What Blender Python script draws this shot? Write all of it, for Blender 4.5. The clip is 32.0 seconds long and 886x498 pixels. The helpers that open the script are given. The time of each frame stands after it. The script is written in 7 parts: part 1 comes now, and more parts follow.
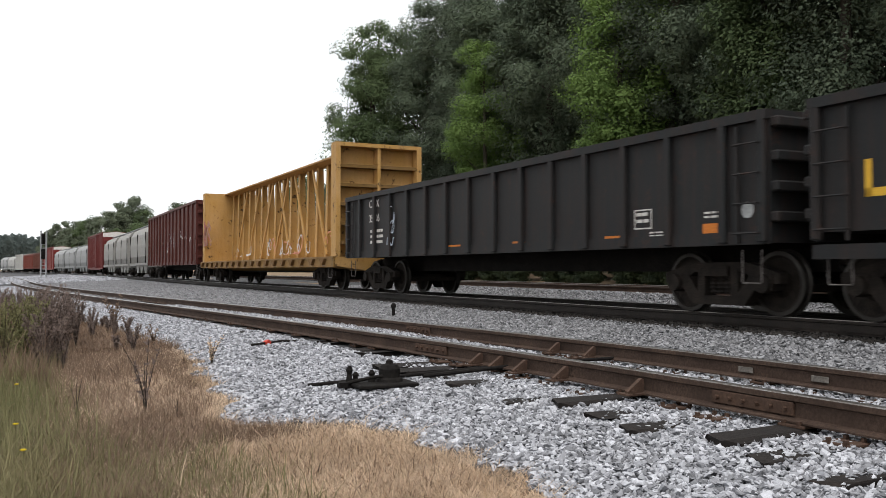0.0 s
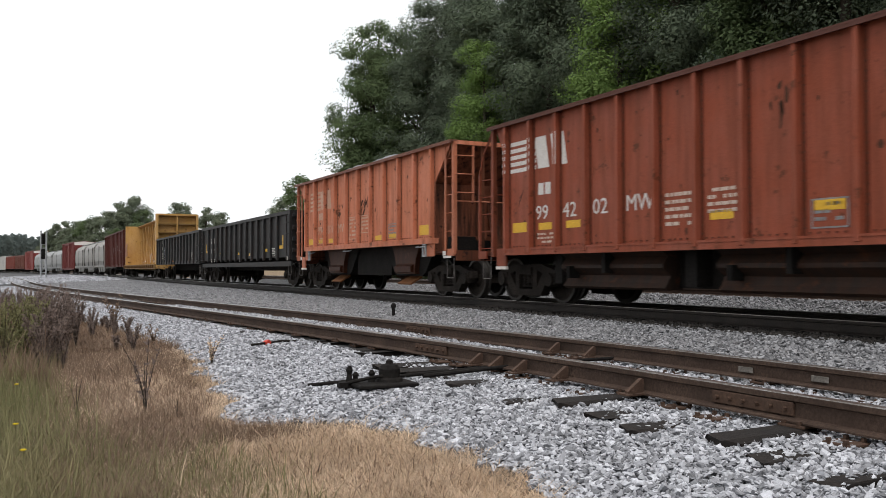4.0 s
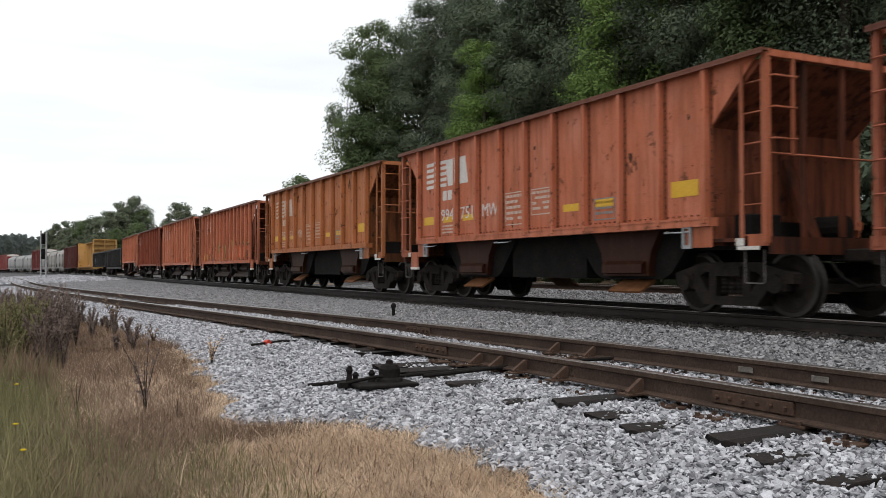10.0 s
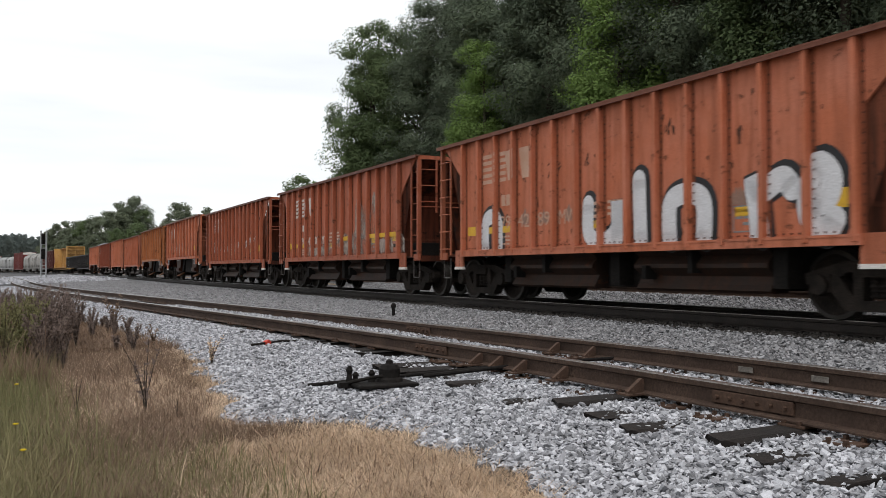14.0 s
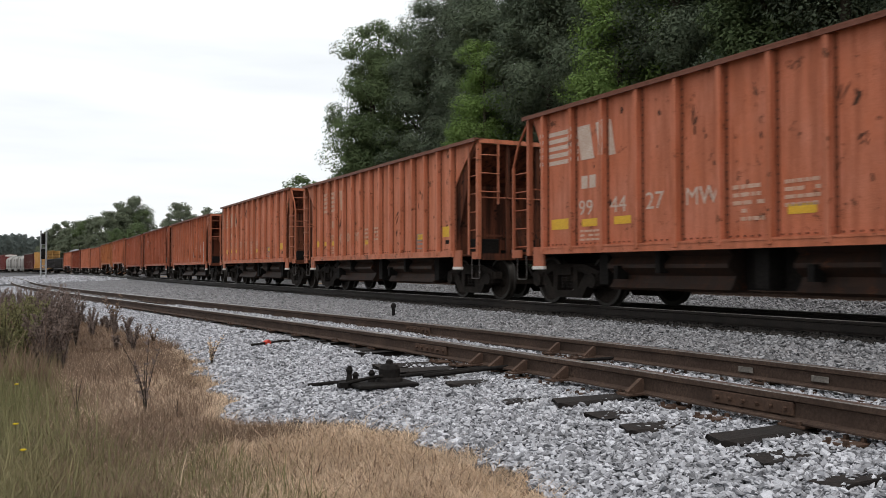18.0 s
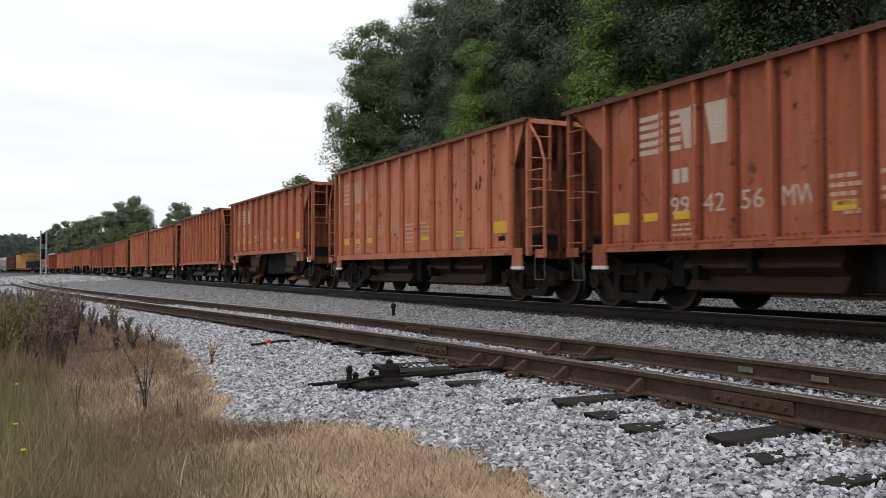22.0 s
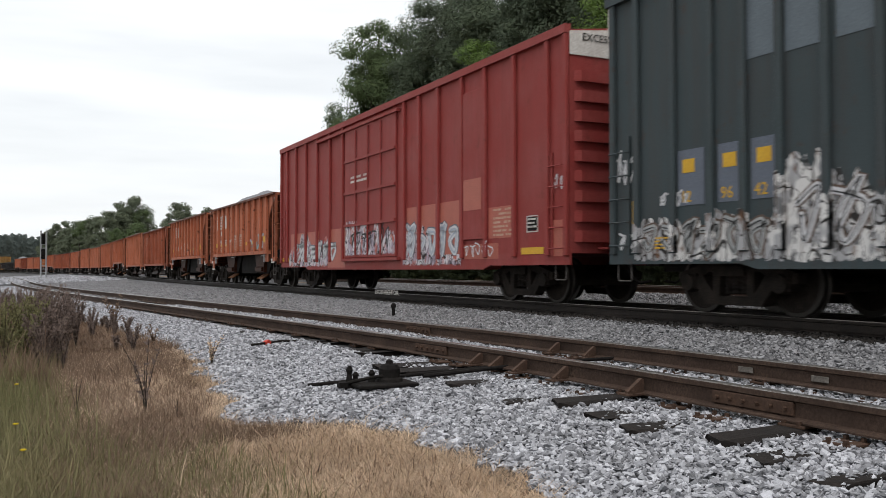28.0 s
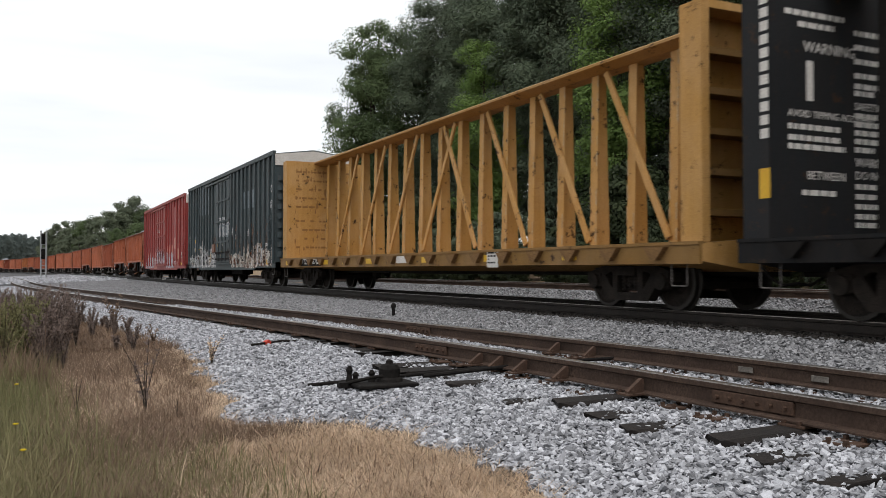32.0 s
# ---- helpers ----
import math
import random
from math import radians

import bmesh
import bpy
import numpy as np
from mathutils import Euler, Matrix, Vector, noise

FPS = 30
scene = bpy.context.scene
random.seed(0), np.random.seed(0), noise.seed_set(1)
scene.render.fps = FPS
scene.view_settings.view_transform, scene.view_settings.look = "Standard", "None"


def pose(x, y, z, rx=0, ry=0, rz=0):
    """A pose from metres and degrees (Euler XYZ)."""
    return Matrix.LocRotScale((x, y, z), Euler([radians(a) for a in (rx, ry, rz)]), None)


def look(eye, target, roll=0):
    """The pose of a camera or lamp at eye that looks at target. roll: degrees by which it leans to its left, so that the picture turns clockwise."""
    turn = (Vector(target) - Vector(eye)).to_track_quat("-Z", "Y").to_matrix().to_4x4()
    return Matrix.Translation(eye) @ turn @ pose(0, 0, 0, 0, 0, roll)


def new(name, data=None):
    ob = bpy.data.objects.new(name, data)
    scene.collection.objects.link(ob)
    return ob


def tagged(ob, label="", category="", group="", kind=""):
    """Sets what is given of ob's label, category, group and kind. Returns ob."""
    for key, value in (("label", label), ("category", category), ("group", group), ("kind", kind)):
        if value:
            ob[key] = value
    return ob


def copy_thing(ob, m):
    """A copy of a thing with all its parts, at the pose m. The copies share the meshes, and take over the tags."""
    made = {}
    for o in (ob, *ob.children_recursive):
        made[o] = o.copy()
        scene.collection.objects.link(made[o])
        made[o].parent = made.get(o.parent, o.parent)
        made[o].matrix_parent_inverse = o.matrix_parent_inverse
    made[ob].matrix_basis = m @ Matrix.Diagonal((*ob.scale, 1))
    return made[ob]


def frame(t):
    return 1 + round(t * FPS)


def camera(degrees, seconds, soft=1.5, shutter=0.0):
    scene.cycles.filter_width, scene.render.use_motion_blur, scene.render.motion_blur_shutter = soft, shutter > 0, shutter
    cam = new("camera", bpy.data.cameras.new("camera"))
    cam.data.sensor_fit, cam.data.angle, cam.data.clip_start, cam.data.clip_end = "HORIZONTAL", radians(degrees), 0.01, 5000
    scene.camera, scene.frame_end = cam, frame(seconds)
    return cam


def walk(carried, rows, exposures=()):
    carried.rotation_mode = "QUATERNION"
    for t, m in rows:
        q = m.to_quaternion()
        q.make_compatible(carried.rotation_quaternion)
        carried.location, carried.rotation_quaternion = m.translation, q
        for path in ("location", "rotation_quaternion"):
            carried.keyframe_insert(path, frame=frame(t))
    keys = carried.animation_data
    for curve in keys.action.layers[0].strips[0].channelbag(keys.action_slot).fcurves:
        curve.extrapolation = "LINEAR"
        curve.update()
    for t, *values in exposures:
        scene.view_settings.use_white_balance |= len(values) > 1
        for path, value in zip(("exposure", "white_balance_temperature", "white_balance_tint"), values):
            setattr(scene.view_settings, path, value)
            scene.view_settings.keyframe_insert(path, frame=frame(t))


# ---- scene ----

# camera: stands still beside the tracks
cam = camera(53.66, 32.0, soft=0.85, shutter=0.2)
EYE = (0.0, 0.0, 0.65)
TURN, TILT = 26.24, 1.367
CAM_POSE = pose(*EYE, 90 + TILT, 0, -TURN)
walk(cam, [(0, CAM_POSE), (32, CAM_POSE)], [(0, 0.3), (3, 0.28), (6, 0.06), (12, 0.04), (20, 0.0), (28, -0.03), (32, 0.03)])

# light: bright veiled sky, wide soft sun from behind the camera
world = bpy.data.worlds.new("world")
scene.world = world
world.use_nodes = True
wn, wl = world.node_tree.nodes, world.node_tree.links
wn.clear()
sky = wn.new("ShaderNodeTexSky")
sky.sky_type, sky.sun_disc = "NISHITA", False
sky.sun_elevation, sky.sun_rotation = radians(63), radians(205)
sky.air_density, sky.dust_density, sky.ozone_density = 1.0, 4.0, 1.0
veil = wn.new("ShaderNodeMix")
veil.data_type = "RGBA"
veil.inputs[7].default_value = (11.0, 11.3, 11.5, 1)
wco = wn.new("ShaderNodeTexCoord")
stretch = wn.new("ShaderNodeMapping")
stretch.inputs["Scale"].default_value = (1.2, 1.2, 9.0)
clouds = wn.new("ShaderNodeTexNoise")
clouds.inputs["Scale"].default_value, clouds.inputs["Detail"].default_value = 1.6, 5
cover = wn.new("ShaderNodeMapRange")
cover.inputs[1].default_value, cover.inputs[2].default_value = 0.35, 0.6
cover.inputs[3].default_value, cover.inputs[4].default_value = 0.74, 0.94
wl.new(wco.outputs["Generated"], stretch.inputs[0])
wl.new(stretch.outputs[0], clouds.inputs["Vector"])
wl.new(clouds.outputs["Fac"], cover.inputs[0])
wl.new(cover.outputs[0], veil.inputs[0])
back = wn.new("ShaderNodeBackground")
back.inputs[1].default_value = 0.1
wout = wn.new("ShaderNodeOutputWorld")
wl.new(sky.outputs[0], veil.inputs[6])
wl.new(veil.outputs[2], back.inputs[0])
wl.new(back.outputs[0], wout.inputs[0])
sun = new("sun", bpy.data.lights.new("sun", "SUN"))
sun.data.energy, sun.data.angle, sun.data.color = 1.5, radians(40), (1.0, 0.97, 0.93)
sun.matrix_basis = look((-16, -34, 75), (0, 0, 0))

# ------------------------------------------------------------ materials


def nodes_of(name):
    m = bpy.data.materials.new(name)
    m.use_nodes = True
    t = m.node_tree
    return m, t.nodes, t.links, t.nodes["Principled BSDF"]


def tex_noise(n, l, co, scale, detail=5, rough=0.6, stretch=None):
    x = n.new("ShaderNodeTexNoise")
    x.inputs["Scale"].default_value, x.inputs["Detail"].default_value = scale, detail
    x.inputs["Roughness"].default_value = rough
    if stretch:
        mp = n.new("ShaderNodeMapping")
        mp.inputs["Scale"].default_value = stretch
        l.new(co, mp.inputs[0])
        co = mp.outputs[0]
    l.new(co, x.inputs["Vector"])
    return x.outputs["Fac"]


def ramp(n, l, fac, lo, hi):
    r = n.new("ShaderNodeMapRange")
    r.inputs[1].default_value, r.inputs[2].default_value = lo, hi
    l.new(fac, r.inputs[0])
    return r.outputs[0]


def mix(n, l, fac, a, b, kind="MIX"):
    x = n.new("ShaderNodeMix")
    x.data_type, x.blend_type = "RGBA", kind
    for k, v in ((0, fac), (6, a), (7, b)):
        if isinstance(v, (int, float)):
            x.inputs[k].default_value = v
        elif isinstance(v, tuple):
            x.inputs[k].default_value = (*v, 1)
        else:
            l.new(v, x.inputs[k])
    return x.outputs[2]


def bumped(n, l, bsdf, height, strength, distance=0.02):
    b = n.new("ShaderNodeBump")
    b.inputs["Strength"].default_value, b.inputs["Distance"].default_value = strength, distance
    l.new(height, b.inputs["Height"])
    l.new(b.outputs[0], bsdf.inputs["Normal"])


def surface(name, a, b, scale=3.0, rough=0.8, metal=0.0, fine=40.0, bump=0.3, lo=0.35, hi=0.65, dark=None, island=0.0, distance=0.01, spec=0.25):
    """Two colours mixed by coarse and fine noise, with fine relief."""
    m, n, l, bsdf = nodes_of(name)
    co = n.new("ShaderNodeTexCoord").outputs["Object"]
    big, small = tex_noise(n, l, co, scale), tex_noise(n, l, co, fine, 3)
    col = mix(n, l, ramp(n, l, big, lo, hi), a, b)
    col = mix(n, l, ramp(n, l, small, 0.3, 0.75), col, dark or tuple(c * 0.6 for c in a))
    if island:
        g = n.new("ShaderNodeNewGeometry").outputs["Random Per Island"]
        hs = n.new("ShaderNodeHueSaturation")
        l.new(col, hs.inputs["Color"])
        l.new(ramp_to(n, l, g, 1 - island, 1 + island * 0.45), hs.inputs["Value"])
        col = hs.outputs[0]
    l.new(col, bsdf.inputs["Base Color"])
    bsdf.inputs["Roughness"].default_value, bsdf.inputs["Metallic"].default_value = rough, metal
    bsdf.inputs["Specular IOR Level"].default_value = spec
    bumped(n, l, bsdf, small, bump, distance)
    return m


def ramp_to(n, l, fac, lo, hi):
    r = n.new("ShaderNodeMapRange")
    r.inputs[3].default_value, r.inputs[4].default_value = lo, hi
    l.new(fac, r.inputs[0])
    return r.outputs[0]


def painted_steel(name, rust=0.5, streak=0.5, rough=0.55, rust_col=(0.09, 0.035, 0.018), fade=0.25, grime=0.45):
    """Car paint in the object's own colour, with faded patches, rust spots, vertical runs and grime."""
    m, n, l, bsdf = nodes_of(name)
    tc = n.new("ShaderNodeTexCoord").outputs["Object"]
    info = n.new("ShaderNodeObjectInfo")
    rnd = n.new("ShaderNodeVectorMath")
    rnd.operation = "ADD"
    l.new(tc, rnd.inputs[0])
    cmb = n.new("ShaderNodeCombineXYZ")
    sc = n.new("ShaderNodeMath")
    sc.operation = "MULTIPLY"
    sc.inputs[1].default_value = 37.0
    l.new(info.outputs["Random"], sc.inputs[0])
    l.new(sc.outputs[0], cmb.inputs[1])
    l.new(cmb.outputs[0], rnd.inputs[1])
    co = rnd.outputs[0]
    base = info.outputs["Color"]
    big = tex_noise(n, l, co, 0.9, 4)
    hs = n.new("ShaderNodeHueSaturation")
    hs.inputs["Saturation"].default_value, hs.inputs["Value"].default_value = 0.82, 1.18
    l.new(base, hs.inputs["Color"])
    f1 = n.new("ShaderNodeMath")
    f1.operation = "MULTIPLY"
    f1.inputs[1].default_value = fade * 2
    l.new(ramp(n, l, big, 0.4, 0.75), f1.inputs[0])
    col = mix(n, l, f1.outputs[0], base, hs.outputs[0])
    runs = tex_noise(n, l, co, 1.0, 5, 0.65, (7, 7, 0.55))
    f2 = n.new("ShaderNodeMath")
    f2.operation = "MULTIPLY"
    f2.inputs[1].default_value = streak
    l.new(ramp(n, l, runs, 0.44, 0.62), f2.inputs[0])
    col = mix(n, l, f2.outputs[0], col, mix(n, l, grime, base, rust_col))
    spots = tex_noise(n, l, co, 3.2, 9, 0.75)
    f3 = n.new("ShaderNodeMath")
    f3.operation = "MULTIPLY"
    f3.inputs[1].default_value = rust
    l.new(ramp(n, l, spots, 0.585, 0.63), f3.inputs[0])
    col = mix(n, l, f3.outputs[0], col, rust_col)
    fine = tex_noise(n, l, co, 60, 3)
    col = mix(n, l, 1.0, col, mix(n, l, ramp(n, l, fine, 0.3, 0.7), (0.72, 0.7, 0.68), (1.0, 1.0, 1.0)), "MULTIPLY")
    l.new(col, bsdf.inputs["Base Color"])
    bsdf.inputs["Roughness"].default_value = rough
    bsdf.inputs["Specular IOR Level"].default_value = 0.12
    bumped(n, l, bsdf, spots, 0.25, 0.008)
    return m


M = dict(
    paint=painted_steel("weathered_car_paint", 0.85, 0.7),
    grimy=painted_steel("grimy_car_paint", 0.9, 0.9, 0.75, (0.018, 0.013, 0.011), 0.1, 0.85),
    lumber=painted_steel("chipped_lumber_car_paint", 0.95, 0.22, 0.6, (0.05, 0.028, 0.016), 0.3, 0.5),
    clean=painted_steel("dull_car_paint", 0.25, 0.35, grime=0.35),
    black=surface("grimy_black_steel", (0.011, 0.01, 0.0095), (0.022, 0.019, 0.017), 2.0, 0.8, 0.0, 30, 0.3, spec=0.08),
    truckm=surface("brake_dust_steel", (0.016, 0.0135, 0.012), (0.042, 0.033, 0.027), 4.0, 0.85, 0.0, 50, 0.4, spec=0.1),
    tread=surface("polished_wheel_tread", (0.06, 0.055, 0.05), (0.035, 0.03, 0.026), 6, 0.5, 0.6, 60, 0.1),
    railside=surface("rusted_rail", (0.054, 0.034, 0.025), (0.098, 0.063, 0.046), 3, 0.85, 0.15, 45, 0.4, dark=(0.03, 0.018, 0.013)),
    railoily=surface("oil_darkened_rail", (0.016, 0.012, 0.01), (0.034, 0.026, 0.021), 3, 0.7, 0.1, 45, 0.3),
    railtop=surface("rail_running_face", (0.2, 0.19, 0.18), (0.34, 0.33, 0.32), 1.5, 0.33, 0.85, 30, 0.08, dark=(0.1, 0.07, 0.05)),
    tie=surface("creosoted_wood", (0.009, 0.007, 0.0062), (0.026, 0.0195, 0.0165), 5, 0.9, 0, 35, 0.7, dark=(0.007, 0.0055, 0.005)),
    oldwood=surface("grey_weathered_wood", (0.13, 0.115, 0.1), (0.24, 0.22, 0.2), 4, 0.9, 0, 35, 0.6),
    plate=surface("rusted_plate", (0.062, 0.036, 0.025), (0.105, 0.062, 0.042), 6, 0.85, 0.1, 50, 0.4),
    stone=surface("grey_granite_stone", (0.36, 0.362, 0.39), (0.51, 0.513, 0.548), 5, 0.9, 0, 90, 0.15, island=0.66, dark=(0.3, 0.3, 0.315)),
    stone_mid=surface("grey_stone_between_tracks", (0.21, 0.208, 0.218), (0.35, 0.348, 0.362), 5, 0.9, 0, 90, 0.15, island=0.6, dark=(0.19, 0.188, 0.192)),
    stone_oily=surface("oil_stained_stone", (0.035, 0.03, 0.027), (0.075, 0.065, 0.058), 5, 0.8, 0, 60, 0.4, island=0.5),
    bed_oily=surface("oil_stained_bed", (0.022, 0.019, 0.017), (0.05, 0.043, 0.038), 9, 0.9, 0, 55, 0.8, distance=0.03),
    # far darker than the stones: shade in their gaps is put into this colour
    bed=surface("ballast_bed", (0.06, 0.059, 0.06), (0.13, 0.128, 0.13), 14, 0.95, 0, 55, 1.0, dark=(0.07, 0.07, 0.075), distance=0.05),
    dirt=surface("dry_turf", (0.2, 0.14, 0.085), (0.3, 0.215, 0.135), 1.2, 0.95, 0, 30, 0.8, dark=(0.09, 0.06, 0.03)),
    white=surface("stencil_white", (0.62, 0.6, 0.57), (0.72, 0.7, 0.67), 5, 0.6, 0, 40, 0.1, dark=(0.4, 0.36, 0.33)),
    yellow=surface("reflective_yellow", (0.62, 0.36, 0.02), (0.7, 0.43, 0.03), 4, 0.5, 0, 40, 0.1, dark=(0.45, 0.25, 0.03)),
    dull=surface("scuffed_steel", (0.06, 0.05, 0.045), (0.22, 0.2, 0.19), 9, 0.6, 0.2, 40, 0.2),
    grey=surface("galvanised_grey", (0.3, 0.31, 0.32), (0.42, 0.43, 0.44), 3, 0.55, 0.3, 40, 0.15),
    orangeplate=surface("orange_plate", (0.55, 0.16, 0.02), (0.62, 0.2, 0.03), 4, 0.6),
)


def leafy(name, a, b, rough=0.6, vary=0.14):
    m, n, l, bsdf = nodes_of(name)
    g = n.new("ShaderNodeNewGeometry").outputs["Random Per Island"]
    co = n.new("ShaderNodeTexCoord").outputs["Object"]
    patch = ramp(n, l, tex_noise(n, l, co, 0.35, 3), 0.35, 0.65)
    col = mix(n, l, patch, a, b)
    hs = n.new("ShaderNodeHueSaturation")
    l.new(col, hs.inputs["Color"])
    l.new(ramp_to(n, l, g, 1 - vary, 1 + vary), hs.inputs["Value"])
    l.new(hs.outputs[0], bsdf.inputs["Base Color"])
    bsdf.inputs["Roughness"].default_value = rough
    bsdf.inputs["Specular IOR Level"].default_value = 0.1
    thin = n.new("ShaderNodeBsdfTranslucent")
    l.new(hs.outputs[0], thin.inputs["Color"])
    both = n.new("ShaderNodeMixShader")
    both.inputs[0].default_value = 0.38
    l.new(bsdf.outputs[0], both.inputs[1])
    l.new(thin.outputs[0], both.inputs[2])
    l.new(both.outputs[0], n["Material Output"].inputs[0])
    return m


LEAF = dict(
    # the undergrowth's shade is put into this leaf colour
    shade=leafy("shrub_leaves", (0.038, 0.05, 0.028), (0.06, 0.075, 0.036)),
    dark=leafy("dark_leaves", (0.105, 0.132, 0.092), (0.14, 0.173, 0.112)),
    mid=leafy("mid_green_leaves", (0.085, 0.12, 0.055), (0.115, 0.155, 0.07)),
    light=leafy("yellow_green_leaves", (0.13, 0.2, 0.055), (0.16, 0.235, 0.07)),
    pine=leafy("pine_needles", (0.08, 0.1, 0.07), (0.105, 0.126, 0.084)),
    brown=leafy("dry_brown_leaves", (0.17, 0.115, 0.083), (0.25, 0.175, 0.125), 0.7, 0.3),
    straw=leafy("dry_straw", (0.47, 0.345, 0.24), (0.76, 0.6, 0.45), 0.8, 0.3),
    seed=leafy("dark_seed_heads", (0.16, 0.12, 0.105), (0.235, 0.182, 0.158), 0.7, 0.3),
    sage=leafy("grey_green_grass", (0.15, 0.155, 0.07), (0.25, 0.215, 0.12), 0.8, 0.3),
    # haze of the distance is mixed into these two leaf colours
    far=leafy("distant_leaves", (0.125, 0.148, 0.102), (0.155, 0.178, 0.118)),
    hill=leafy("hazy_leaves", (0.085, 0.105, 0.1), (0.105, 0.125, 0.115), 0.8, 0.1),
    flower=leafy("yellow_petals", (0.55, 0.42, 0.02), (0.6, 0.45, 0.03)),
)
M["bark"] = surface("bark", (0.05, 0.04, 0.032), (0.09, 0.075, 0.06), 4, 0.95, 0, 25, 0.8)

# ------------------------------------------------------------ mesh helpers
PAINT = [1.0, 1.0, 1.0, 1.0]


def coat(r, g, b):
    PAINT[:] = [r, g, b, 1.0]


def part(name, bm, material, parent=None, label="", at=None):
    """Links a bmesh (or a mesh) as one mesh object under a thing or a part."""
    if isinstance(bm, bpy.types.Mesh):
        me = bm
    else:
        me = bpy.data.meshes.new(name)
        bmesh.ops.recalc_face_normals(bm, faces=bm.faces)
        bm.to_mesh(me)
        bm.free()
        me.materials.append(material)
    ob = new(name, me)
    ob.color = PAINT
    if parent is not None:
        ob.parent = parent
    if at is not None:
        ob.matrix_basis = at if isinstance(at, Matrix) else Matrix.Translation(at)
    if label:
        ob["label"] = label
    return ob


def mesh_np(name, verts, faces, material):
    """A mesh from arrays: n x 3 corners and m x k faces."""
    me = bpy.data.meshes.new(name)
    verts, faces = np.asarray(verts, np.float32), np.asarray(faces, np.int32)
    me.vertices.add(len(verts))
    me.vertices.foreach_set("co", verts.ravel())
    me.loops.add(faces.size)
    me.loops.foreach_set("vertex_index", faces.ravel())
    me.polygons.add(len(faces))
    me.polygons.foreach_set("loop_start", np.arange(0, faces.size, faces.shape[1], dtype=np.int32))
    me.update(calc_edges=True)
    me.materials.append(material)
    return me


def box(bm, x0, x1, y0, y1, z0, z1):
    v = [bm.verts.new((x, y, z)) for x in (x0, x1) for y in (y0, y1) for z in (z0, z1)]
    for f in ((0, 1, 3, 2), (4, 6, 7, 5), (0, 4, 5, 1), (2, 3, 7, 6), (0, 2, 6, 4), (1, 5, 7, 3)):
        bm.faces.new([v[i] for i in f])
    return bm


def boxes(*rows):
    bm = bmesh.new()
    for r in rows:
        box(bm, *r)
    return bm


def soft_box(x0, x1, y0, y1, z0, z1, r=0.01):
    bm = boxes((x0, x1, y0, y1, z0, z1))
    bmesh.ops.bevel(bm, geom=bm.edges[:], offset=r, segments=1, affect="EDGES")
    return bm


def prism(bm, outline, a0, a1, axis="x"):
    """Extrudes an outline across an axis: (y, z) along x, (x, z) along y, (x, y) along z."""
    def put(p, a):
        return {"x": (a, p[0], p[1]), "y": (p[0], a, p[1]), "z": (p[0], p[1], a)}[axis]
    lo = [bm.verts.new(put(p, a0)) for p in outline]
    hi = [bm.verts.new(put(p, a1)) for p in outline]
    bm.faces.new(lo)
    bm.faces.new(hi)
    for i in range(len(lo)):
        j = (i + 1) % len(lo)
        bm.faces.new((lo[i], lo[j], hi[j], hi[i]))
    return bm


def tube(bm, points, r, sides=6, close=True, r_end=None):
    """A round bar along points."""
    rings, pts = [], [Vector(p) for p in points]
    for i, p in enumerate(pts):
        d = (pts[min(i + 1, len(pts) - 1)] - pts[max(i - 1, 0)]).normalized()
        side = d.orthogonal().normalized()
        other = d.cross(side)
        rr = r if r_end is None else r + (r_end - r) * i / (len(pts) - 1)
        rings.append([bm.verts.new(p + (side * math.cos(a) + other * math.sin(a)) * rr) for a in (2 * math.pi * k / sides for k in range(sides))])
    for a, b in zip(rings, rings[1:]):
        best = min(range(sides), key=lambda s: sum((a[k].co - b[(k + s) % sides].co).length for k in range(sides)))
        for k in range(sides):
            bm.faces.new((a[k], a[(k + 1) % sides], b[(k + 1 + best) % sides], b[(k + best) % sides]))
    if close:
        bm.faces.new(rings[0])
        bm.faces.new(rings[-1])
    return bm


def lathe(bm, profile, sides=24, axis="x"):
    """Turns (along, radius) pairs round an axis."""
    rings = []
    for a, r in profile:
        rings.append([bm.verts.new({"x": (a, r * math.cos(t), r * math.sin(t)), "y": (r * math.cos(t), a, r * math.sin(t)), "z": (r * math.cos(t), r * math.sin(t), a)}[axis]) for t in (2 * math.pi * k / sides for k in range(sides))])
    for a, b in zip(rings, rings[1:]):
        for k in range(sides):
            bm.faces.new((a[k], a[(k + 1) % sides], b[(k + 1) % sides], b[k]))
    bm.faces.new(rings[0])
    bm.faces.new(rings[-1])
    return bm


def thing(name, label, category, group=""):
    return tagged(new(name), label, category, group)


def curve_at(table, y):
    """Smooth value of a table of (y, value) pairs."""
    k = len(table)
    for i in range(k - 1):
        if y <= table[i + 1][0] or i == k - 2:
            break
    (y0, a), (y1, b) = table[i], table[i + 1]
    h = y1 - y0
    m0 = (b - table[i - 1][1]) / (y1 - table[i - 1][0]) if i else (b - a) / h
    m1 = (table[i + 2][1] - a) / (table[i + 2][0] - y0) if i + 2 < k else (b - a) / h
    t = (y - y0) / h
    if t < 0 or t > 1:
        return a + (b - a) * t
    return (2 * t ** 3 - 3 * t * t + 1) * a + (t ** 3 - 2 * t * t + t) * h * m0 + (3 * t * t - 2 * t ** 3) * b + (t ** 3 - t * t) * h * m1


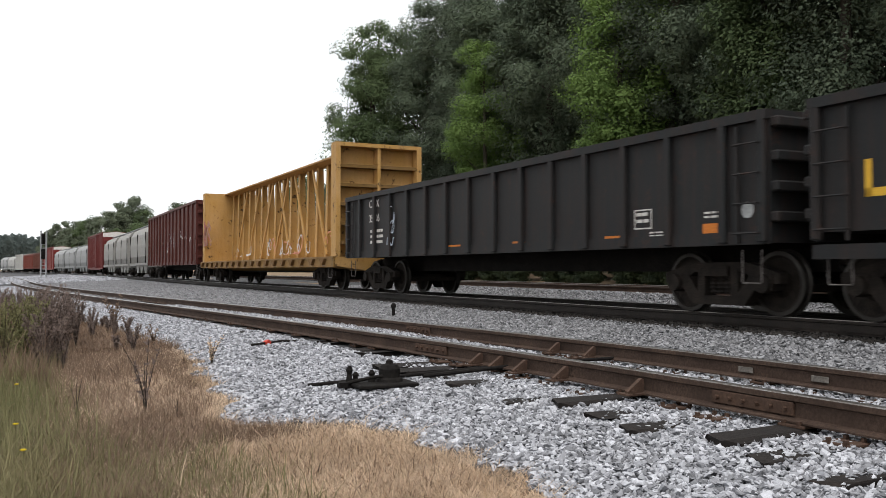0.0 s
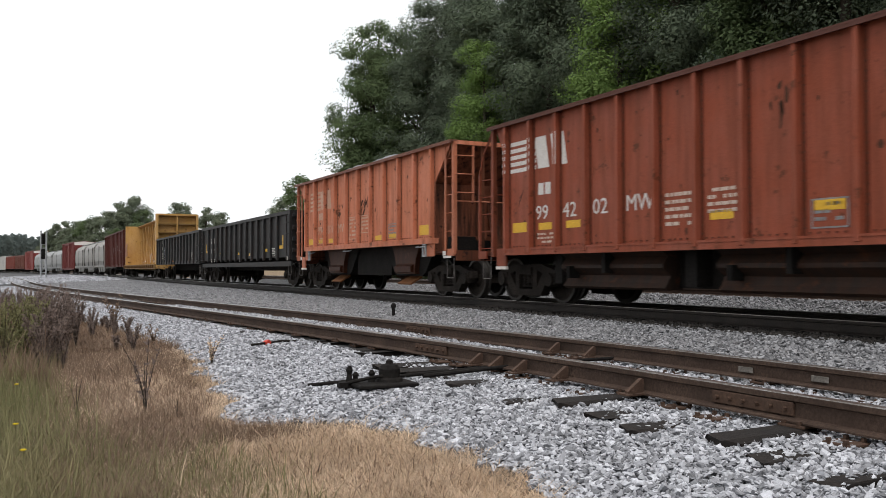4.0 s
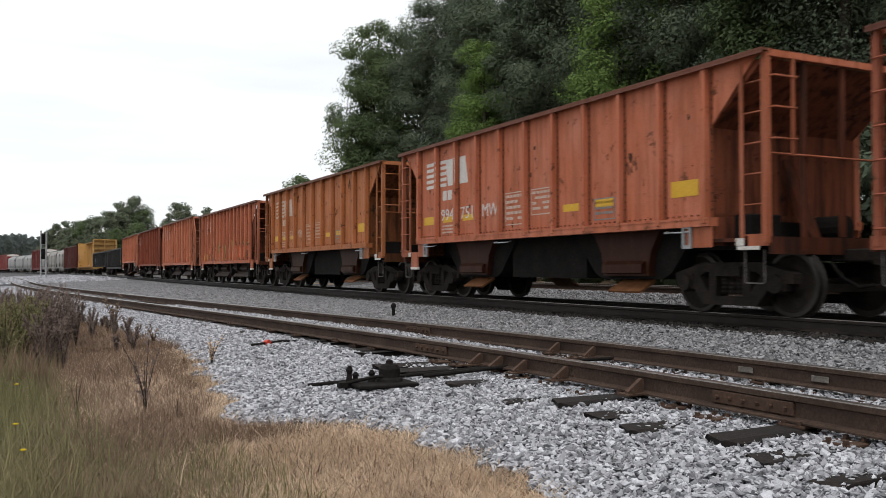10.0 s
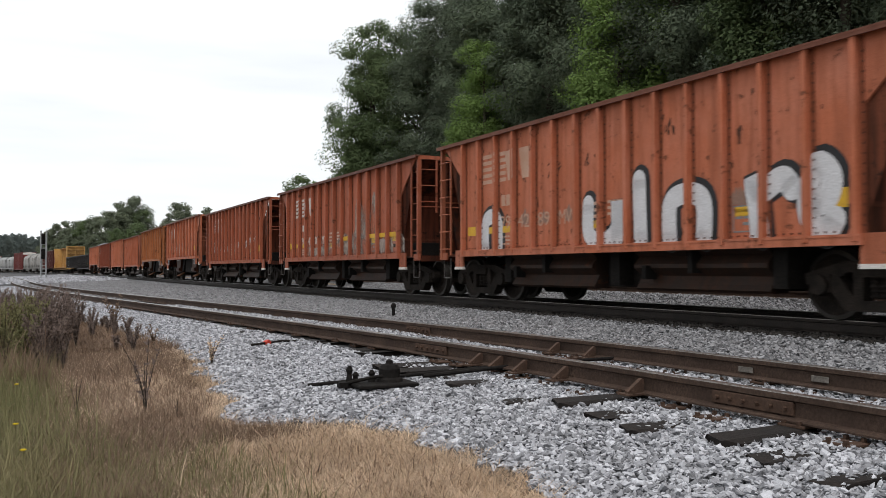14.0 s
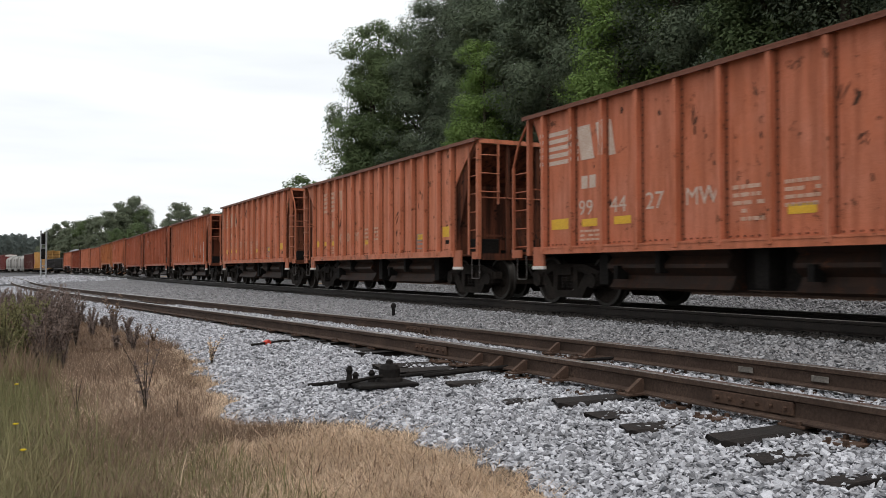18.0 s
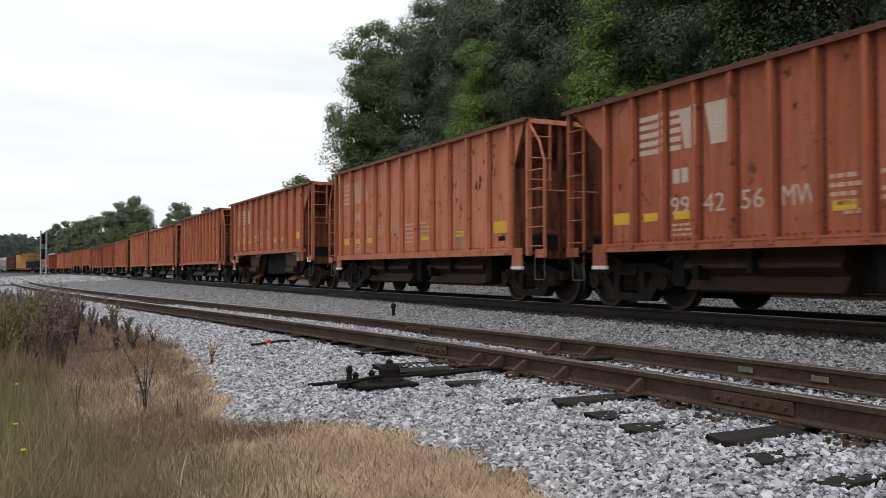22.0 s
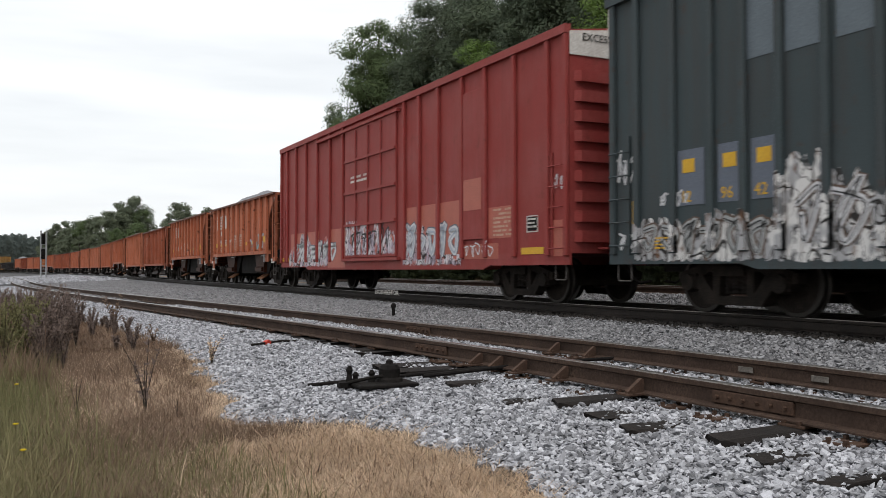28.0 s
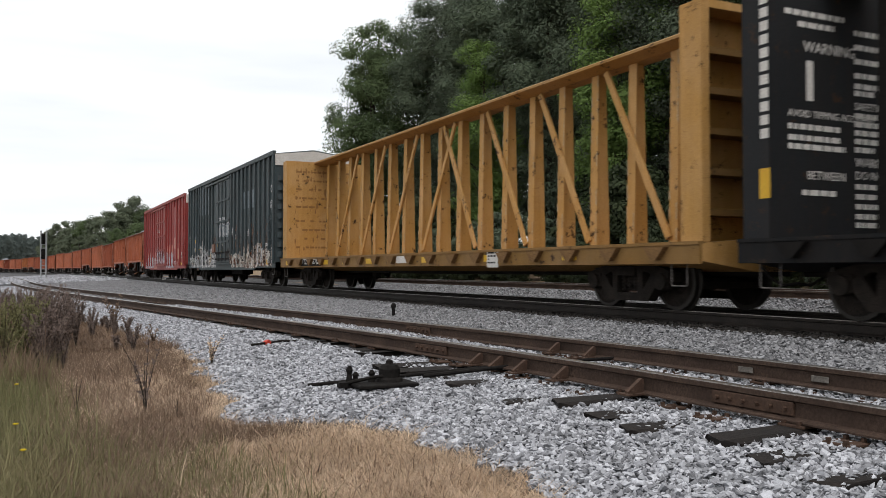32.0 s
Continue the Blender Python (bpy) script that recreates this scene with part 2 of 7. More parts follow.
# ------------------------------------------------------------ plan of the tracks
MAIN_X = [(-600, 10.42), (0, 10.42), (45, 10.42), (65, 10.58), (80, 10.78), (95, 10.98), (108, 11.04), (120, 10.94), (133, 10.7), (146, 10.33), (172, 9.2), (205, 7.2), (250, 3.4), (320, -5), (420, -22), (560, -56), (700, -100)]
NEAR_X = [(-600, 5.45), (-30, 5.42), (0, 5.36), (3.5, 5.33), (7, 5.24), (10, 5.04), (15, 4.62), (21.5, 4.0), (33, 2.95), (50, 1.85), (74, 0.95), (120, 0.3), (172, -1.6), (250, -7.5), (420, -33), (700, -111)]
NEAR_Z = [(-600, -0.15), (0, -0.15), (12, -0.16), (33, -0.215), (74, -0.36), (140, -0.45), (700, -0.5)]
FAR_X = [(-600, 15.8), (0, 15.8), (20, 16.3), (40, 17.2), (65, 18.0), (108, 18.4), (146, 17.6), (205, 14.4), (320, 2.0), (420, -15), (700, -93)]
FAR_Z = 0.2
WOOD_X = 27.0


def bed_depth(y):
    """How far the siding's ballast lies below its rail tops: low at the turnout, filled up further on."""
    return np.interp(y, (8.5, 13.0), (0.256, 0.205))


def main_x(y):
    return curve_at(MAIN_X, y)


def near_x(y):
    return curve_at(NEAR_X, y)


def near_z(y):
    return curve_at(NEAR_Z, y)


def far_x(y):
    return curve_at(FAR_X, y)


def ballast_edge(y):
    """Where the stone ends and the turf begins, on the camera's side."""
    return curve_at([(-600, 2.6), (0, 2.5), (3.8, 2.5), (5.5, 2.5), (6.1, 2.25), (6.5, 1.55), (8, 1.8), (12.8, 2.15), (23, 1.3), (40, -0.6), (74, -2.5), (120, -3.5), (250, -12), (700, -116)], y)


def ground_z(x, y):
    """Height of the ground: turf, stone shoulders, beds of the three tracks, and the bank under the wood."""
    nx, mx, fx, nz = near_x(y), main_x(y), far_x(y), near_z(y)
    bed_n, bed_m, bed_f = nz - float(bed_depth(y)), -0.22, FAR_Z - 0.2
    edge = ballast_edge(y)
    pts = [(edge - 60, -1.1), (edge - 4, -0.56), (edge, -0.5), (nx - 1.9, bed_n - 0.05), (nx - 1.2, bed_n - 0.005), (nx, bed_n), (nx + 1.5, bed_n), (mx - 2.2, bed_m - 0.09), (mx - 1.4, bed_m), (mx + 1.5, bed_m), (fx - 2.0, bed_f - 0.12), (fx - 1.4, bed_f), (fx + 1.5, bed_f), (fx + 3.2, bed_f - 0.25), (WOOD_X + 2, 0.4), (WOOD_X + 20, 2.0), (WOOD_X + 300, 4.0)]
    if x <= pts[0][0]:
        return pts[0][1]
    for (xa, za), (xb, zb) in zip(pts, pts[1:]):
        if x <= xb:
            t = max(0.0, min(1.0, (x - xa) / max(xb - xa, 1e-6)))
            return za + (zb - za) * t
    return pts[-1][1]


TABLE_Y = np.arange(-60.0, 720.0, 0.25)
TABLE = {}


def heights(x, y):
    """ground_z for arrays of points."""
    if not TABLE:
        for key, f in (("n", near_x), ("z", near_z), ("m", main_x), ("f", far_x), ("e", ballast_edge)):
            TABLE[key] = np.array([f(v) for v in TABLE_Y])
    nx, nz, mx, fx, edge = (np.interp(y, TABLE_Y, TABLE[k]) for k in "nzmfe")
    one = np.ones_like(x)
    bed_n, bed_m, bed_f = nz - bed_depth(y), -0.22 * one, (FAR_Z - 0.2) * one
    px = [edge - 60, edge - 4, edge, nx - 1.9, nx - 1.2, nx, nx + 1.5, mx - 2.2, mx - 1.4, mx + 1.5, fx - 2.0, fx - 1.4, fx + 1.5, fx + 3.2]
    pz = [-1.1 * one, -0.56 * one, -0.5 * one, bed_n - 0.05, bed_n - 0.005, bed_n, bed_n, bed_m - 0.09, bed_m, bed_m, bed_f - 0.12, bed_f, bed_f, bed_f - 0.25]
    out = pz[0].copy()
    for k in range(len(px) - 1):
        t = np.clip((x - px[k]) / np.maximum(px[k + 1] - px[k], 1e-6), 0, 1)
        out = np.where(x >= px[k], pz[k] + (pz[k + 1] - pz[k]) * t, out)
    return out


def sheet(name, xs, ys, height, material, lift=0.0, rough=0.0):
    verts = [(x, y, height(x, y) + lift + (noise.noise((x * 1.7, y * 1.7, 0.3)) * rough)) for y in ys for x in xs(y)]
    k = len(xs(ys[0]))
    faces = [(j * k + i, j * k + i + 1, (j + 1) * k + i + 1, (j + 1) * k + i) for j in range(len(ys) - 1) for i in range(k - 1)]
    return new(name, mesh_np(name, verts, faces, material))


def steps(a, b, first, grow=1.0):
    out, d = [a], first
    while out[-1] < b:
        out.append(min(b, out[-1] + d))
        d *= grow
    return out


YS = sorted(set([-2000, -600, -300, -150, -80, -40, -20, -10] + steps(-5, 30, 0.5) + steps(31, 1500, 1.5, 1.09) + [4000]))
XS = [-3000, -600, -150, -60, -30, -15, -10, -7] + [v * 0.5 for v in range(-12, 14)] + [7.5, 8.2, 9, 9.8, 10.4, 11.2, 12, 13, 14, 15, 16, 17, 18, 19.5, 21, 24, 29, 35, 47, 80, 150, 330, 800, 3000]
turf = sheet("ground", lambda y: XS, YS, ground_z, M["dirt"], -0.03)
tagged(turf, "dry brown turf and bare earth beside the tracks", "ground", kind="structure")
BYS = [y for y in YS if -300 <= y <= 700]
def bed_xs(y):
    e, f = ballast_edge(y) - 0.1, far_x(y) + 3.2
    cuts = [near_x(y) - 1.75, near_x(y) + 1.5, main_x(y) - 2.2, main_x(y) - 1.4, main_x(y) + 1.5, far_x(y) - 2.0, far_x(y) - 1.4, far_x(y) + 1.5, f]
    row, last = [e], e
    for c in cuts:
        c = max(c, last + 0.02)
        row += [last + (c - last) * k / 3 for k in (1, 2, 3)]
        last = c
    return row


bed = sheet("ballast_bed", bed_xs, BYS, ground_z, M["bed"], 0.0, 0.02)
tagged(bed, "bed of crushed grey granite ballast under the tracks", "ballast", kind="structure")
stain = sheet("stained_bed", lambda y: [main_x(y) + d for d in (-1.5, -1.42, -1.4, -0.5, 0.5, 1.4, 1.5)], BYS, ground_z, M["bed_oily"], 0.024)
tagged(stain, "ballast blackened by oil and brake dust along the main track", "ballast", kind="structure")

# ------------------------------------------------------------ tracks
RAIL_SIDE = [(-0.075, 0.0), (0.075, 0.0), (0.075, 0.012), (0.014, 0.03), (0.01, 0.125), (0.036, 0.135), (0.036, 0.172), (-0.036, 0.172), (-0.036, 0.135), (-0.01, 0.125), (-0.014, 0.03), (-0.075, 0.012)]
RAIL_TOP = [(-0.036, 0.172), (0.036, 0.172), (0.033, 0.18), (-0.033, 0.18)]


def sweep(bm, profile, path, mat=0):
    """Runs an outline (across, up) along points."""
    rings = []
    for i, p in enumerate(path):
        a, b = Vector(path[max(i - 1, 0)]), Vector(path[min(i + 1, len(path) - 1)])
        d = (b - a).normalized()
        side = Vector((d.y, -d.x, 0)).normalized()
        rings.append([bm.verts.new(Vector(p) + side * u + Vector((0, 0, w))) for u, w in profile])
    k = len(profile)
    for a, b in zip(rings, rings[1:]):
        for i in range(k):
            bm.faces.new((a[i], a[(i + 1) % k], b[(i + 1) % k], b[i])).material_index = mat
    bm.faces.new(rings[0]).material_index = mat
    bm.faces.new(rings[-1]).material_index = mat


def rail(parent, fx, fz, off, ys, label="rusty steel rail with a worn bright top"):
    bm = bmesh.new()
    path = [(fx(y) + off, y, fz(y) - 0.18) for y in ys]
    sweep(bm, RAIL_SIDE, path, 0)
    sweep(bm, RAIL_TOP, path, 1)
    ob = part("rail", bm, M["railside"], parent, label)
    ob.data.materials.append(M["railtop"])
    return ob


def tie_mesh(length, seed):
    rnd = random.Random(seed)
    bm = soft_box(-length / 2, length / 2, -0.115, 0.115, -0.18, 0.0, 0.012)
    for v in bm.verts:
        v.co += Vector((rnd.uniform(-0.07, 0.07) if abs(v.co.x) > 1 else 0, rnd.uniform(-0.022, 0.022), rnd.uniform(-0.02, 0.008)))
    me = bpy.data.meshes.new("tie")
    bmesh.ops.recalc_face_normals(bm, faces=bm.faces)
    bm.to_mesh(me)
    bm.free()
    me.materials.append(M["tie"])
    return me


TIES = [tie_mesh(2.6, s) for s in range(4)]
LONG_TIES = [tie_mesh(2.95, s) for s in range(10, 13)]
bmp = soft_box(-0.09, 0.09, -0.1, 0.1, 0.0, 0.02, 0.004)
for sx in (-0.078, 0.078):
    for sy in (-0.06, 0.06):
        box(bmp, sx - 0.012, sx + 0.012, sy - 0.012, sy + 0.012, 0.018, 0.045)
PLATE = bpy.data.meshes.new("tie_plate")
bmp.to_mesh(PLATE)
bmp.free()
PLATE.materials.append(M["plate"])


def heading(fx, y):
    return -math.degrees(math.atan((fx(y + 0.5) - fx(y - 0.5))))


def lay_track(name, label, fx, fz, near_from, near_to, end, seed, plates=True):
    rnd = random.Random(seed)
    tr = tagged(new(name), label, "railway track", kind="structure")
    ys = [-300, -150, -60, -25, -10, -5] + steps(-3, 40, 1.0) + steps(42, end, 2.5, 1.05)
    for off in (-0.753, 0.753):
        rail(tr, fx, fz, off, ys)
    y, far_bm = near_from, bmesh.new()
    while y < min(end, 260):
        p = pose(fx(y) + rnd.uniform(-0.03, 0.03), y + rnd.uniform(-0.03, 0.03), fz(y) - 0.195 + rnd.uniform(-0.012, 0.006), 0, 0, heading(fx, y) + rnd.uniform(-1.2, 1.2))
        if y < near_to:
            part("tie", rnd.choice(TIES), None, tr, at=p)
            if plates:
                for off in (-0.753, 0.753):
                    part("tie_plate", PLATE, None, tr, at=p @ Matrix.Translation((off, 0, 0)))
        else:
            vs = [far_bm.verts.new(p @ Vector((a, b, c))) for a in (-1.3, 1.3) for b in (-0.115, 0.115) for c in (-0.1, 0)]
            for f in ((0, 1, 3, 2), (4, 6, 7, 5), (0, 4, 5, 1), (2, 3, 7, 6), (1, 5, 7, 3)):
                far_bm.faces.new([vs[i] for i in f])
        y += 0.52
    tagged(part("distant_ties", far_bm, M["tie"], tr, "dark wooden ties further along the track"), kind="stuff")
    return tr


def zero(y):
    return 0.0


def far_z(y):
    return FAR_Z


main_track = lay_track("main_track", "main railway track with dark wooden ties on grey ballast", main_x, zero, -3, 60, 600, 1, False)
for ob in main_track.children:
    if ob.name.startswith("rail"):
        ob.data.materials[0] = M["railoily"]
far_track = lay_track("far_track", "railway track beyond the train, on a raised bed", far_x, far_z, 0, 45, 600, 2, False)

# near track at its turnout: longer ties, rail braces
near_track = tagged(new("near_track"), "rusty siding track with switch points and wooden ties", "railway track", kind="structure")
NYS = [-300, -150, -60, -25, -10, -5] + steps(-3, 45, 0.7) + steps(47, 600, 2.5, 1.06)
for off in (-0.753, 0.753):
    rail(near_track, near_x, near_z, off, NYS)
rnd = random.Random(7)
y = -2.0
while y < 60:
    z = near_z(y) - (0.2 if y < 9 else 0.188) + rnd.uniform(-0.045, 0.002)
    turn = heading(near_x, y) + rnd.uniform(-2.5, 2.5)
    long = -2 < y < 9
    p = pose(near_x(y) + (rnd.uniform(-0.24, 0.03) if long else rnd.uniform(-0.1, 0.1)), y + rnd.uniform(-0.05, 0.05), z, rnd.uniform(-1.5, 1.5), rnd.uniform(-0.6, 0.6), turn)
    part("tie", rnd.choice(LONG_TIES if long else TIES), None, near_track, at=p)
    for off in (-0.753, 0.753):
        part("tie_plate", PLATE, None, near_track, at=p @ Matrix.Translation((off, 0, 0)))
    y += 0.5 + rnd.uniform(-0.04, 0.06)
# slanted rail braces outside the near rail and inside the far one
bm = bmesh.new()
prism(bm, [(0.04, 0.012), (0.2, 0.012), (0.2, 0.03), (0.06, 0.125), (0.04, 0.12)], -0.02, 0.02, "y")
box(bm, 0.03, 0.24, -0.06, 0.06, 0.0, 0.014)
for sy in (-0.035, 0.035):
    box(bm, 0.15, 0.175, sy - 0.013, sy + 0.013, 0.012, 0.035)
brace_first = part("rail_brace", bm, M["plate"], near_track, at=pose(near_x(8) - 0.753, 8.0, near_z(8) - 0.18, 0, 0, 180 + heading(near_x, 8)))
for yb in (7.62, 7.2, 6.55, 5.55):
    part("rail_brace", brace_first.data, None, near_track, at=pose(near_x(yb) - 0.753, yb, near_z(yb) - 0.18, 0, 0, 180 + heading(near_x, yb)))
for yb in (8.75, 8.1):
    part("rail_brace", brace_first.data, None, near_track, at=pose(near_x(yb) + 0.753, yb, near_z(yb) - 0.18, 0, 0, 180 + heading(near_x, yb)))
# bolted joint bars
def joint(yj, off, side):
    bm = soft_box(-0.012, 0.012, -0.36, 0.36, 0.035, 0.125, 0.005)
    for k in range(6):
        tube(bm, [(side * 0.008, -0.3 + 0.12 * k, 0.08), (side * 0.04, -0.3 + 0.12 * k, 0.08)], 0.017, 6)
    part("joint_bar", bm, M["plate"], near_track, "bolted steel joint bar", pose(near_x(yj) + off + side * 0.024, yj, near_z(yj) - 0.18, 0, 0, heading(near_x, yj)))


joint(4.45, -0.753, -1)
joint(12.2, 0.753, -1)
joint(9.1, -0.753, -1)
for yp in (5.95, 5.15):
    bm = soft_box(-0.004, 0.004, -0.085, 0.085, 0.05, 0.1, 0.002)
    part("bond_plate", bm, M["oldwood"], near_track, "pale weathered plate on the rail web", pose(near_x(yp) + 0.753 - 0.03, yp, near_z(yp) - 0.18, 0, 0, heading(near_x, yp)))

# hand-operated switch stand on two head-block timbers
stand = thing("switch_stand", "low black cast-iron switch stand on long wooden timbers", "switch stand")
SX, SY, SZ = near_x(7.6), 7.62, near_z(7.6) - 0.2
for k, (dy, far) in enumerate(((0.02, -2.62), (-0.3, -2.55))):
    bm = soft_box(far + 0.9, 0, -0.085, 0.085, -0.16, -0.02, 0.014)
    part("timber", bm, M["tie"], stand, "dark creosoted head-block timber", pose(SX - 0.9, SY + dy, SZ - 0.015, 0, -2.4 - k * 0.4, heading(near_x, 8)))
STZ = SZ - 0.065
bm = soft_box(-2.42, -1.84, -0.3, 0.08, 0.0, 0.035, 0.01)
part("base_plate", bm, M["black"], stand, at=(SX, SY, STZ))
bm = bmesh.new()
lathe(bm, [(0.03, 0.13), (0.06, 0.12), (0.075, 0.1), (0.15, 0.098), (0.185, 0.075), (0.2, 0.035), (0.225, 0.03), (0.235, 0.012)], 14, "z")
part("gear_housing", bm, M["black"], stand, "domed gear housing", (SX - 2.04, SY - 0.06, STZ))
bm = bmesh.new()
tube(bm, [(-2.1, -0.1, 0.09), (-2.25, -0.1, 0.08), (-2.5, -0.06, 0.03)], 0.016, 8)
box(bm, -2.54, -2.46, -0.1, -0.02, 0.0, 0.05)
part("throw_lever", bm, M["black"], stand, "throw lever lying flat", (SX, SY, STZ))
for dx, hh in ((-2.42, 0.19), (-2.36, 0.13), (-2.2, 0.14)):
    bm = bmesh.new()
    lathe(bm, [(-0.03, 0.045), (0.03, 0.04), (hh * 0.6, 0.022), (hh * 0.8, 0.034), (hh, 0.014)], 10, "z")
    part("latch", bm, M["black"], stand, "upright iron latch", (SX + dx, SY - 0.02, STZ))
bm = bmesh.new()
tube(bm, [(-2.7, 0.34, -0.08), (-1.6, 0.22, -0.02), (-0.6, 0.2, 0.02), (0.7, 0.16, 0.04)], 0.018, 8)
part("connecting_rod", bm, M["black"], stand, "long rod to the switch points", (SX, SY, SZ))
bm = bmesh.new()
tube(bm, [(-1.7, -0.08, 0.0), (-0.75, -0.05, 0.04)], 0.02, 8)
part("connecting_rod", bm, M["black"], stand, "thick rod to the switch points", (SX, SY, SZ))

# small loose things on the stone
bm = bmesh.new()
tube(bm, [(0, 0, 0), (0, 0, 0.22)], 0.035, 8)
lathe(bm, [(0.2, 0.06), (0.26, 0.055), (0.29, 0.03)], 8, "z")
marker = part("track_marker", bm, M["black"], None, at=(7.2, 16.95, ground_z(7.2, 16.95)))
tagged(marker, "short black iron post between the tracks", "post")
flagm = surface("faded_red_plastic", (0.55, 0.05, 0.03), (0.62, 0.09, 0.06), 6, 0.6)
bm = bmesh.new()
prism(bm, [(-0.04, 0), (0.03, 0.0), (0.045, 0.05), (0.0, 0.075), (-0.05, 0.05)], -0.03, 0.03, "y")
rag = part("red_scrap", bm, flagm, None, at=pose(3.2, 12.0, ground_z(3.2, 12) + 0.02, 0, 0, 30))
tagged(rag, "crumpled red plastic scrap lying on the ballast", "litter")
bm = bmesh.new()
tube(bm, [(-0.4, 0, 0.0), (0.1, 0.05, 0.03), (0.45, 0.0, 0.01)], 0.016, 6)
tagged(part("wooden_stick", bm, M["tie"], None, at=pose(3.35, 12.0, ground_z(3.3, 12) + 0.03, 0, 0, 10)), "dark stick lying on the ballast", "stick")

# ------------------------------------------------------------ stones
def lumps(count, seed):
    """A few angular stones: hulls of nine points on a flattened, uneven ball."""
    rng = np.random.default_rng(seed)
    out = []
    while len(out) < count:
        q = rng.normal(0, 1, (9, 3))
        q = q / np.linalg.norm(q, axis=1)[:, None] * np.array([1.15, rng.uniform(0.65, 0.95), rng.uniform(0.42, 0.75)])
        bm = bmesh.new()
        for c in q:
            bm.verts.new(c)
        bmesh.ops.convex_hull(bm, input=bm.verts[:])
        bmesh.ops.triangulate(bm, faces=bm.faces[:])
        bmesh.ops.recalc_face_normals(bm, faces=bm.faces[:])
        bm.verts.index_update()
        if len(bm.verts) == 9 and len(bm.faces) == 14:
            out.append((np.array([v.co[:] for v in bm.verts]), np.array([[v.index for v in f.verts] for f in bm.faces])))
        bm.free()
    return np.array([v for v, f in out]), np.array([f for v, f in out])


def turns(rng, n, tip):
    """Random small tips and any turn about the upright, as n 3 x 3 matrices."""
    a, b, c = rng.normal(0, tip, n), rng.normal(0, tip, n), rng.uniform(0, 6.283, n)
    ca, sa, cb, sb, cc, sc = np.cos(a), np.sin(a), np.cos(b), np.sin(b), np.cos(c), np.sin(c)
    one, nil = np.ones(n), np.zeros(n)
    rx = np.stack([one, nil, nil, nil, ca, -sa, nil, sa, ca], 1).reshape(-1, 3, 3)
    ry = np.stack([cb, nil, sb, nil, one, nil, -sb, nil, cb], 1).reshape(-1, 3, 3)
    rz = np.stack([cc, -sc, nil, sc, cc, nil, nil, nil, one], 1).reshape(-1, 3, 3)
    return rz @ ry @ rx


def scatter_stones(name, x0, x1, y0, y1, per_m2, size, seed, label, keep=None, sink=0.2, pile=0.018, material="stone", lift=0.0):
    rng = np.random.default_rng(seed)
    shapes, faces = lumps(24, seed)
    heights(np.zeros(1), np.zeros(1))
    grid = np.linspace(y0, y1, 200)
    lo, hi = np.array([x0(v) for v in grid]), np.array([x1(v) for v in grid])
    n = int((y1 - y0) * (hi - lo).max() * per_m2)
    y = rng.uniform(y0, y1, n)
    a, b = np.interp(y, grid, lo), np.interp(y, grid, hi)
    x = a + rng.uniform(0, (hi - lo).max(), n)
    ok = x < b
    x, y = x[ok], y[ok]
    if keep:
        ok = np.array([keep(p, q) for p, q in zip(x, y)])
        x, y = x[ok], y[ok]
    n = len(x)
    s = size * np.clip(rng.lognormal(0, 0.3, n), 0.5, 1.45)
    pick = rng.integers(0, 24, n)
    v = np.einsum("nij,nkj->nki", turns(rng, n, 0.42), shapes[pick]) * s[:, None, None]
    v += np.stack([x, y, heights(x, y) + lift + s * sink + rng.uniform(0, pile, n)], 1)[:, None, :]
    f = faces[pick] + (np.arange(n) * 9)[:, None, None]
    me = mesh_np(name, v.reshape(-1, 3), f.reshape(-1, 3), M[material])
    me.polygons.foreach_set("use_smooth", np.zeros(len(me.polygons), bool))
    ob = new(name, me)
    return tagged(ob, label, "ballast", kind="stuff")


def ragged(x, y):
    return x > ballast_edge(y) + 0.25 * noise.noise((x * 2.2, y * 2.2, 5)) - 0.05


scatter_stones("ballast_stones", lambda y: ballast_edge(y) - 0.35, lambda y: near_x(y) - 0.66, 2.2, 9.5, 2050, 0.0228, 11, "loose crushed grey granite stones in the foreground", ragged, pile=0.028)
scatter_stones("ballast_stones", lambda y: ballast_edge(y) - 0.35, lambda y: near_x(y) - 1.08, 9.5, 26, 1000, 0.028, 12, "loose crushed grey granite stones along the siding", ragged)
scatter_stones("ballast_stones", lambda y: ballast_edge(y), lambda y: near_x(y) - 0.66, 26, 70, 330, 0.036, 16, "crushed grey stones further along the siding", ragged)
scatter_stones("ballast_stones", lambda y: near_x(y) - 0.66, lambda y: near_x(y) + 0.75, 2.2, 26, 620, 0.027, 13, "crushed grey stones between the siding ties", pile=0.022, lift=0.02)
scatter_stones("ballast_stones", lambda y: near_x(y) + 0.75, lambda y: main_x(y) - 1.42, 3.5, 30, 750, 0.027, 14, "crushed grey stones between the two tracks", material="stone_mid")
scatter_stones("ballast_stones", lambda y: near_x(y) - 0.6, lambda y: main_x(y) - 1.42, 30, 85, 200, 0.042, 17, "crushed grey stones between the tracks further off", material="stone_mid")
scatter_stones("ballast_stones", lambda y: near_x(y) - 3.0, lambda y: main_x(y) - 1.42, 85, 170, 16, 0.13, 19, "pale crushed stone far along the line")
scatter_stones("oily_stones", lambda y: main_x(y) - 1.5, lambda y: main_x(y) + 1.45, 3.5, 30, 330, 0.026, 18, "oil-blackened stones between the main track ties", material="stone_oily", pile=0.03)
scatter_stones("ballast_stones", lambda y: main_x(y) + 1.4, lambda y: far_x(y) - 1.0, 6, 40, 300, 0.037, 15, "crushed grey stones beyond the main track", material="stone_mid")

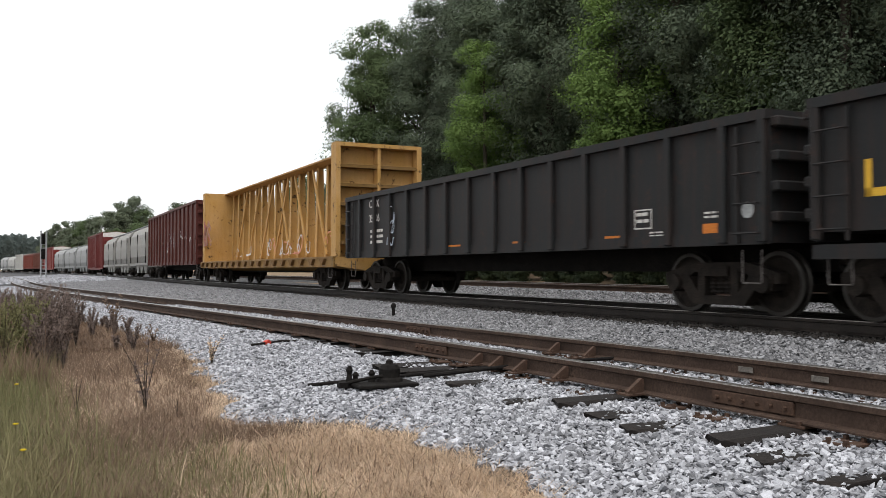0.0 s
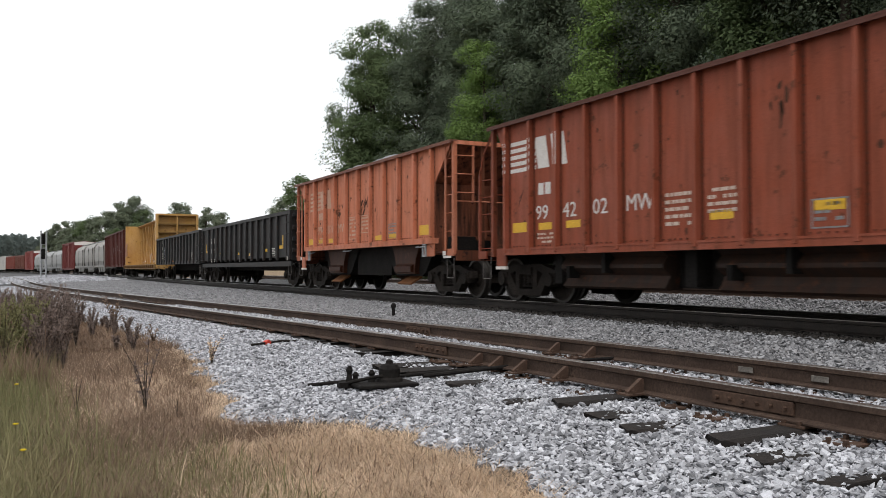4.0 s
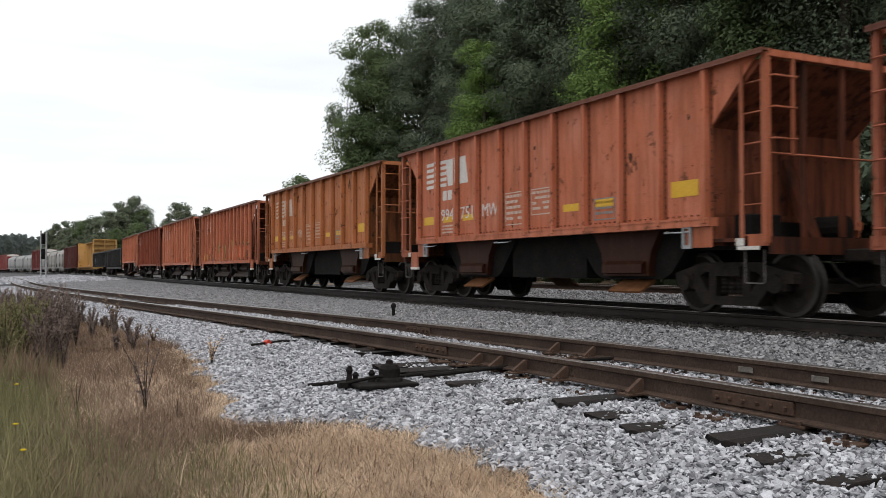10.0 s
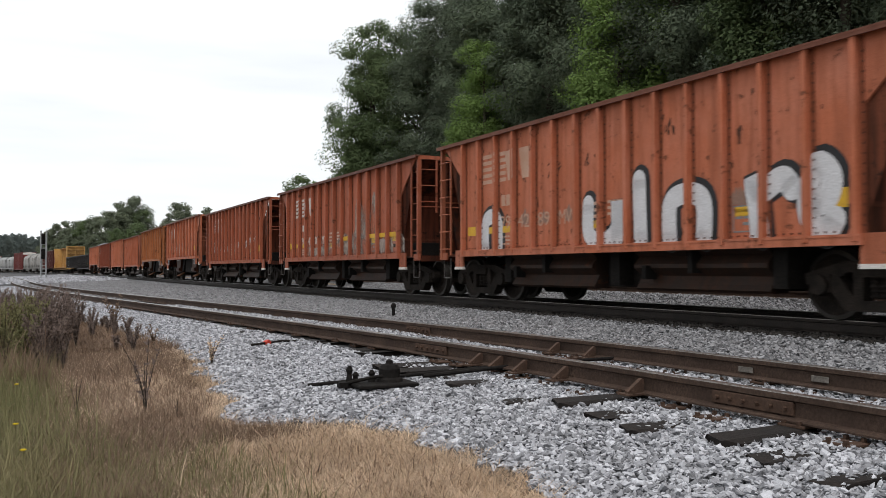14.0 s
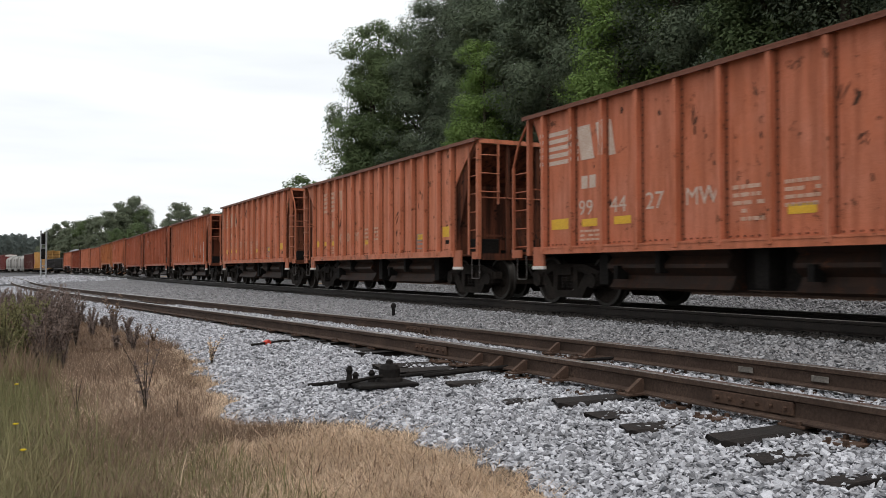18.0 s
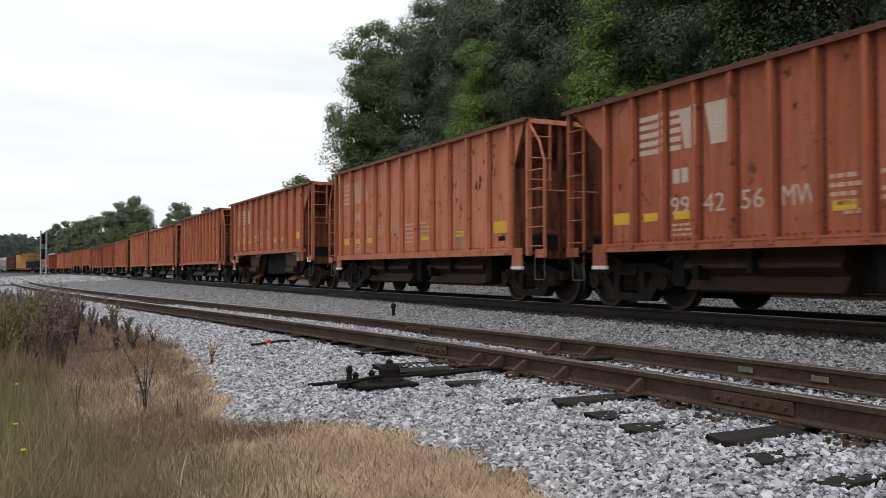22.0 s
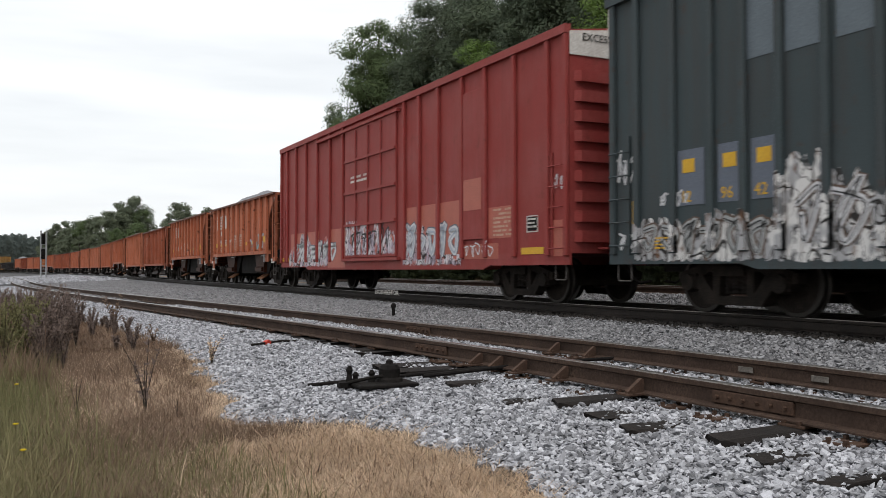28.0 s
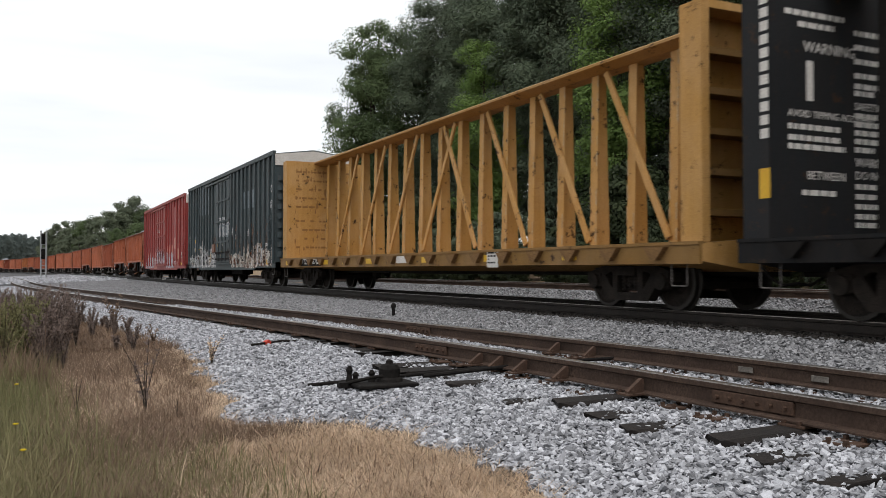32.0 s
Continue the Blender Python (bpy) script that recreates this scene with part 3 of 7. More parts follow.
# ------------------------------------------------------------ turf and weeds
def blades(name, count, seed, area, height, width, lean, material, label, keep=None, kind="stuff"):
    """Bent, tapering grass blades in an area (x0, x1, y0, y1)."""
    rng = np.random.default_rng(seed)
    x, y = rng.uniform(area[0], area[1], count), area[2] + (area[3] - area[2]) * rng.uniform(0, 1, count) ** 1.6
    ok = np.array([keep(a, b, rng) if keep else True for a, b in zip(x, y)])
    x, y = x[ok], y[ok]
    n = len(x)
    z = heights(x, y) - 0.02
    h = height * rng.lognormal(0, 0.35, n)
    w = width * rng.uniform(0.7, 1.4, n)
    t, ln = rng.uniform(0, 6.283, n), np.abs(rng.normal(lean, lean * 0.5, n))
    dx, dy = np.cos(t), np.sin(t)
    px, py = -dy * w, dx * w
    o = np.stack([x, y, z], 1)
    def at(f, s, up):
        return o + np.stack([dx * h * ln * f + px * s, dy * h * ln * f + py * s, h * up], 1)
    v = np.stack([at(0, 1, 0), at(0, -1, 0), at(0.35, 0.8, 0.6), at(0.35, -0.8, 0.6), at(1.0, 0, 0.95)], 1).reshape(-1, 3)
    b = np.arange(n)[:, None] * 5
    f = np.concatenate([b + [0, 1, 3], b + [0, 3, 2], b + [2, 3, 4]])
    return tagged(new(name, mesh_np(name, v, f, material)), label, "grass", kind=kind)


def on_turf(x, y, rng):
    return x < ballast_edge(y) + 0.3 * noise.noise((x * 2.2, y * 2.2, 5)) - rng.exponential(0.04)


def greener(x, y):
    return 1.15 - 0.8 * x - 0.13 * max(0, y - 4.5) + 0.7 * noise.noise((x * 0.9, y * 0.5, 2))


blades("dry_grass", 190000, 21, (-0.4, 2.9, 3.2, 14), 0.05, 0.0021, 1.7, LEAF["straw"], "short dry straw-coloured grass", lambda x, y, r: on_turf(x, y, r) and greener(x, y) < r.random() * 0.9)
blades("dry_grass", 26000, 22, (-1.0, 2.5, 13, 26), 0.1, 0.005, 0.9, LEAF["brown"], "dry brown grass further off", on_turf)
blades("brown_grass", 80000, 23, (-0.4, 2.6, 3.4, 20), 0.07, 0.0019, 1.3, LEAF["brown"], "brown dead grass stems", lambda x, y, r: (y > 5.9 or x < 1.1 or r.random() < 0.35) and on_turf(x + 0.35 * r.random() + 0.1, y, r))
blades("green_grass", 26000, 24, (-0.5, 1.4, 3.2, 12), 0.11, 0.002, 0.85, LEAF["sage"], "dull green grass among the straw", lambda x, y, r: greener(x, y) > r.random() * 0.9)


def weed(name, x, y, h, stems, seed, material, label, leaf=0.02, spread=0.35, leaves=26):
    """A dry upright weed: thin stems with small leaves along them."""
    rnd = random.Random(seed)
    w = thing(name, label, "weed", "weeds at the edge of the ballast")
    z = ground_z(x, y) - 0.03
    w.matrix_basis = Matrix.Translation((x, y, z))
    sb, lv = bmesh.new(), []
    for _ in range(stems):
        a, ln, hh = rnd.uniform(0, 6.28), rnd.uniform(0.1, spread), h * rnd.uniform(0.6, 1.0)
        pts = [(math.cos(a) * ln * hh * t * t, math.sin(a) * ln * hh * t * t, hh * t) for t in (0, 0.35, 0.7, 1.0)]
        tube(sb, pts, 0.006, 4, r_end=0.002)
        for _ in range(leaves):
            t = rnd.uniform(0.3, 1.0)
            c = Vector((math.cos(a) * ln * hh * t * t, math.sin(a) * ln * hh * t * t, hh * t))
            d = Vector((rnd.uniform(-1, 1), rnd.uniform(-1, 1), rnd.uniform(-0.2, 0.9))).normalized()
            s = d.orthogonal().normalized() * leaf * 0.35
            lv.append((c + s, c - s, c + d * leaf * rnd.uniform(0.6, 1.6)))
    tagged(part("stem", sb, M["bark"], w), kind="stuff")
    me = mesh_np("leaves", [p for q in lv for p in q], np.arange(len(lv) * 3).reshape(-1, 3), material)
    tagged(part("leaves", me, None, w), kind="stuff")
    return w


weed("dry_weed", 0.98, 7.4, 0.62, 5, 1, LEAF["seed"], "dark dried weed stalk standing in short straw", 0.045, 0.42, 13)
weed("dry_stalk", 1.55, 4.75, 0.17, 1, 2, LEAF["brown"], "single dark dead stalk in the straw", 0.015, 0.2, 6)
weed("dry_stalk", 1.15, 6.9, 0.25, 2, 3, LEAF["brown"], "thin dead stalk in the straw", 0.02, 0.3, 12)
weed("dry_weed", 0.46, 7.3, 0.42, 3, 4, LEAF["brown"], "thin dry weed among green grass", 0.025, 0.22, 10)
weed("dry_weed", 1.75, 17.6, 0.75, 8, 5, LEAF["brown"], "dry dark weed beside the ballast", 0.045, 0.4, 30)
weed("dry_weed", 1.9, 13.5, 0.4, 6, 6, LEAF["brown"], "dry dark weed beside the ballast", 0.035, 0.4, 20)
weed("grey_weed", 2.15, 10.6, 0.42, 9, 7, LEAF["straw"], "pale dry weed growing out of the ballast", 0.03, 0.4, 18)
rnd = random.Random(30)
for k in range(104):
    yy = rnd.uniform(10.5, 27) if k < 44 else rnd.uniform(10.8, 17)
    xx = rnd.uniform(-0.35, min(1.05, ballast_edge(yy) - 0.35) - 0.02 * max(0, 14 - yy))
    if yy < 12.5 and xx > 0.55:
        xx -= 0.5
    tall = rnd.uniform(0.5, 0.98)
    if k % 3 == 0:
        yy = rnd.uniform(12.5, 24)
        xx, tall = ballast_edge(yy) - rnd.uniform(0.05, 0.9), tall * rnd.uniform(0.4, 0.75)
    green = xx < 0.25 and yy < 16
    weed("tall_weed", xx, yy, tall, 10 if k % 3 else 6, 40 + k, LEAF["sage"] if green else LEAF["seed"], "tall grey-green weed clump" if green else "tall brown seeding weed clump", 0.03, 0.42 if k % 2 else 0.3, 95)
blades("brown_grass", 90000, 27, (0.0, 2.1, 4.6, 16), 0.085, 0.0019, 1.3, LEAF["brown"], "taller brown dead grass", lambda x, y, r: (y > 5.9 or x < 0.9 + 0.3 * r.random()) and on_turf(x + 0.2, y, r) and r.random() < 0.5 + 1.6 * noise.noise((x * 1.3, y * 0.7, 9)) + 0.12 * (y - 6))
blades("tall_grass", 11000, 25, (-0.5, 0.6, 4.0, 13), 0.22, 0.0022, 0.6, LEAF["sage"], "tall olive green grass", lambda x, y, r: x < 0.12 + 0.5 * r.random() ** 2 + 0.2 * noise.noise((y * 0.8, 1, 4)))
blades("tall_grass", 6000, 26, (-0.6, 1.2, 9.5, 26), 0.32, 0.0035, 0.45, LEAF["brown"], "tall brown seeding grass", lambda x, y, r: x < 0.35 + 0.05 * (y - 10) + 0.4 * noise.noise((y * 0.7, 2, 4)))
for x, y, z in ((0.03, 5.2, -0.17), (0.06, 4.6, -0.2), (0.04, 6.4, -0.1)):
    bm = bmesh.new()
    tube(bm, [(0, 0, ground_z(x, y) - z), (0.0, 0, 0)], 0.003, 4)
    fl = tagged(part("wild_flower", bm, LEAF["sage"], None, at=(x, y, z)), "small yellow wild flower on a green stem", "flower")
    bm = bmesh.new()
    lathe(bm, [(-0.004, 0.006), (0.002, 0.017), (0.006, 0.01)], 8, "z")
    part("blossom", bm, LEAF["flower"], fl, "yellow blossom")

# ------------------------------------------------------------ trees
def inside_ball(rng, n):
    """Points in a ball, denser towards its skin."""
    p = rng.normal(0, 1, (n, 3))
    return p / np.linalg.norm(p, axis=1)[:, None] * rng.uniform(0.25, 1, (n, 1)) ** 0.5


def crown_mesh(name, seed, radius, height, base, clusters, per, leaf, material):
    """Leaves gathered in clumps inside an uneven crown."""
    rng = np.random.default_rng(seed)
    cs = []
    while len(cs) < clusters:
        p = rng.uniform(-1, 1, 3)
        r = np.linalg.norm(p)
        if r > 1 or r < 0.35:
            continue
        w = 0.78 + 0.42 * noise.noise((p[0] * 1.6 + seed * 3.1, p[1] * 1.6, p[2] * 1.9))
        t = (p[2] + 1) / 2
        taper = 0.55 + 0.9 * t - 0.75 * t ** 3
        cs.append((p[0] * radius * w * taper, p[1] * radius * w * taper, base + (height - base) * (0.5 + 0.5 * p[2] * (0.9 + 0.25 * w))))
    cs = np.array(cs)
    n = clusters * per
    size = rng.uniform(0.5, 1.25, clusters) * radius * 0.26
    c = np.repeat(cs, per, 0) + inside_ball(rng, n) * np.repeat(size, per)[:, None] * np.array([1.25, 1.25, 0.8])
    out = c - np.repeat(cs, per, 0)
    out /= np.linalg.norm(out, axis=1)[:, None] + 1e-6
    up = out * 0.9 + np.array([0, 0, 0.8]) + rng.normal(0, 0.34, (n, 3))
    up /= np.linalg.norm(up, axis=1)[:, None]
    a = np.cross(up, rng.normal(0, 1, (n, 3)))
    a /= np.linalg.norm(a, axis=1)[:, None]
    b = np.cross(up, a)
    s = (leaf * rng.uniform(0.6, 1.4, n))[:, None]
    v = np.stack([c - a * s, c - b * s * 0.55, c + a * s, c + b * s * 0.55], 1).reshape(-1, 3)
    me = mesh_np(name, v, np.arange(n * 4).reshape(-1, 4), material)
    # shading normals are bent alike, so each clump is lit as one rounded mass
    whole = np.repeat(cs, per, 0) - np.array([0, 0, (base + height) / 2])
    whole /= np.linalg.norm(whole, axis=1)[:, None] + 1e-6
    soft = out * 0.75 + whole * 0.5 + np.array([0, 0, 0.45]) + up * 0.35
    soft /= np.linalg.norm(soft, axis=1)[:, None]
    me.normals_split_custom_set_from_vertices(np.repeat(soft, 4, 0).tolist())
    return me, cs


def tree(seed, height, radius, base, clusters, per, leaf, material, label, category="tree", group="wood beside the line"):
    rnd = random.Random(seed)
    t = thing("tree", label, category, group)
    me, cs = crown_mesh("crown", seed, radius, height, base, clusters, per, leaf, material)
    bm = bmesh.new()
    r0 = 0.018 * height
    lean = rnd.uniform(-0.3, 0.3)
    tube(bm, [(0, 0, -0.4), (0.05, 0, height * 0.25), (lean, 0.1, height * 0.55), (lean * 1.3, 0.2, height * 0.88)], r0, 8, r_end=r0 * 0.2)
    for k in range(12):
        p = cs[rnd.randrange(len(cs))]
        z0 = max(base * 0.8, min(height * 0.8, p[2] - rnd.uniform(0.8, 2.5)))
        s = z0 / height
        tube(bm, [(lean * s, 0.1 * s, z0), (p[0] * 0.5, p[1] * 0.5, (z0 + p[2]) / 2), tuple(p)], r0 * 0.35, 5, r_end=r0 * 0.06)
    part("trunk", bm, M["bark"], t)
    part("crown", me, None, t)
    return t


def placed(src, x, y, scale=1.0, turn=0.0, z=None):
    z = ground_z(x, y) if z is None else z
    return copy_thing(src, pose(x, y, z, 0, 0, turn) @ Matrix.Diagonal((scale, scale, scale, 1)))


KINDS = [
    tree(101, 21, 4.6, 3.5, 150, 460, 0.085, LEAF["dark"], "tall dark green broadleaf tree in the wood"),
    tree(102, 20, 4.4, 2.5, 150, 430, 0.09, LEAF["mid"], "tall mid-green broadleaf tree in the wood"),
    tree(103, 16, 3.6, 1.2, 130, 420, 0.08, LEAF["light"], "bright yellow-green broadleaf tree in the wood"),
    tree(104, 22, 3.9, 4.0, 150, 460, 0.075, LEAF["pine"], "tall dark green pine tree in the wood"),
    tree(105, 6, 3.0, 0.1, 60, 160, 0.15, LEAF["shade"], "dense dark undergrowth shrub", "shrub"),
    tree(106, 5, 2.6, 0.1, 60, 150, 0.14, LEAF["dark"], "green undergrowth shrub at the wood edge", "shrub"),
    tree(107, 21, 4.6, 3.5, 130, 130, 0.19, LEAF["dark"], "dark green tree deep in the wood"),
    tree(108, 22, 4.0, 3.5, 130, 130, 0.17, LEAF["pine"], "dark green pine deep in the wood"),
]
HOME = [(31, 58, 0.98, 10), (26.5, 66.3, 1.04, 0), (26, 71, 0.62, 40), (34, 50, 1.12, 90), (26, 70, 0.8, 0), (25.5, 61, 1.0, 20), (36, 53, 1.05, 0), (35, 41, 1.05, 0)]
for (x, y, s, a), src, which in zip(HOME, list(KINDS), range(8)):
    src.matrix_basis = pose(x, y, ground_z(x, y), 0, 0, a) @ Matrix.Diagonal((s, s, s, 1))
    KINDS[which] = src


def grow(src, x, y, scale, turn):
    """A further tree of a kind already standing."""
    keep = src.matrix_basis.copy()
    src.matrix_basis = Matrix.Identity(4)
    ob = placed(src, x, y, scale, turn)
    src.matrix_basis = keep
    return ob


rnd = random.Random(5)
FRONT = [(1, 27.3, 63.8, 0.97), (1, 26.4, 68.2, 0.72), (0, 28.3, 60.3, 0.98), (3, 29.3, 57.5, 0.93), (0, 29.5, 54.5, 1.0), (0, 30.5, 51.5, 1.05), (0, 29.5, 45, 1.05), (2, 27.0, 48.3, 0.9), (0, 31, 40.5, 1.1), (3, 28.5, 33, 1.0), (0, 29, 29, 1.0), (2, 26.8, 34.6, 1.0), (1, 28.5, 26.5, 1.0), (0, 28, 22.5, 1.0), (7, 28.5, 17.5, 1.0), (6, 27.5, 13, 1.1), (7, 28, 8, 1.0), (6, 28, 2, 1.0), (7, 28, -5, 1.0), (6, 29, -12, 1.0), (7, 29, -20, 1.0), (6, 30, -30, 1.1)]
for k, x, y, s in FRONT:
    grow(KINDS[k], x, y, s, rnd.uniform(0, 360))
for row, (x0, y1) in enumerate(((34.5, 59), (41, 50))):
    y = -20
    while y < y1:
        grow(KINDS[rnd.choice((6, 6, 7))], x0 + rnd.uniform(-1.5, 1.5), y, rnd.uniform(1.0, 1.2), rnd.uniform(0, 360))
        y += rnd.uniform(5, 6.5)
y = -10
while y < 66:
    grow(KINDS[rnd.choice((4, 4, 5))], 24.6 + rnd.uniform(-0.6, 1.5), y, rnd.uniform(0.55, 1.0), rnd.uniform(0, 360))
    y += rnd.uniform(2.2, 3.2)

# low shrubs added to darken the bare strip beyond the far track
y = -8
while y < 62:
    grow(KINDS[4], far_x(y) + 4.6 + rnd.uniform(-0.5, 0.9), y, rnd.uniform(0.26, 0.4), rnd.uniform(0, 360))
    y += rnd.uniform(1.5, 2.3)

# trees in the distance
FARK = [tree(201, 20, 6.0, 0.5, 90, 130, 0.28, LEAF["far"], "distant green tree beyond the line", "tree", "distant trees"), tree(202, 18, 5.0, 0.5, 80, 130, 0.25, LEAF["far"], "distant rounded green tree beyond the line", "tree", "distant trees"), tree(203, 20, 5.5, 0.5, 80, 130, 0.26, LEAF["mid"], "distant bright green tree beyond the line", "tree", "distant trees")]


def sight(px, depth):
    """Plan position at a share of the view's width and a depth."""
    a, q = radians(TURN), (px - 784) / 1550 * depth
    return q * math.cos(a) + depth * math.sin(a), -q * math.sin(a) + depth * math.cos(a)


FAR_ROW = [(560, 175, 17.5, 2), (530, 185, 19, 2), (590, 165, 18, 1), (505, 200, 17, 0), (470, 230, 12, 0), (430, 240, 12, 1), (390, 250, 15, 0), (365, 262, 17, 1), (345, 280, 16, 1), (318, 285, 20.5, 0), (300, 290, 17, 1), (262, 300, 17, 0), (250, 300, 20.5, 2), (232, 300, 24.5, 0), (215, 305, 23, 1), (200, 300, 20, 0), (185, 310, 20.5, 1), (168, 315, 19.5, 0), (150, 320, 19, 2), (135, 325, 18.5, 0), (118, 330, 18.5, 1), (103, 335, 18, 0), (90, 340, 16, 1), (80, 345, 13, 0), (240, 280, 15, 2), (205, 285, 14, 2), (170, 290, 12, 0), (140, 300, 12, 1), (110, 310, 11, 0), (285, 300, 9, 0), (420, 260, 10, 1), (450, 220, 9, 0)]
used = set()
for k, (px, d, h, which) in enumerate(FAR_ROW):
    x, y = sight(px, d)
    src = FARK[which]
    s = h / (20, 18, 20)[which]
    if which not in used:
        used.add(which)
        src.matrix_basis = pose(x, y, 0, 0, 0, 0) @ Matrix.Diagonal((s, s, s, 1))
    else:
        grow(src, x, y, s, k * 67.0)
hill = []
rng = np.random.default_rng(77)
for k in range(30000):
    d = rng.uniform(700, 900)
    px = rng.uniform(-160, 330)
    x, y = sight(px, d)
    top = 29 + 2.5 * noise.noise((px * 0.02, 0.5, 0)) + 1.2 * noise.noise((px * 0.11, 3, 0)) - 4 * max(0, (px - 60) / 100)
    hill.append((x, y, rng.uniform(0, 1) ** 0.6 * top))
c = np.array(hill)
a = rng.normal(0, 1, (len(c), 3))
b = np.cross(a, rng.normal(0, 1, (len(c), 3)))
s = rng.uniform(0.5, 1.2, (len(c), 1))
v = np.stack([c - a * s, c + b * s * 0.5, c + a * s, c - b * s * 0.5], 1).reshape(-1, 3)
tagged(new("wooded_hill", mesh_np("wooded_hill", v, np.arange(len(v)).reshape(-1, 4), LEAF["hill"])), "low hazy wooded hill on the horizon", "woods", kind="stuff")

# ------------------------------------------------------------ signal mast
SGX, SGY = sight(77, 116)
sig = thing("signal_mast", "grey lattice railway signal mast with a dark signal head", "railway signal")
sig.matrix_basis = pose(SGX, SGY, ground_z(SGX, SGY), 0, 0, -TURN)
for dx in (-0.35, 0.35):
    bm = boxes((dx - 0.08, dx + 0.08, -0.08, 0.08, 0, 6.4))
    part("upright", bm, M["grey"], sig)
for k in range(13):
    bm = boxes((-0.35, 0.35, -0.04, 0.04, 0.35 + 0.46 * k, 0.43 + 0.46 * k))
    part("rung", bm, M["grey"], sig)
bm = boxes((-0.42, 0.42, -0.3, 0.3, 0.0, 0.12))
part("footing", bm, M["grey"], sig)
for zz in (4.6, 2.6):
    bm = boxes((-0.2, 0.25, -0.25, -0.1, zz, zz + 1.4))
    for k in range(3):
        tube(bm, [(0.02, -0.25, zz + 0.25 + 0.45 * k), (0.02, -0.5, zz + 0.25 + 0.45 * k)], 0.13, 10)
    part("signal_head", bm, M["black"], sig, "black three-lamp signal head")

# ------------------------------------------------------------ railway cars
# A car's own space: x across (the camera's side is -x), y along (front is +y), z up from the rail top.
CACHE = {}
FONT_SIDE = Matrix(((0, 0, -1, 0), (-1, 0, 0, 0), (0, 1, 0, 0), (0, 0, 0, 1)))
FONT_END = Matrix(((1, 0, 0, 0), (0, 0, -1, 0), (0, 1, 0, 0), (0, 0, 0, 1)))


def shared(key, material, make):
    """One mesh for all the alike parts of the train."""
    if key not in CACHE:
        bm = make()
        me = bpy.data.meshes.new(key[0])
        bmesh.ops.recalc_face_normals(bm, faces=bm.faces)
        bm.to_mesh(me)
        bm.free()
        me.materials.append(material)
        CACHE[key] = me
    return CACHE[key]


def put(key, material, make, parent, label="", at=None):
    return part(key[0], shared(key, material, make), None, parent, label, at)


def lettering(text, height, material):
    """Flat letters, lower left corner at the origin."""
    key = ("lettering", text, round(height, 3), material.name)
    if key not in CACHE:
        cu = bpy.data.curves.new("lettering", "FONT")
        cu.body, cu.size, cu.extrude, cu.resolution_u = text, height * 1.4, 0.002, 2
        ob = new("lettering", cu)
        bpy.context.view_layer.update()
        me = bpy.data.meshes.new_from_object(ob.evaluated_get(bpy.context.evaluated_depsgraph_get()))
        bpy.data.objects.remove(ob)
        me.materials.clear()
        me.materials.append(material)
        CACHE[key] = me
    return CACHE[key]


def letter(car, text, height, y, z, x=-1.506, material=None, label="", wide=1.0):
    part("lettering", lettering(text, height, material or M["white"]), None, car, label or "painted " + text, Matrix.Translation((x, y, z)) @ FONT_SIDE @ Matrix.Diagonal((wide, 1, 1, 1)))


def decal(car, name, y0, y1, z0, z1, material, x=-1.505, label=""):
    put((name, round(y1 - y0, 2), round(z1 - z0, 2), material.name), material, lambda: boxes((-0.002, 0.002, 0, y1 - y0, 0, z1 - z0)), car, label, (x, y0, z0))


def stencil(car, y0, y1, z0, z1, rows, material, x=-1.505, frame_it=False, seed=1):
    """Small unreadable stencils as rows of short bars."""
    rnd = random.Random(seed)
    bm = bmesh.new()
    pitch = (z1 - z0) / rows
    for r in range(rows):
        y = y1
        while y > y0 + 0.05:
            w = min(rnd.uniform(0.05, 0.16), y - y0)
            if rnd.random() < 0.86:
                box(bm, -0.002, 0.002, y - w, y, z1 - (r + 0.5) * pitch, z1 - r * pitch)
            y -= w + rnd.uniform(0.015, 0.04)
    if frame_it:
        e = 0.05
        for a, b, c, d in ((y0 - e, y1 + e, z0 - e, z0 - e + 0.02), (y0 - e, y1 + e, z1 + e - 0.02, z1 + e), (y0 - e, y0 - e + 0.02, z0 - e, z1 + e), (y1 + e - 0.02, y1 + e, z0 - e, z1 + e)):
            box(bm, -0.002, 0.002, a, b, c, d)
    tagged(part("stencil", bm, material, car, "rows of small painted markings", (x, 0, 0)), kind="stuff")


def spray(car, y0, y1, z0, z1, count, colours, seed, x=-1.507, width=0.07, size=0.35):
    """Graffiti: looping painted ribbons, one part a colour."""
    rnd = random.Random(seed)
    for k, mat in enumerate(colours):
        bm = bmesh.new()
        for _ in range(count):
            cy, cz = rnd.uniform(y0, y1), rnd.uniform(z0, z1)
            a, turn, step = rnd.uniform(0, 6.28), rnd.uniform(-0.5, 0.5), size * rnd.uniform(0.12, 0.25)
            w = width * rnd.uniform(0.6, 1.5)
            prev = None
            for i in range(rnd.randint(9, 22)):
                a += turn + rnd.uniform(-0.25, 0.25)
                if rnd.random() < 0.12:
                    turn = rnd.uniform(-0.6, 0.6)
                cy = min(max(cy + math.cos(a) * step, y0), y1)
                cz = min(max(cz + math.sin(a) * step * 1.3, z0), z1)
                ny, nz = -math.sin(a) * w / 2, math.cos(a) * w / 2
                cur = (bm.verts.new((0, cy + ny, cz + nz)), bm.verts.new((0, cy - ny, cz - nz)))
                if prev:
                    bm.faces.new((prev[0], prev[1], cur[1], cur[0]))
                prev = cur
        tagged(part("graffiti", bm, mat, car, "sprayed graffiti", (x - 0.0015 * k, 0, 0)), kind="stuff")


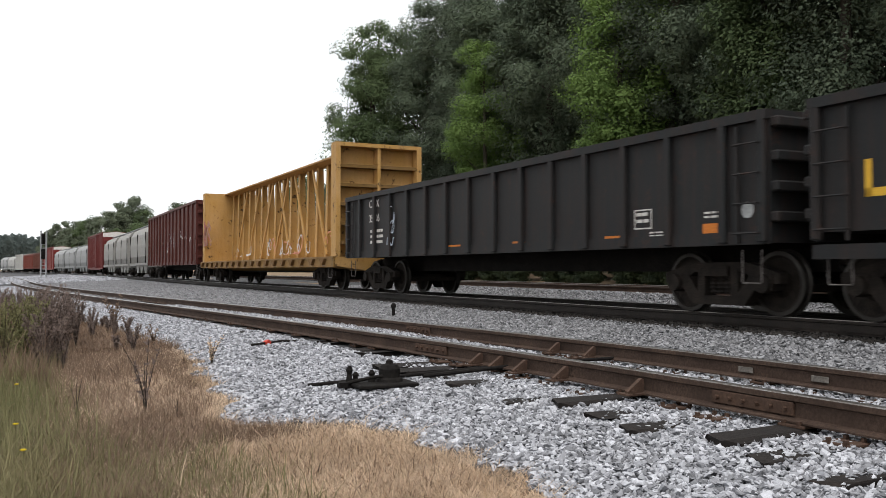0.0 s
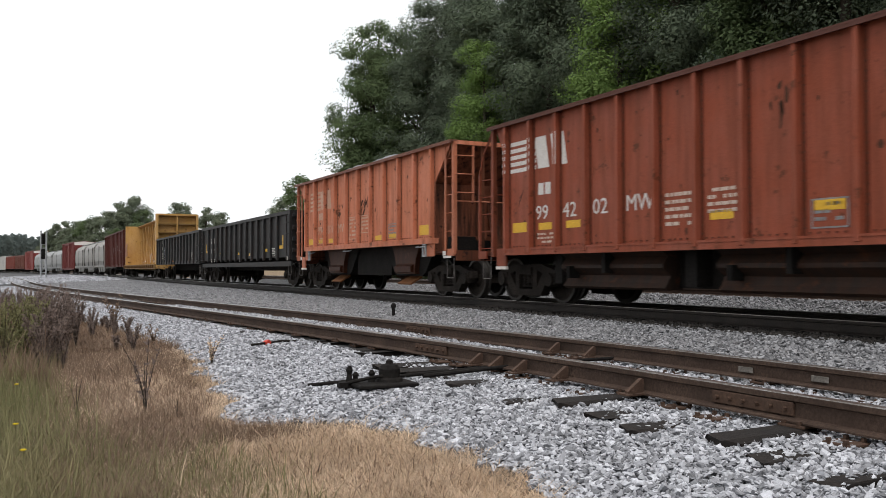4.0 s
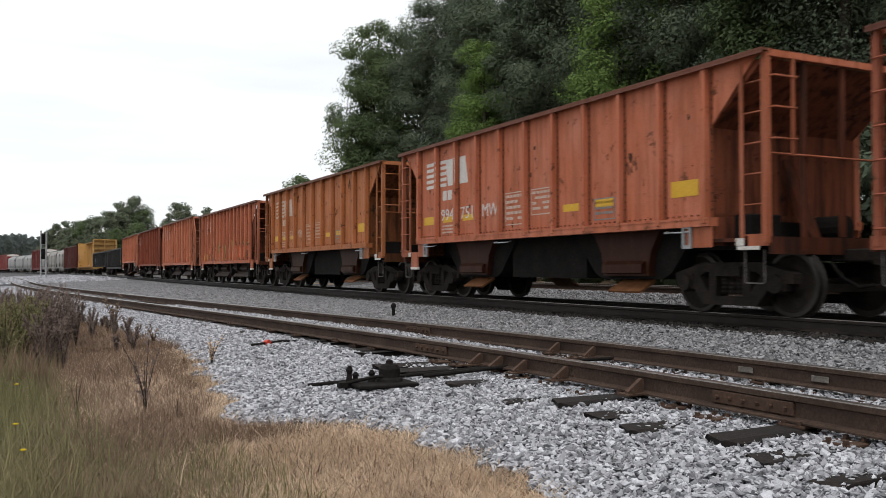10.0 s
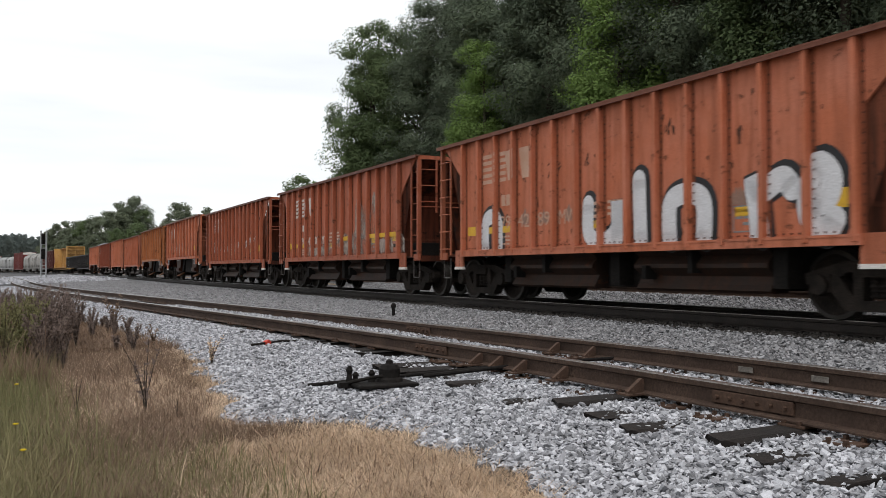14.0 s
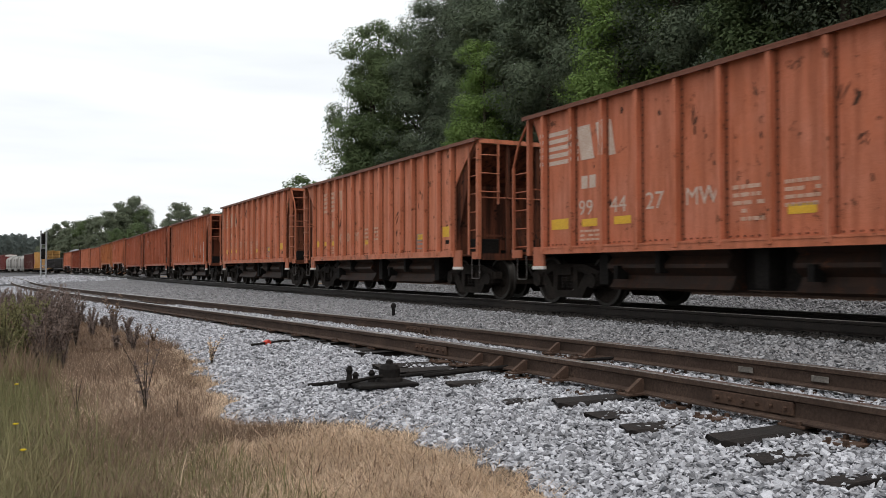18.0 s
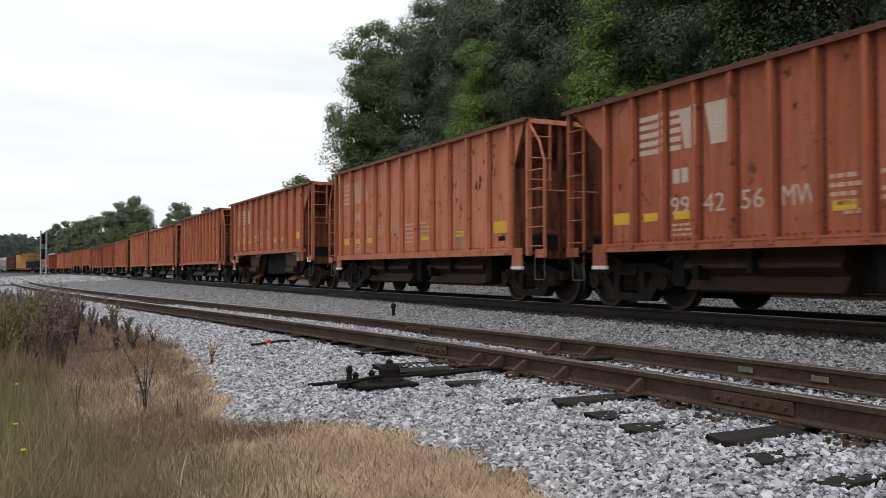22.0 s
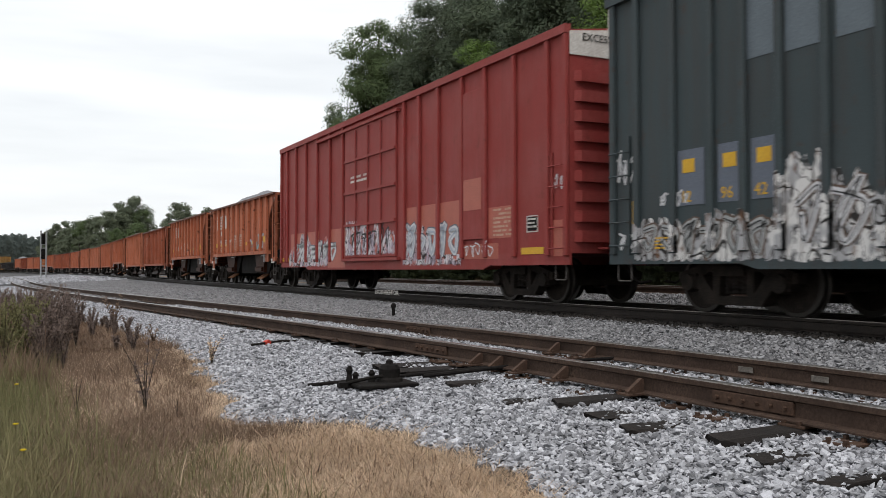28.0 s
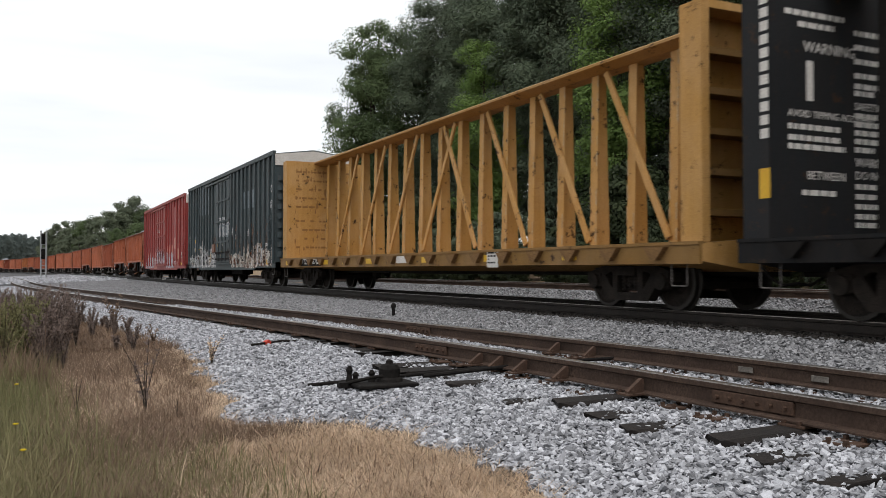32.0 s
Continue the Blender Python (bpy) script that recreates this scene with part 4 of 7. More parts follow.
STROKES = dict(
    n=((-1, 0), (-1, 0.75), (-0.5, 1), (0.5, 1), (1, 0.75), (1, 0)),
    u=((-1, 1), (-1, 0.25), (-0.4, 0), (0.5, 0.05), (1, 0.4), (1, 1), (1, 0.1)),
    i=((0.1, 0), (0, 0.5), (-0.1, 1)),
    m=((-1, 0), (-0.75, 1), (0, 0.45), (0.75, 1), (1, 0)),
    a=((-1, 0), (-0.2, 1), (0.25, 0.95), (1, 0), (0.5, 0.35), (-0.5, 0.35)),
    r=((-0.6, 0), (-0.7, 0.5), (-0.9, 1), (-0.5, 0.8), (0.5, 1), (0.95, 0.8)),
    e=((0.9, 0.2), (0.2, 0), (-0.7, 0.2), (-0.9, 0.6), (-0.2, 1), (0.7, 0.8), (0.4, 0.5), (-0.6, 0.42)),
    o=((0, 0), (-0.9, 0.3), (-0.8, 0.8), (0, 1), (0.9, 0.75), (0.9, 0.25), (0, 0)),
    c=((0.9, 0.8), (0, 1), (-0.9, 0.65), (-0.8, 0.2), (0.1, 0), (0.9, 0.2)),
    s=((0.9, 0.85), (0, 1), (-0.9, 0.75), (-0.3, 0.52), (0.8, 0.35), (0.5, 0.03), (-0.9, 0.12)),
)


def smooth_line(p, cuts=6):
    """Points along a smooth curve through p."""
    out = []
    for k in range(len(p) - 1):
        a, b, c, d = (Vector(p[min(max(k + j, 0), len(p) - 1)]) for j in (-1, 0, 1, 2))
        for i in range(cuts):
            t = i / cuts
            out.append(0.5 * (2 * b + (c - a) * t + (2 * a - 5 * b + 4 * c - d) * t * t + (3 * b - a - 3 * c + d) * t ** 3))
    return out + [Vector(p[-1])]


def ribbon(bm, line, width):
    """A flat painted band of even width along a line in the side's plane, with round ends."""
    prev = None
    for i, (y, z) in enumerate(line):
        q, r = line[max(i - 1, 0)], line[min(i + 1, len(line) - 1)]
        d = Vector((r[0] - q[0], r[1] - q[1])).normalized() * width / 2
        cur = (bm.verts.new((0, y - d.y, z + d.x)), bm.verts.new((0, y + d.y, z - d.x)))
        if prev:
            bm.faces.new((prev[0], prev[1], cur[1], cur[0]))
        prev = cur
    for y, z in (line[0], line[-1]):
        bm.faces.new([bm.verts.new((0, y + math.cos(t) * width / 2, z + math.sin(t) * width / 2)) for t in (6.283 * i / 12 for i in range(12))])


def piece(car, forms, layers, x=-1.507, label="fat sprayed graffiti letters", slip=0.0):
    """Graffiti letters (form, y of its left, y of its right, low, high); layers: (width, material), widest first, each slipped aside a little."""
    lines = []
    for form, y0, y1, z0, z1 in forms:
        c, w = (y0 + y1) / 2, (y0 - y1) / 2
        lines.append(smooth_line([(c - u * w, z0 + v * (z1 - z0)) for u, v in STROKES[form]]))
    for k, (width, mat) in enumerate(layers):
        bm = bmesh.new()
        for n, line in enumerate(lines):
            ribbon(bm, [(y - slip * k, z + slip * 0.5 * k) for y, z in line], width)
        tagged(part("graffiti", bm, mat, car, label, (x - 0.003 * k, 0, 0)), kind="stuff")


def loop(rnd, c, w, z0, h, knots):
    """A wandering looped stroke inside a box."""
    pts = []
    for k in range(knots):
        a = 2.4 * k + rnd.uniform(-0.5, 0.5)
        r = rnd.uniform(0.55, 1.0)
        pts.append((c + math.cos(a) * w * r, z0 + h * (0.5 + 0.5 * math.sin(a * 0.8 + 0.7) * r)))
    return smooth_line(pts, 5)


def tangle(car, y0, y1, z0, z1, count, layers, seed, x=-1.512, label="looping sprayed graffiti"):
    """Loops side by side, each laid in bands of paint, widest first."""
    rnd = random.Random(seed)
    step = (y0 - y1) / count
    lines = [loop(rnd, y0 - (k + 0.5) * step, step * rnd.uniform(0.4, 0.62), z0, (z1 - z0) * rnd.uniform(0.75, 1.0), rnd.randint(4, 6)) for k in range(count)]
    for k, (width, mat) in enumerate(layers):
        bm = bmesh.new()
        for line in lines:
            ribbon(bm, [(y + 0.012 * k, z - 0.008 * k) for y, z in line], width)
        tagged(part("graffiti", bm, mat, car, label, (x - 0.0025 * k, 0, 0)), kind="stuff")


def scrawl(car, y0, y1, z0, z1, strokes, mat, seed, width=0.028, x=-1.509):
    """A thin unreadable tag."""
    tangle(car, y0, y1, z0, z1, strokes, [(width, mat)], seed, x, "thin scrawled tag")


def splash(car, y0, y1, z0, z1, count, mat, seed, x=-1.5075, broad=0.4, posts=()):
    """Patches of sprayed paint with uneven, dripping edges."""
    rnd = random.Random(seed)
    for k in range(count):
        w = (y1 - y0) / count
        c, half, h = y0 + (k + 0.5) * w, w * rnd.uniform(broad, broad + 0.22), (z1 - z0) * rnd.uniform(0.65, 1.0)
        bm = bmesh.new()
        n, level, top = max(30, int(half * 36)), rnd.uniform(0.7, 0.95), []
        for i in range(n + 1):
            level = min(1.05, max(0.5, level + rnd.uniform(-0.13, 0.13)))
            top.append((c - half + 2 * half * i / n, z0 + h * level * min(1.0, 0.75 + 0.08 * min(i, n - i))))
        low = [(c + half - 2 * half * i / n, z0 + rnd.uniform(0, 0.06)) for i in range(n + 1)]
        bm.faces.new([bm.verts.new((0, y, z)) for y, z in top + low])
        for q in posts:
            if c - half < q < c + half:
                hi = z0 + h * rnd.uniform(0.6, 0.95)
                lo = max(z0, 0.92)
                bm.faces.new([bm.verts.new((-0.0755, q + u * 0.056, z)) for u, z in ((-1, lo), (1, lo), (1, hi), (0.2, hi + rnd.uniform(-0.08, 0.08)), (-1, hi - rnd.uniform(0, 0.1)))])
                for e in (-1, 1):
                    bm.faces.new([bm.verts.new((v, q + e * 0.0625, z)) for v, z in ((0.0, lo), (-0.07, lo), (-0.07, hi - 0.05), (0.0, hi + rnd.uniform(-0.1, 0.1)))])
        tagged(part("graffiti", bm, mat, car, "patch of sprayed paint", (x - 0.0004 * k, 0, 0)), kind="stuff")


def tag_paint(name, light, ash, rust, rusty, seed):
    """Old layered graffiti: pale and ashen fields, thin dark outlines that wander between them, rust breaking through."""
    m, n, l, bsdf = nodes_of(name)
    mp = n.new("ShaderNodeMapping")
    mp.inputs["Location"].default_value = (0, seed * 3.7, seed * 1.3)
    mp.inputs["Scale"].default_value = (1, 1.25, 0.8)
    l.new(n.new("ShaderNodeTexCoord").outputs["Object"], mp.inputs[0])
    co = mp.outputs[0]
    col = mix(n, l, ramp(n, l, tex_noise(n, l, co, 2.2, 2), 0.47, 0.51), ash, light)
    col = mix(n, l, ramp(n, l, tex_noise(n, l, co, 5.0, 3), 0.56, 0.6), col, tuple(c * 0.45 for c in ash))
    for scale, thin in ((1.7, 0.018), (3.1, 0.014)):
        off, dist = n.new("ShaderNodeMath"), n.new("ShaderNodeMath")
        off.operation, dist.operation = "SUBTRACT", "ABSOLUTE"
        off.inputs[1].default_value = 0.5
        l.new(tex_noise(n, l, co, scale, 1), off.inputs[0])
        l.new(off.outputs[0], dist.inputs[0])
        col = mix(n, l, ramp(n, l, dist.outputs[0], thin * 0.6, thin), (0.03, 0.028, 0.027), col)
    eaten = ramp(n, l, tex_noise(n, l, co, 2.6, 8, 0.7), 0.62 - 0.2 * rusty, 0.7 - 0.2 * rusty)
    col = mix(n, l, eaten, col, rust)
    col = mix(n, l, ramp(n, l, tex_noise(n, l, co, 1.0, 5, 0.65, (9, 9, 0.6)), 0.56, 0.68), col, tuple(c * 0.5 for c in rust))
    l.new(col, bsdf.inputs["Base Color"])
    bsdf.inputs["Roughness"].default_value = 0.65
    bsdf.inputs["Specular IOR Level"].default_value = 0.15
    return m


def stain_film(name, colour, lo, hi):
    """A thin brown stain in drifting patches, with bare paint between them."""
    m, n, l, bsdf = nodes_of(name)
    co = n.new("ShaderNodeTexCoord").outputs["Object"]
    l.new(mix(n, l, ramp(n, l, tex_noise(n, l, co, 9, 6), 0.35, 0.7), colour, tuple(c * 0.45 for c in colour)), bsdf.inputs["Base Color"])
    bsdf.inputs["Roughness"].default_value = 0.85
    both = n.new("ShaderNodeMixShader")
    l.new(ramp(n, l, tex_noise(n, l, co, 1.1, 8, 0.68, (1, 1.6, 1.0)), lo, hi), both.inputs[0])
    l.new(n.new("ShaderNodeBsdfTransparent").outputs[0], both.inputs[1])
    l.new(bsdf.outputs[0], both.inputs[2])
    l.new(both.outputs[0], n["Material Output"].inputs[0])
    return m


FILM = stain_film("brown_rust_film", (0.085, 0.05, 0.032), 0.46, 0.72)
CHALK = stain_film("chalky_worn_film", (0.36, 0.3, 0.26), 0.4, 0.6)
TAGS = dict(
    pale=tag_paint("pale_layered_graffiti", (0.62, 0.61, 0.6), (0.36, 0.36, 0.37), (0.14, 0.075, 0.045), 0.25, 1),
    rusty=tag_paint("rust_eaten_graffiti", (0.64, 0.6, 0.55), (0.4, 0.33, 0.28), (0.11, 0.04, 0.02), 0.55, 2),
    pink=tag_paint("graffiti_on_red_paint", (0.6, 0.57, 0.6), (0.42, 0.36, 0.43), (0.45, 0.13, 0.1), 0.45, 3),
)
SPRAY = {n: surface("spray_" + n, c, tuple(v * 1.15 for v in c), 5, 0.5, 0, 40, 0.05) for n, c in dict(white=(0.66, 0.66, 0.68), black=(0.02, 0.02, 0.022), green=(0.33, 0.37, 0.13), red=(0.6, 0.14, 0.05), pale=(0.42, 0.47, 0.55), peach=(0.6, 0.25, 0.15), blush=(0.43, 0.125, 0.09), grey=(0.13, 0.15, 0.19), maroon=(0.35, 0.04, 0.04), teal=(0.25, 0.4, 0.42), rust=(0.28, 0.1, 0.04), slate=(0.13, 0.16, 0.185), ash=(0.4, 0.41, 0.41), drip=(0.13, 0.09, 0.07), lemon=(0.5, 0.4, 0.06), ochre=(0.27, 0.135, 0.045), stain=(0.16, 0.07, 0.04), fade=(0.27, 0.16, 0.12)).items()}


def wheelset_bm():
    bm = bmesh.new()
    tube(bm, [(-1.08, 0, 0), (1.08, 0, 0)], 0.085, 10)
    for s in (-1, 1):
        lathe(bm, [(s * 0.685, 0.12), (s * 0.69, 0.4), (s * 0.685, 0.485), (s * 0.72, 0.487), (s * 0.733, 0.459), (s * 0.82, 0.455), (s * 0.825, 0.4), (s * 0.79, 0.36), (s * 0.77, 0.2), (s * 0.83, 0.13)], 26)
        for k in range(3):
            a = k * 2.094
            box(bm, min(s * 1.08, s * 1.11), max(s * 1.08, s * 1.11), 0.05 * math.cos(a) - 0.014, 0.05 * math.cos(a) + 0.014, 0.05 * math.sin(a) - 0.014, 0.05 * math.sin(a) + 0.014)
    return bm


def side_frame_bm():
    """Cast side frame: arched top member, heavy sloping legs down to the spring seat, pedestals over the bearings."""
    bm = bmesh.new()
    prism(bm, [(-1.14, 0.46), (-1.15, 0.6), (-0.86, 0.68), (-0.55, 0.76), (0.55, 0.76), (0.86, 0.68), (1.15, 0.6), (1.14, 0.46), (0.76, 0.46), (0.5, 0.62), (-0.5, 0.62), (-0.76, 0.46)], -0.08, 0.08)
    prism(bm, [(-0.84, 0.5), (-0.62, 0.58), (-0.36, 0.27), (0.36, 0.27), (0.62, 0.58), (0.84, 0.5), (0.52, 0.14), (-0.52, 0.14)], -0.1, 0.1)
    for s in (-1, 1):
        box(bm, -0.1, 0.1, s * 0.33 - 0.07, s * 0.33 + 0.07, 0.22, 0.66)
        box(bm, -0.11, 0.11, s * 0.889 - 0.15, s * 0.889 + 0.15, 0.36, 0.6)
        lathe_at = [(-0.16, 0.06), (-0.16, 0.13), (-0.1, 0.14), (0.05, 0.14)]
        ring = len(bm.verts)
        lathe(bm, lathe_at, 12)
        bm.verts.ensure_lookup_table()
        for v in bm.verts[ring:]:
            v.co += Vector((0, s * 0.889, 0.457))
    box(bm, -0.14, 0.02, -0.24, 0.24, 0.56, 0.7)
    return bm


def spring_bm():
    """One coil spring as a ribbed column."""
    prof = []
    for k in range(5):
        prof += [(0.3 + 0.06 * k, 0.055), (0.325 + 0.06 * k, 0.072), (0.35 + 0.06 * k, 0.055)]
    return lathe(bmesh.new(), prof, 8, "z")


WHEELS = {1: [], -1: []}


def bright_rims(me):
    """The rubbed running faces of the wheels get the tread's steel."""
    me.materials.append(M["tread"])
    for f in me.polygons:
        if all(math.hypot(me.vertices[i].co.y, me.vertices[i].co.z) > 0.39 for i in f.vertices):
            f.material_index = 1



def truck(car, y):
    t = put(("truck", 1), M["truckm"], lambda: boxes((-1.0, 1.0, -0.2, 0.2, 0.36, 0.62), (-0.3, 0.3, -0.3, 0.3, 0.6, 0.76), (-0.75, 0.75, -1.25, -1.2, 0.35, 0.45), (-0.75, 0.75, 1.2, 1.25, 0.35, 0.45)), car, "black cast-steel truck under the car", (0, y, 0))
    for s in (-1, 1):
        put(("side_frame", 1), M["truckm"], side_frame_bm, t, at=(s * 1.0, 0, 0))
        for k in (-0.15, 0.0, 0.15):
            put(("spring", 1), M["truckm"], spring_bm, t, at=(s * 1.0, k, 0))
    for s in (1, -1):
        w = put(("wheelset", 1), M["truckm"], wheelset_bm, t, "steel wheels on an axle", (0, s * 0.889, 0.457))
        if len(w.data.materials) == 1:
            bright_rims(w.data)
        WHEELS[s].append(w)


def coupler_bm():
    bm = soft_box(-0.09, 0.09, -0.2, 0.62, 0.76, 0.94, 0.02)
    box(bm, -0.2, 0.06, 0.5, 0.68, 0.72, 0.98)
    box(bm, 0.06, 0.17, 0.56, 0.8, 0.72, 0.98)
    return bm


def hose_bm():
    bm = bmesh.new()
    tube(bm, [(0.3, 0, 0.75), (0.32, 0.2, 0.55), (0.25, 0.4, 0.42), (0.12, 0.55, 0.45)], 0.025, 6)
    return bm


def running_gear(car, half, centers, gap=0.62):
    """Trucks, couplers and air hoses; half: from the middle to the end sill."""
    for s in (1, -1):
        truck(car, s * centers)
    for turn, yy in ((0, half - 0.05), (180, -half + 0.05)):
        put(("coupler", 1), M["truckm"], coupler_bm, car, at=pose(0, yy, 0, 0, 0, turn))
        put(("air_hose", 1), M["black"], hose_bm, car, at=pose(0, yy, 0, 0, 0, turn))


def ladder_bm(height, rungs, width=0.42, rail=0.05, both=True, foot=0.0):
    """A ladder in the y-z plane from z 0, one rail at y 0 and one at y width."""
    bm = bmesh.new()
    for y in (0, width) if both else (0,):
        box(bm, -0.012, 0.018, y - rail / 2, y + rail / 2, foot, height)
    for k in range(rungs):
        z = 0.14 + k * (height - 0.4) / max(rungs - 1, 1)
        if z < foot:
            continue
        tube(bm, [(0.0, -0.02, z), (-0.07, 0.0, z), (-0.07, width, z), (0.0, width + 0.02, z)], 0.014, 5)
    return bm


def bent_ladder_bm(height, width):
    """A short side ladder: its outer rail, at y 0, leans in to the car's corner at the top."""
    bm = bmesh.new()
    w = width - 0.05
    box(bm, -0.03, 0.018, -0.025, 0.025, -0.1, height * 0.66)
    tube(bm, [(0, 0, height * 0.65), (0, w * 0.35, height * 0.82), (0, w, height * 0.97)], 0.026, 5)
    return bm


def stirrup_bm():
    bm = bmesh.new()
    tube(bm, [(0, -0.17, 0.5), (0, -0.17, 0.07), (0, -0.15, 0.05), (0, 0.15, 0.05), (0, 0.17, 0.07), (0, 0.17, 0.5)], 0.011, 5)
    return bm


def tow_loop_bm():
    """A plate with a long slot, as four bars."""
    return boxes((-0.02, 0.02, -0.09, -0.055, 0, 0.34), (-0.02, 0.02, 0.055, 0.09, 0, 0.34), (-0.02, 0.02, -0.055, 0.055, 0, 0.05), (-0.02, 0.02, -0.055, 0.055, 0.29, 0.34))


def grab_bm():
    bm = bmesh.new()
    tube(bm, [(0.0, -0.28, 0), (-0.07, -0.28, -0.03), (-0.07, 0.28, -0.03), (0.0, 0.28, 0)], 0.013, 5)
    return bm


def emblem(car, y, z, w, h, ribs, mat):
    """Plain railway emblem: five stripes running into two slanted blocks, in white; it runs over the ribs."""
    label = "white striped railway emblem"
    for k in range(5):
        bm, z0 = bmesh.new(), z + h * k * 0.22
        box(bm, -0.002, 0.001, y - w * 0.5, y, z0, z0 + h * 0.13)
        for r in ribs:
            if y - w * 0.5 < r < y:
                box(bm, -0.105, -0.102, r - 0.05, r + 0.05, z0, z0 + h * 0.13)
        part("emblem_stripe", bm, mat, car, label, (-1.504, 0, 0))
    for a, b in ((0.5, 0.72), (0.76, 1.0)):
        bm = prism(bmesh.new(), [(y - w * (a + 0.04), z), (y - w * (a - 0.02), z + h), (y - w * (b - 0.06), z + h), (y - w * b, z)], -0.002, 0.001)
        for r in ribs:
            if y - w * b < r < y - w * a:
                box(bm, -0.105, -0.102, r - 0.05, r + 0.05, z + h * 0.02, z + h)
        part("emblem_block", bm, mat, car, label, (-1.504, 0, 0))


faded = surface("faded_white_paint", (0.5, 0.42, 0.36), (0.62, 0.55, 0.49), 2.5, 0.7, 0, 40, 0.1, dark=(0.36, 0.22, 0.15))
worn = surface("worn_white_paint", (0.42, 0.27, 0.2), (0.55, 0.42, 0.34), 2.0, 0.7, 0, 40, 0.1, dark=(0.4, 0.2, 0.12))
patchgrey = surface("primer_grey", (0.2, 0.2, 0.2), (0.3, 0.29, 0.28), 2, 0.7, 0, 40, 0.1)


def stones_load(length, peak, seed):
    """A heap of ballast showing above the car's side."""
    rng = np.random.default_rng(seed)
    vs, fs = [], []
    nx, ny = 26, 130
    for j in range(ny + 1):
        for i in range(nx + 1):
            u, t = i / nx * 2 - 1, j / ny * 2 - 1
            crest = max(0, math.cos((t - 0.4) * 1.5)) ** 0.8 * (1 + 0.12 * math.sin(t * 11))
            h = 3.32 + peak * crest * (1 - abs(u) ** 1.6) + rng.uniform(-0.05, 0.05)
            vs.append((u * 1.42 + rng.uniform(-0.02, 0.02), t * length / 2 + rng.uniform(-0.02, 0.02), h))
    for j in range(ny):
        for i in range(nx):
            a = j * (nx + 1) + i
            fs += [(a, a + 1, a + nx + 2), (a, a + nx + 2, a + nx + 1)]
    return mesh_np("ballast_load", vs, fs, M["stone"])


GASH = surface("dark_rust_scar", (0.05, 0.024, 0.015), (0.11, 0.045, 0.025), 9, 0.9, 0, 40, 0.4)
BOLT = surface("rusty_bolt_heads", (0.07, 0.03, 0.02), (0.14, 0.055, 0.03), 9, 0.85, 0, 40, 0.3)


def bolts_bm(ribs, low, top, cut):
    """Rows of bolt heads beside the ribs and along the sill."""
    bm = bmesh.new()
    for y in ribs:
        z = low + 0.1
        while z < top - 0.15:
            box(bm, -0.014, 0.0, y - 0.095, y - 0.072, z, z + 0.024)
            z += 0.12
    y = -cut + 0.1
    while y < cut:
        box(bm, -0.014, 0.0, y, y + 0.024, low + 0.035, low + 0.06)
        y += 0.13
    return bm


def scar(bm, rnd, y, z, size, slant):
    """A cluster of ragged slivers where the paint has gone."""
    for _ in range(rnd.randint(3, 7)):
        cy, cz = y + rnd.gauss(0, size * 0.35), z + rnd.gauss(0, size * 0.4)
        ln, wd, k = size * rnd.uniform(0.2, 0.7), size * rnd.uniform(0.05, 0.16), 9
        a = slant + rnd.uniform(-0.35, 0.35)
        ring = []
        for i in range(k):
            u, v = math.cos(6.283 * i / k) * ln * rnd.uniform(0.55, 1.1), math.sin(6.283 * i / k) * wd * rnd.uniform(0.45, 1.3)
            ring.append(bm.verts.new((0, cy + u * math.cos(a) - v * math.sin(a), cz + u * math.sin(a) + v * math.cos(a))))
        bm.faces.new(ring)


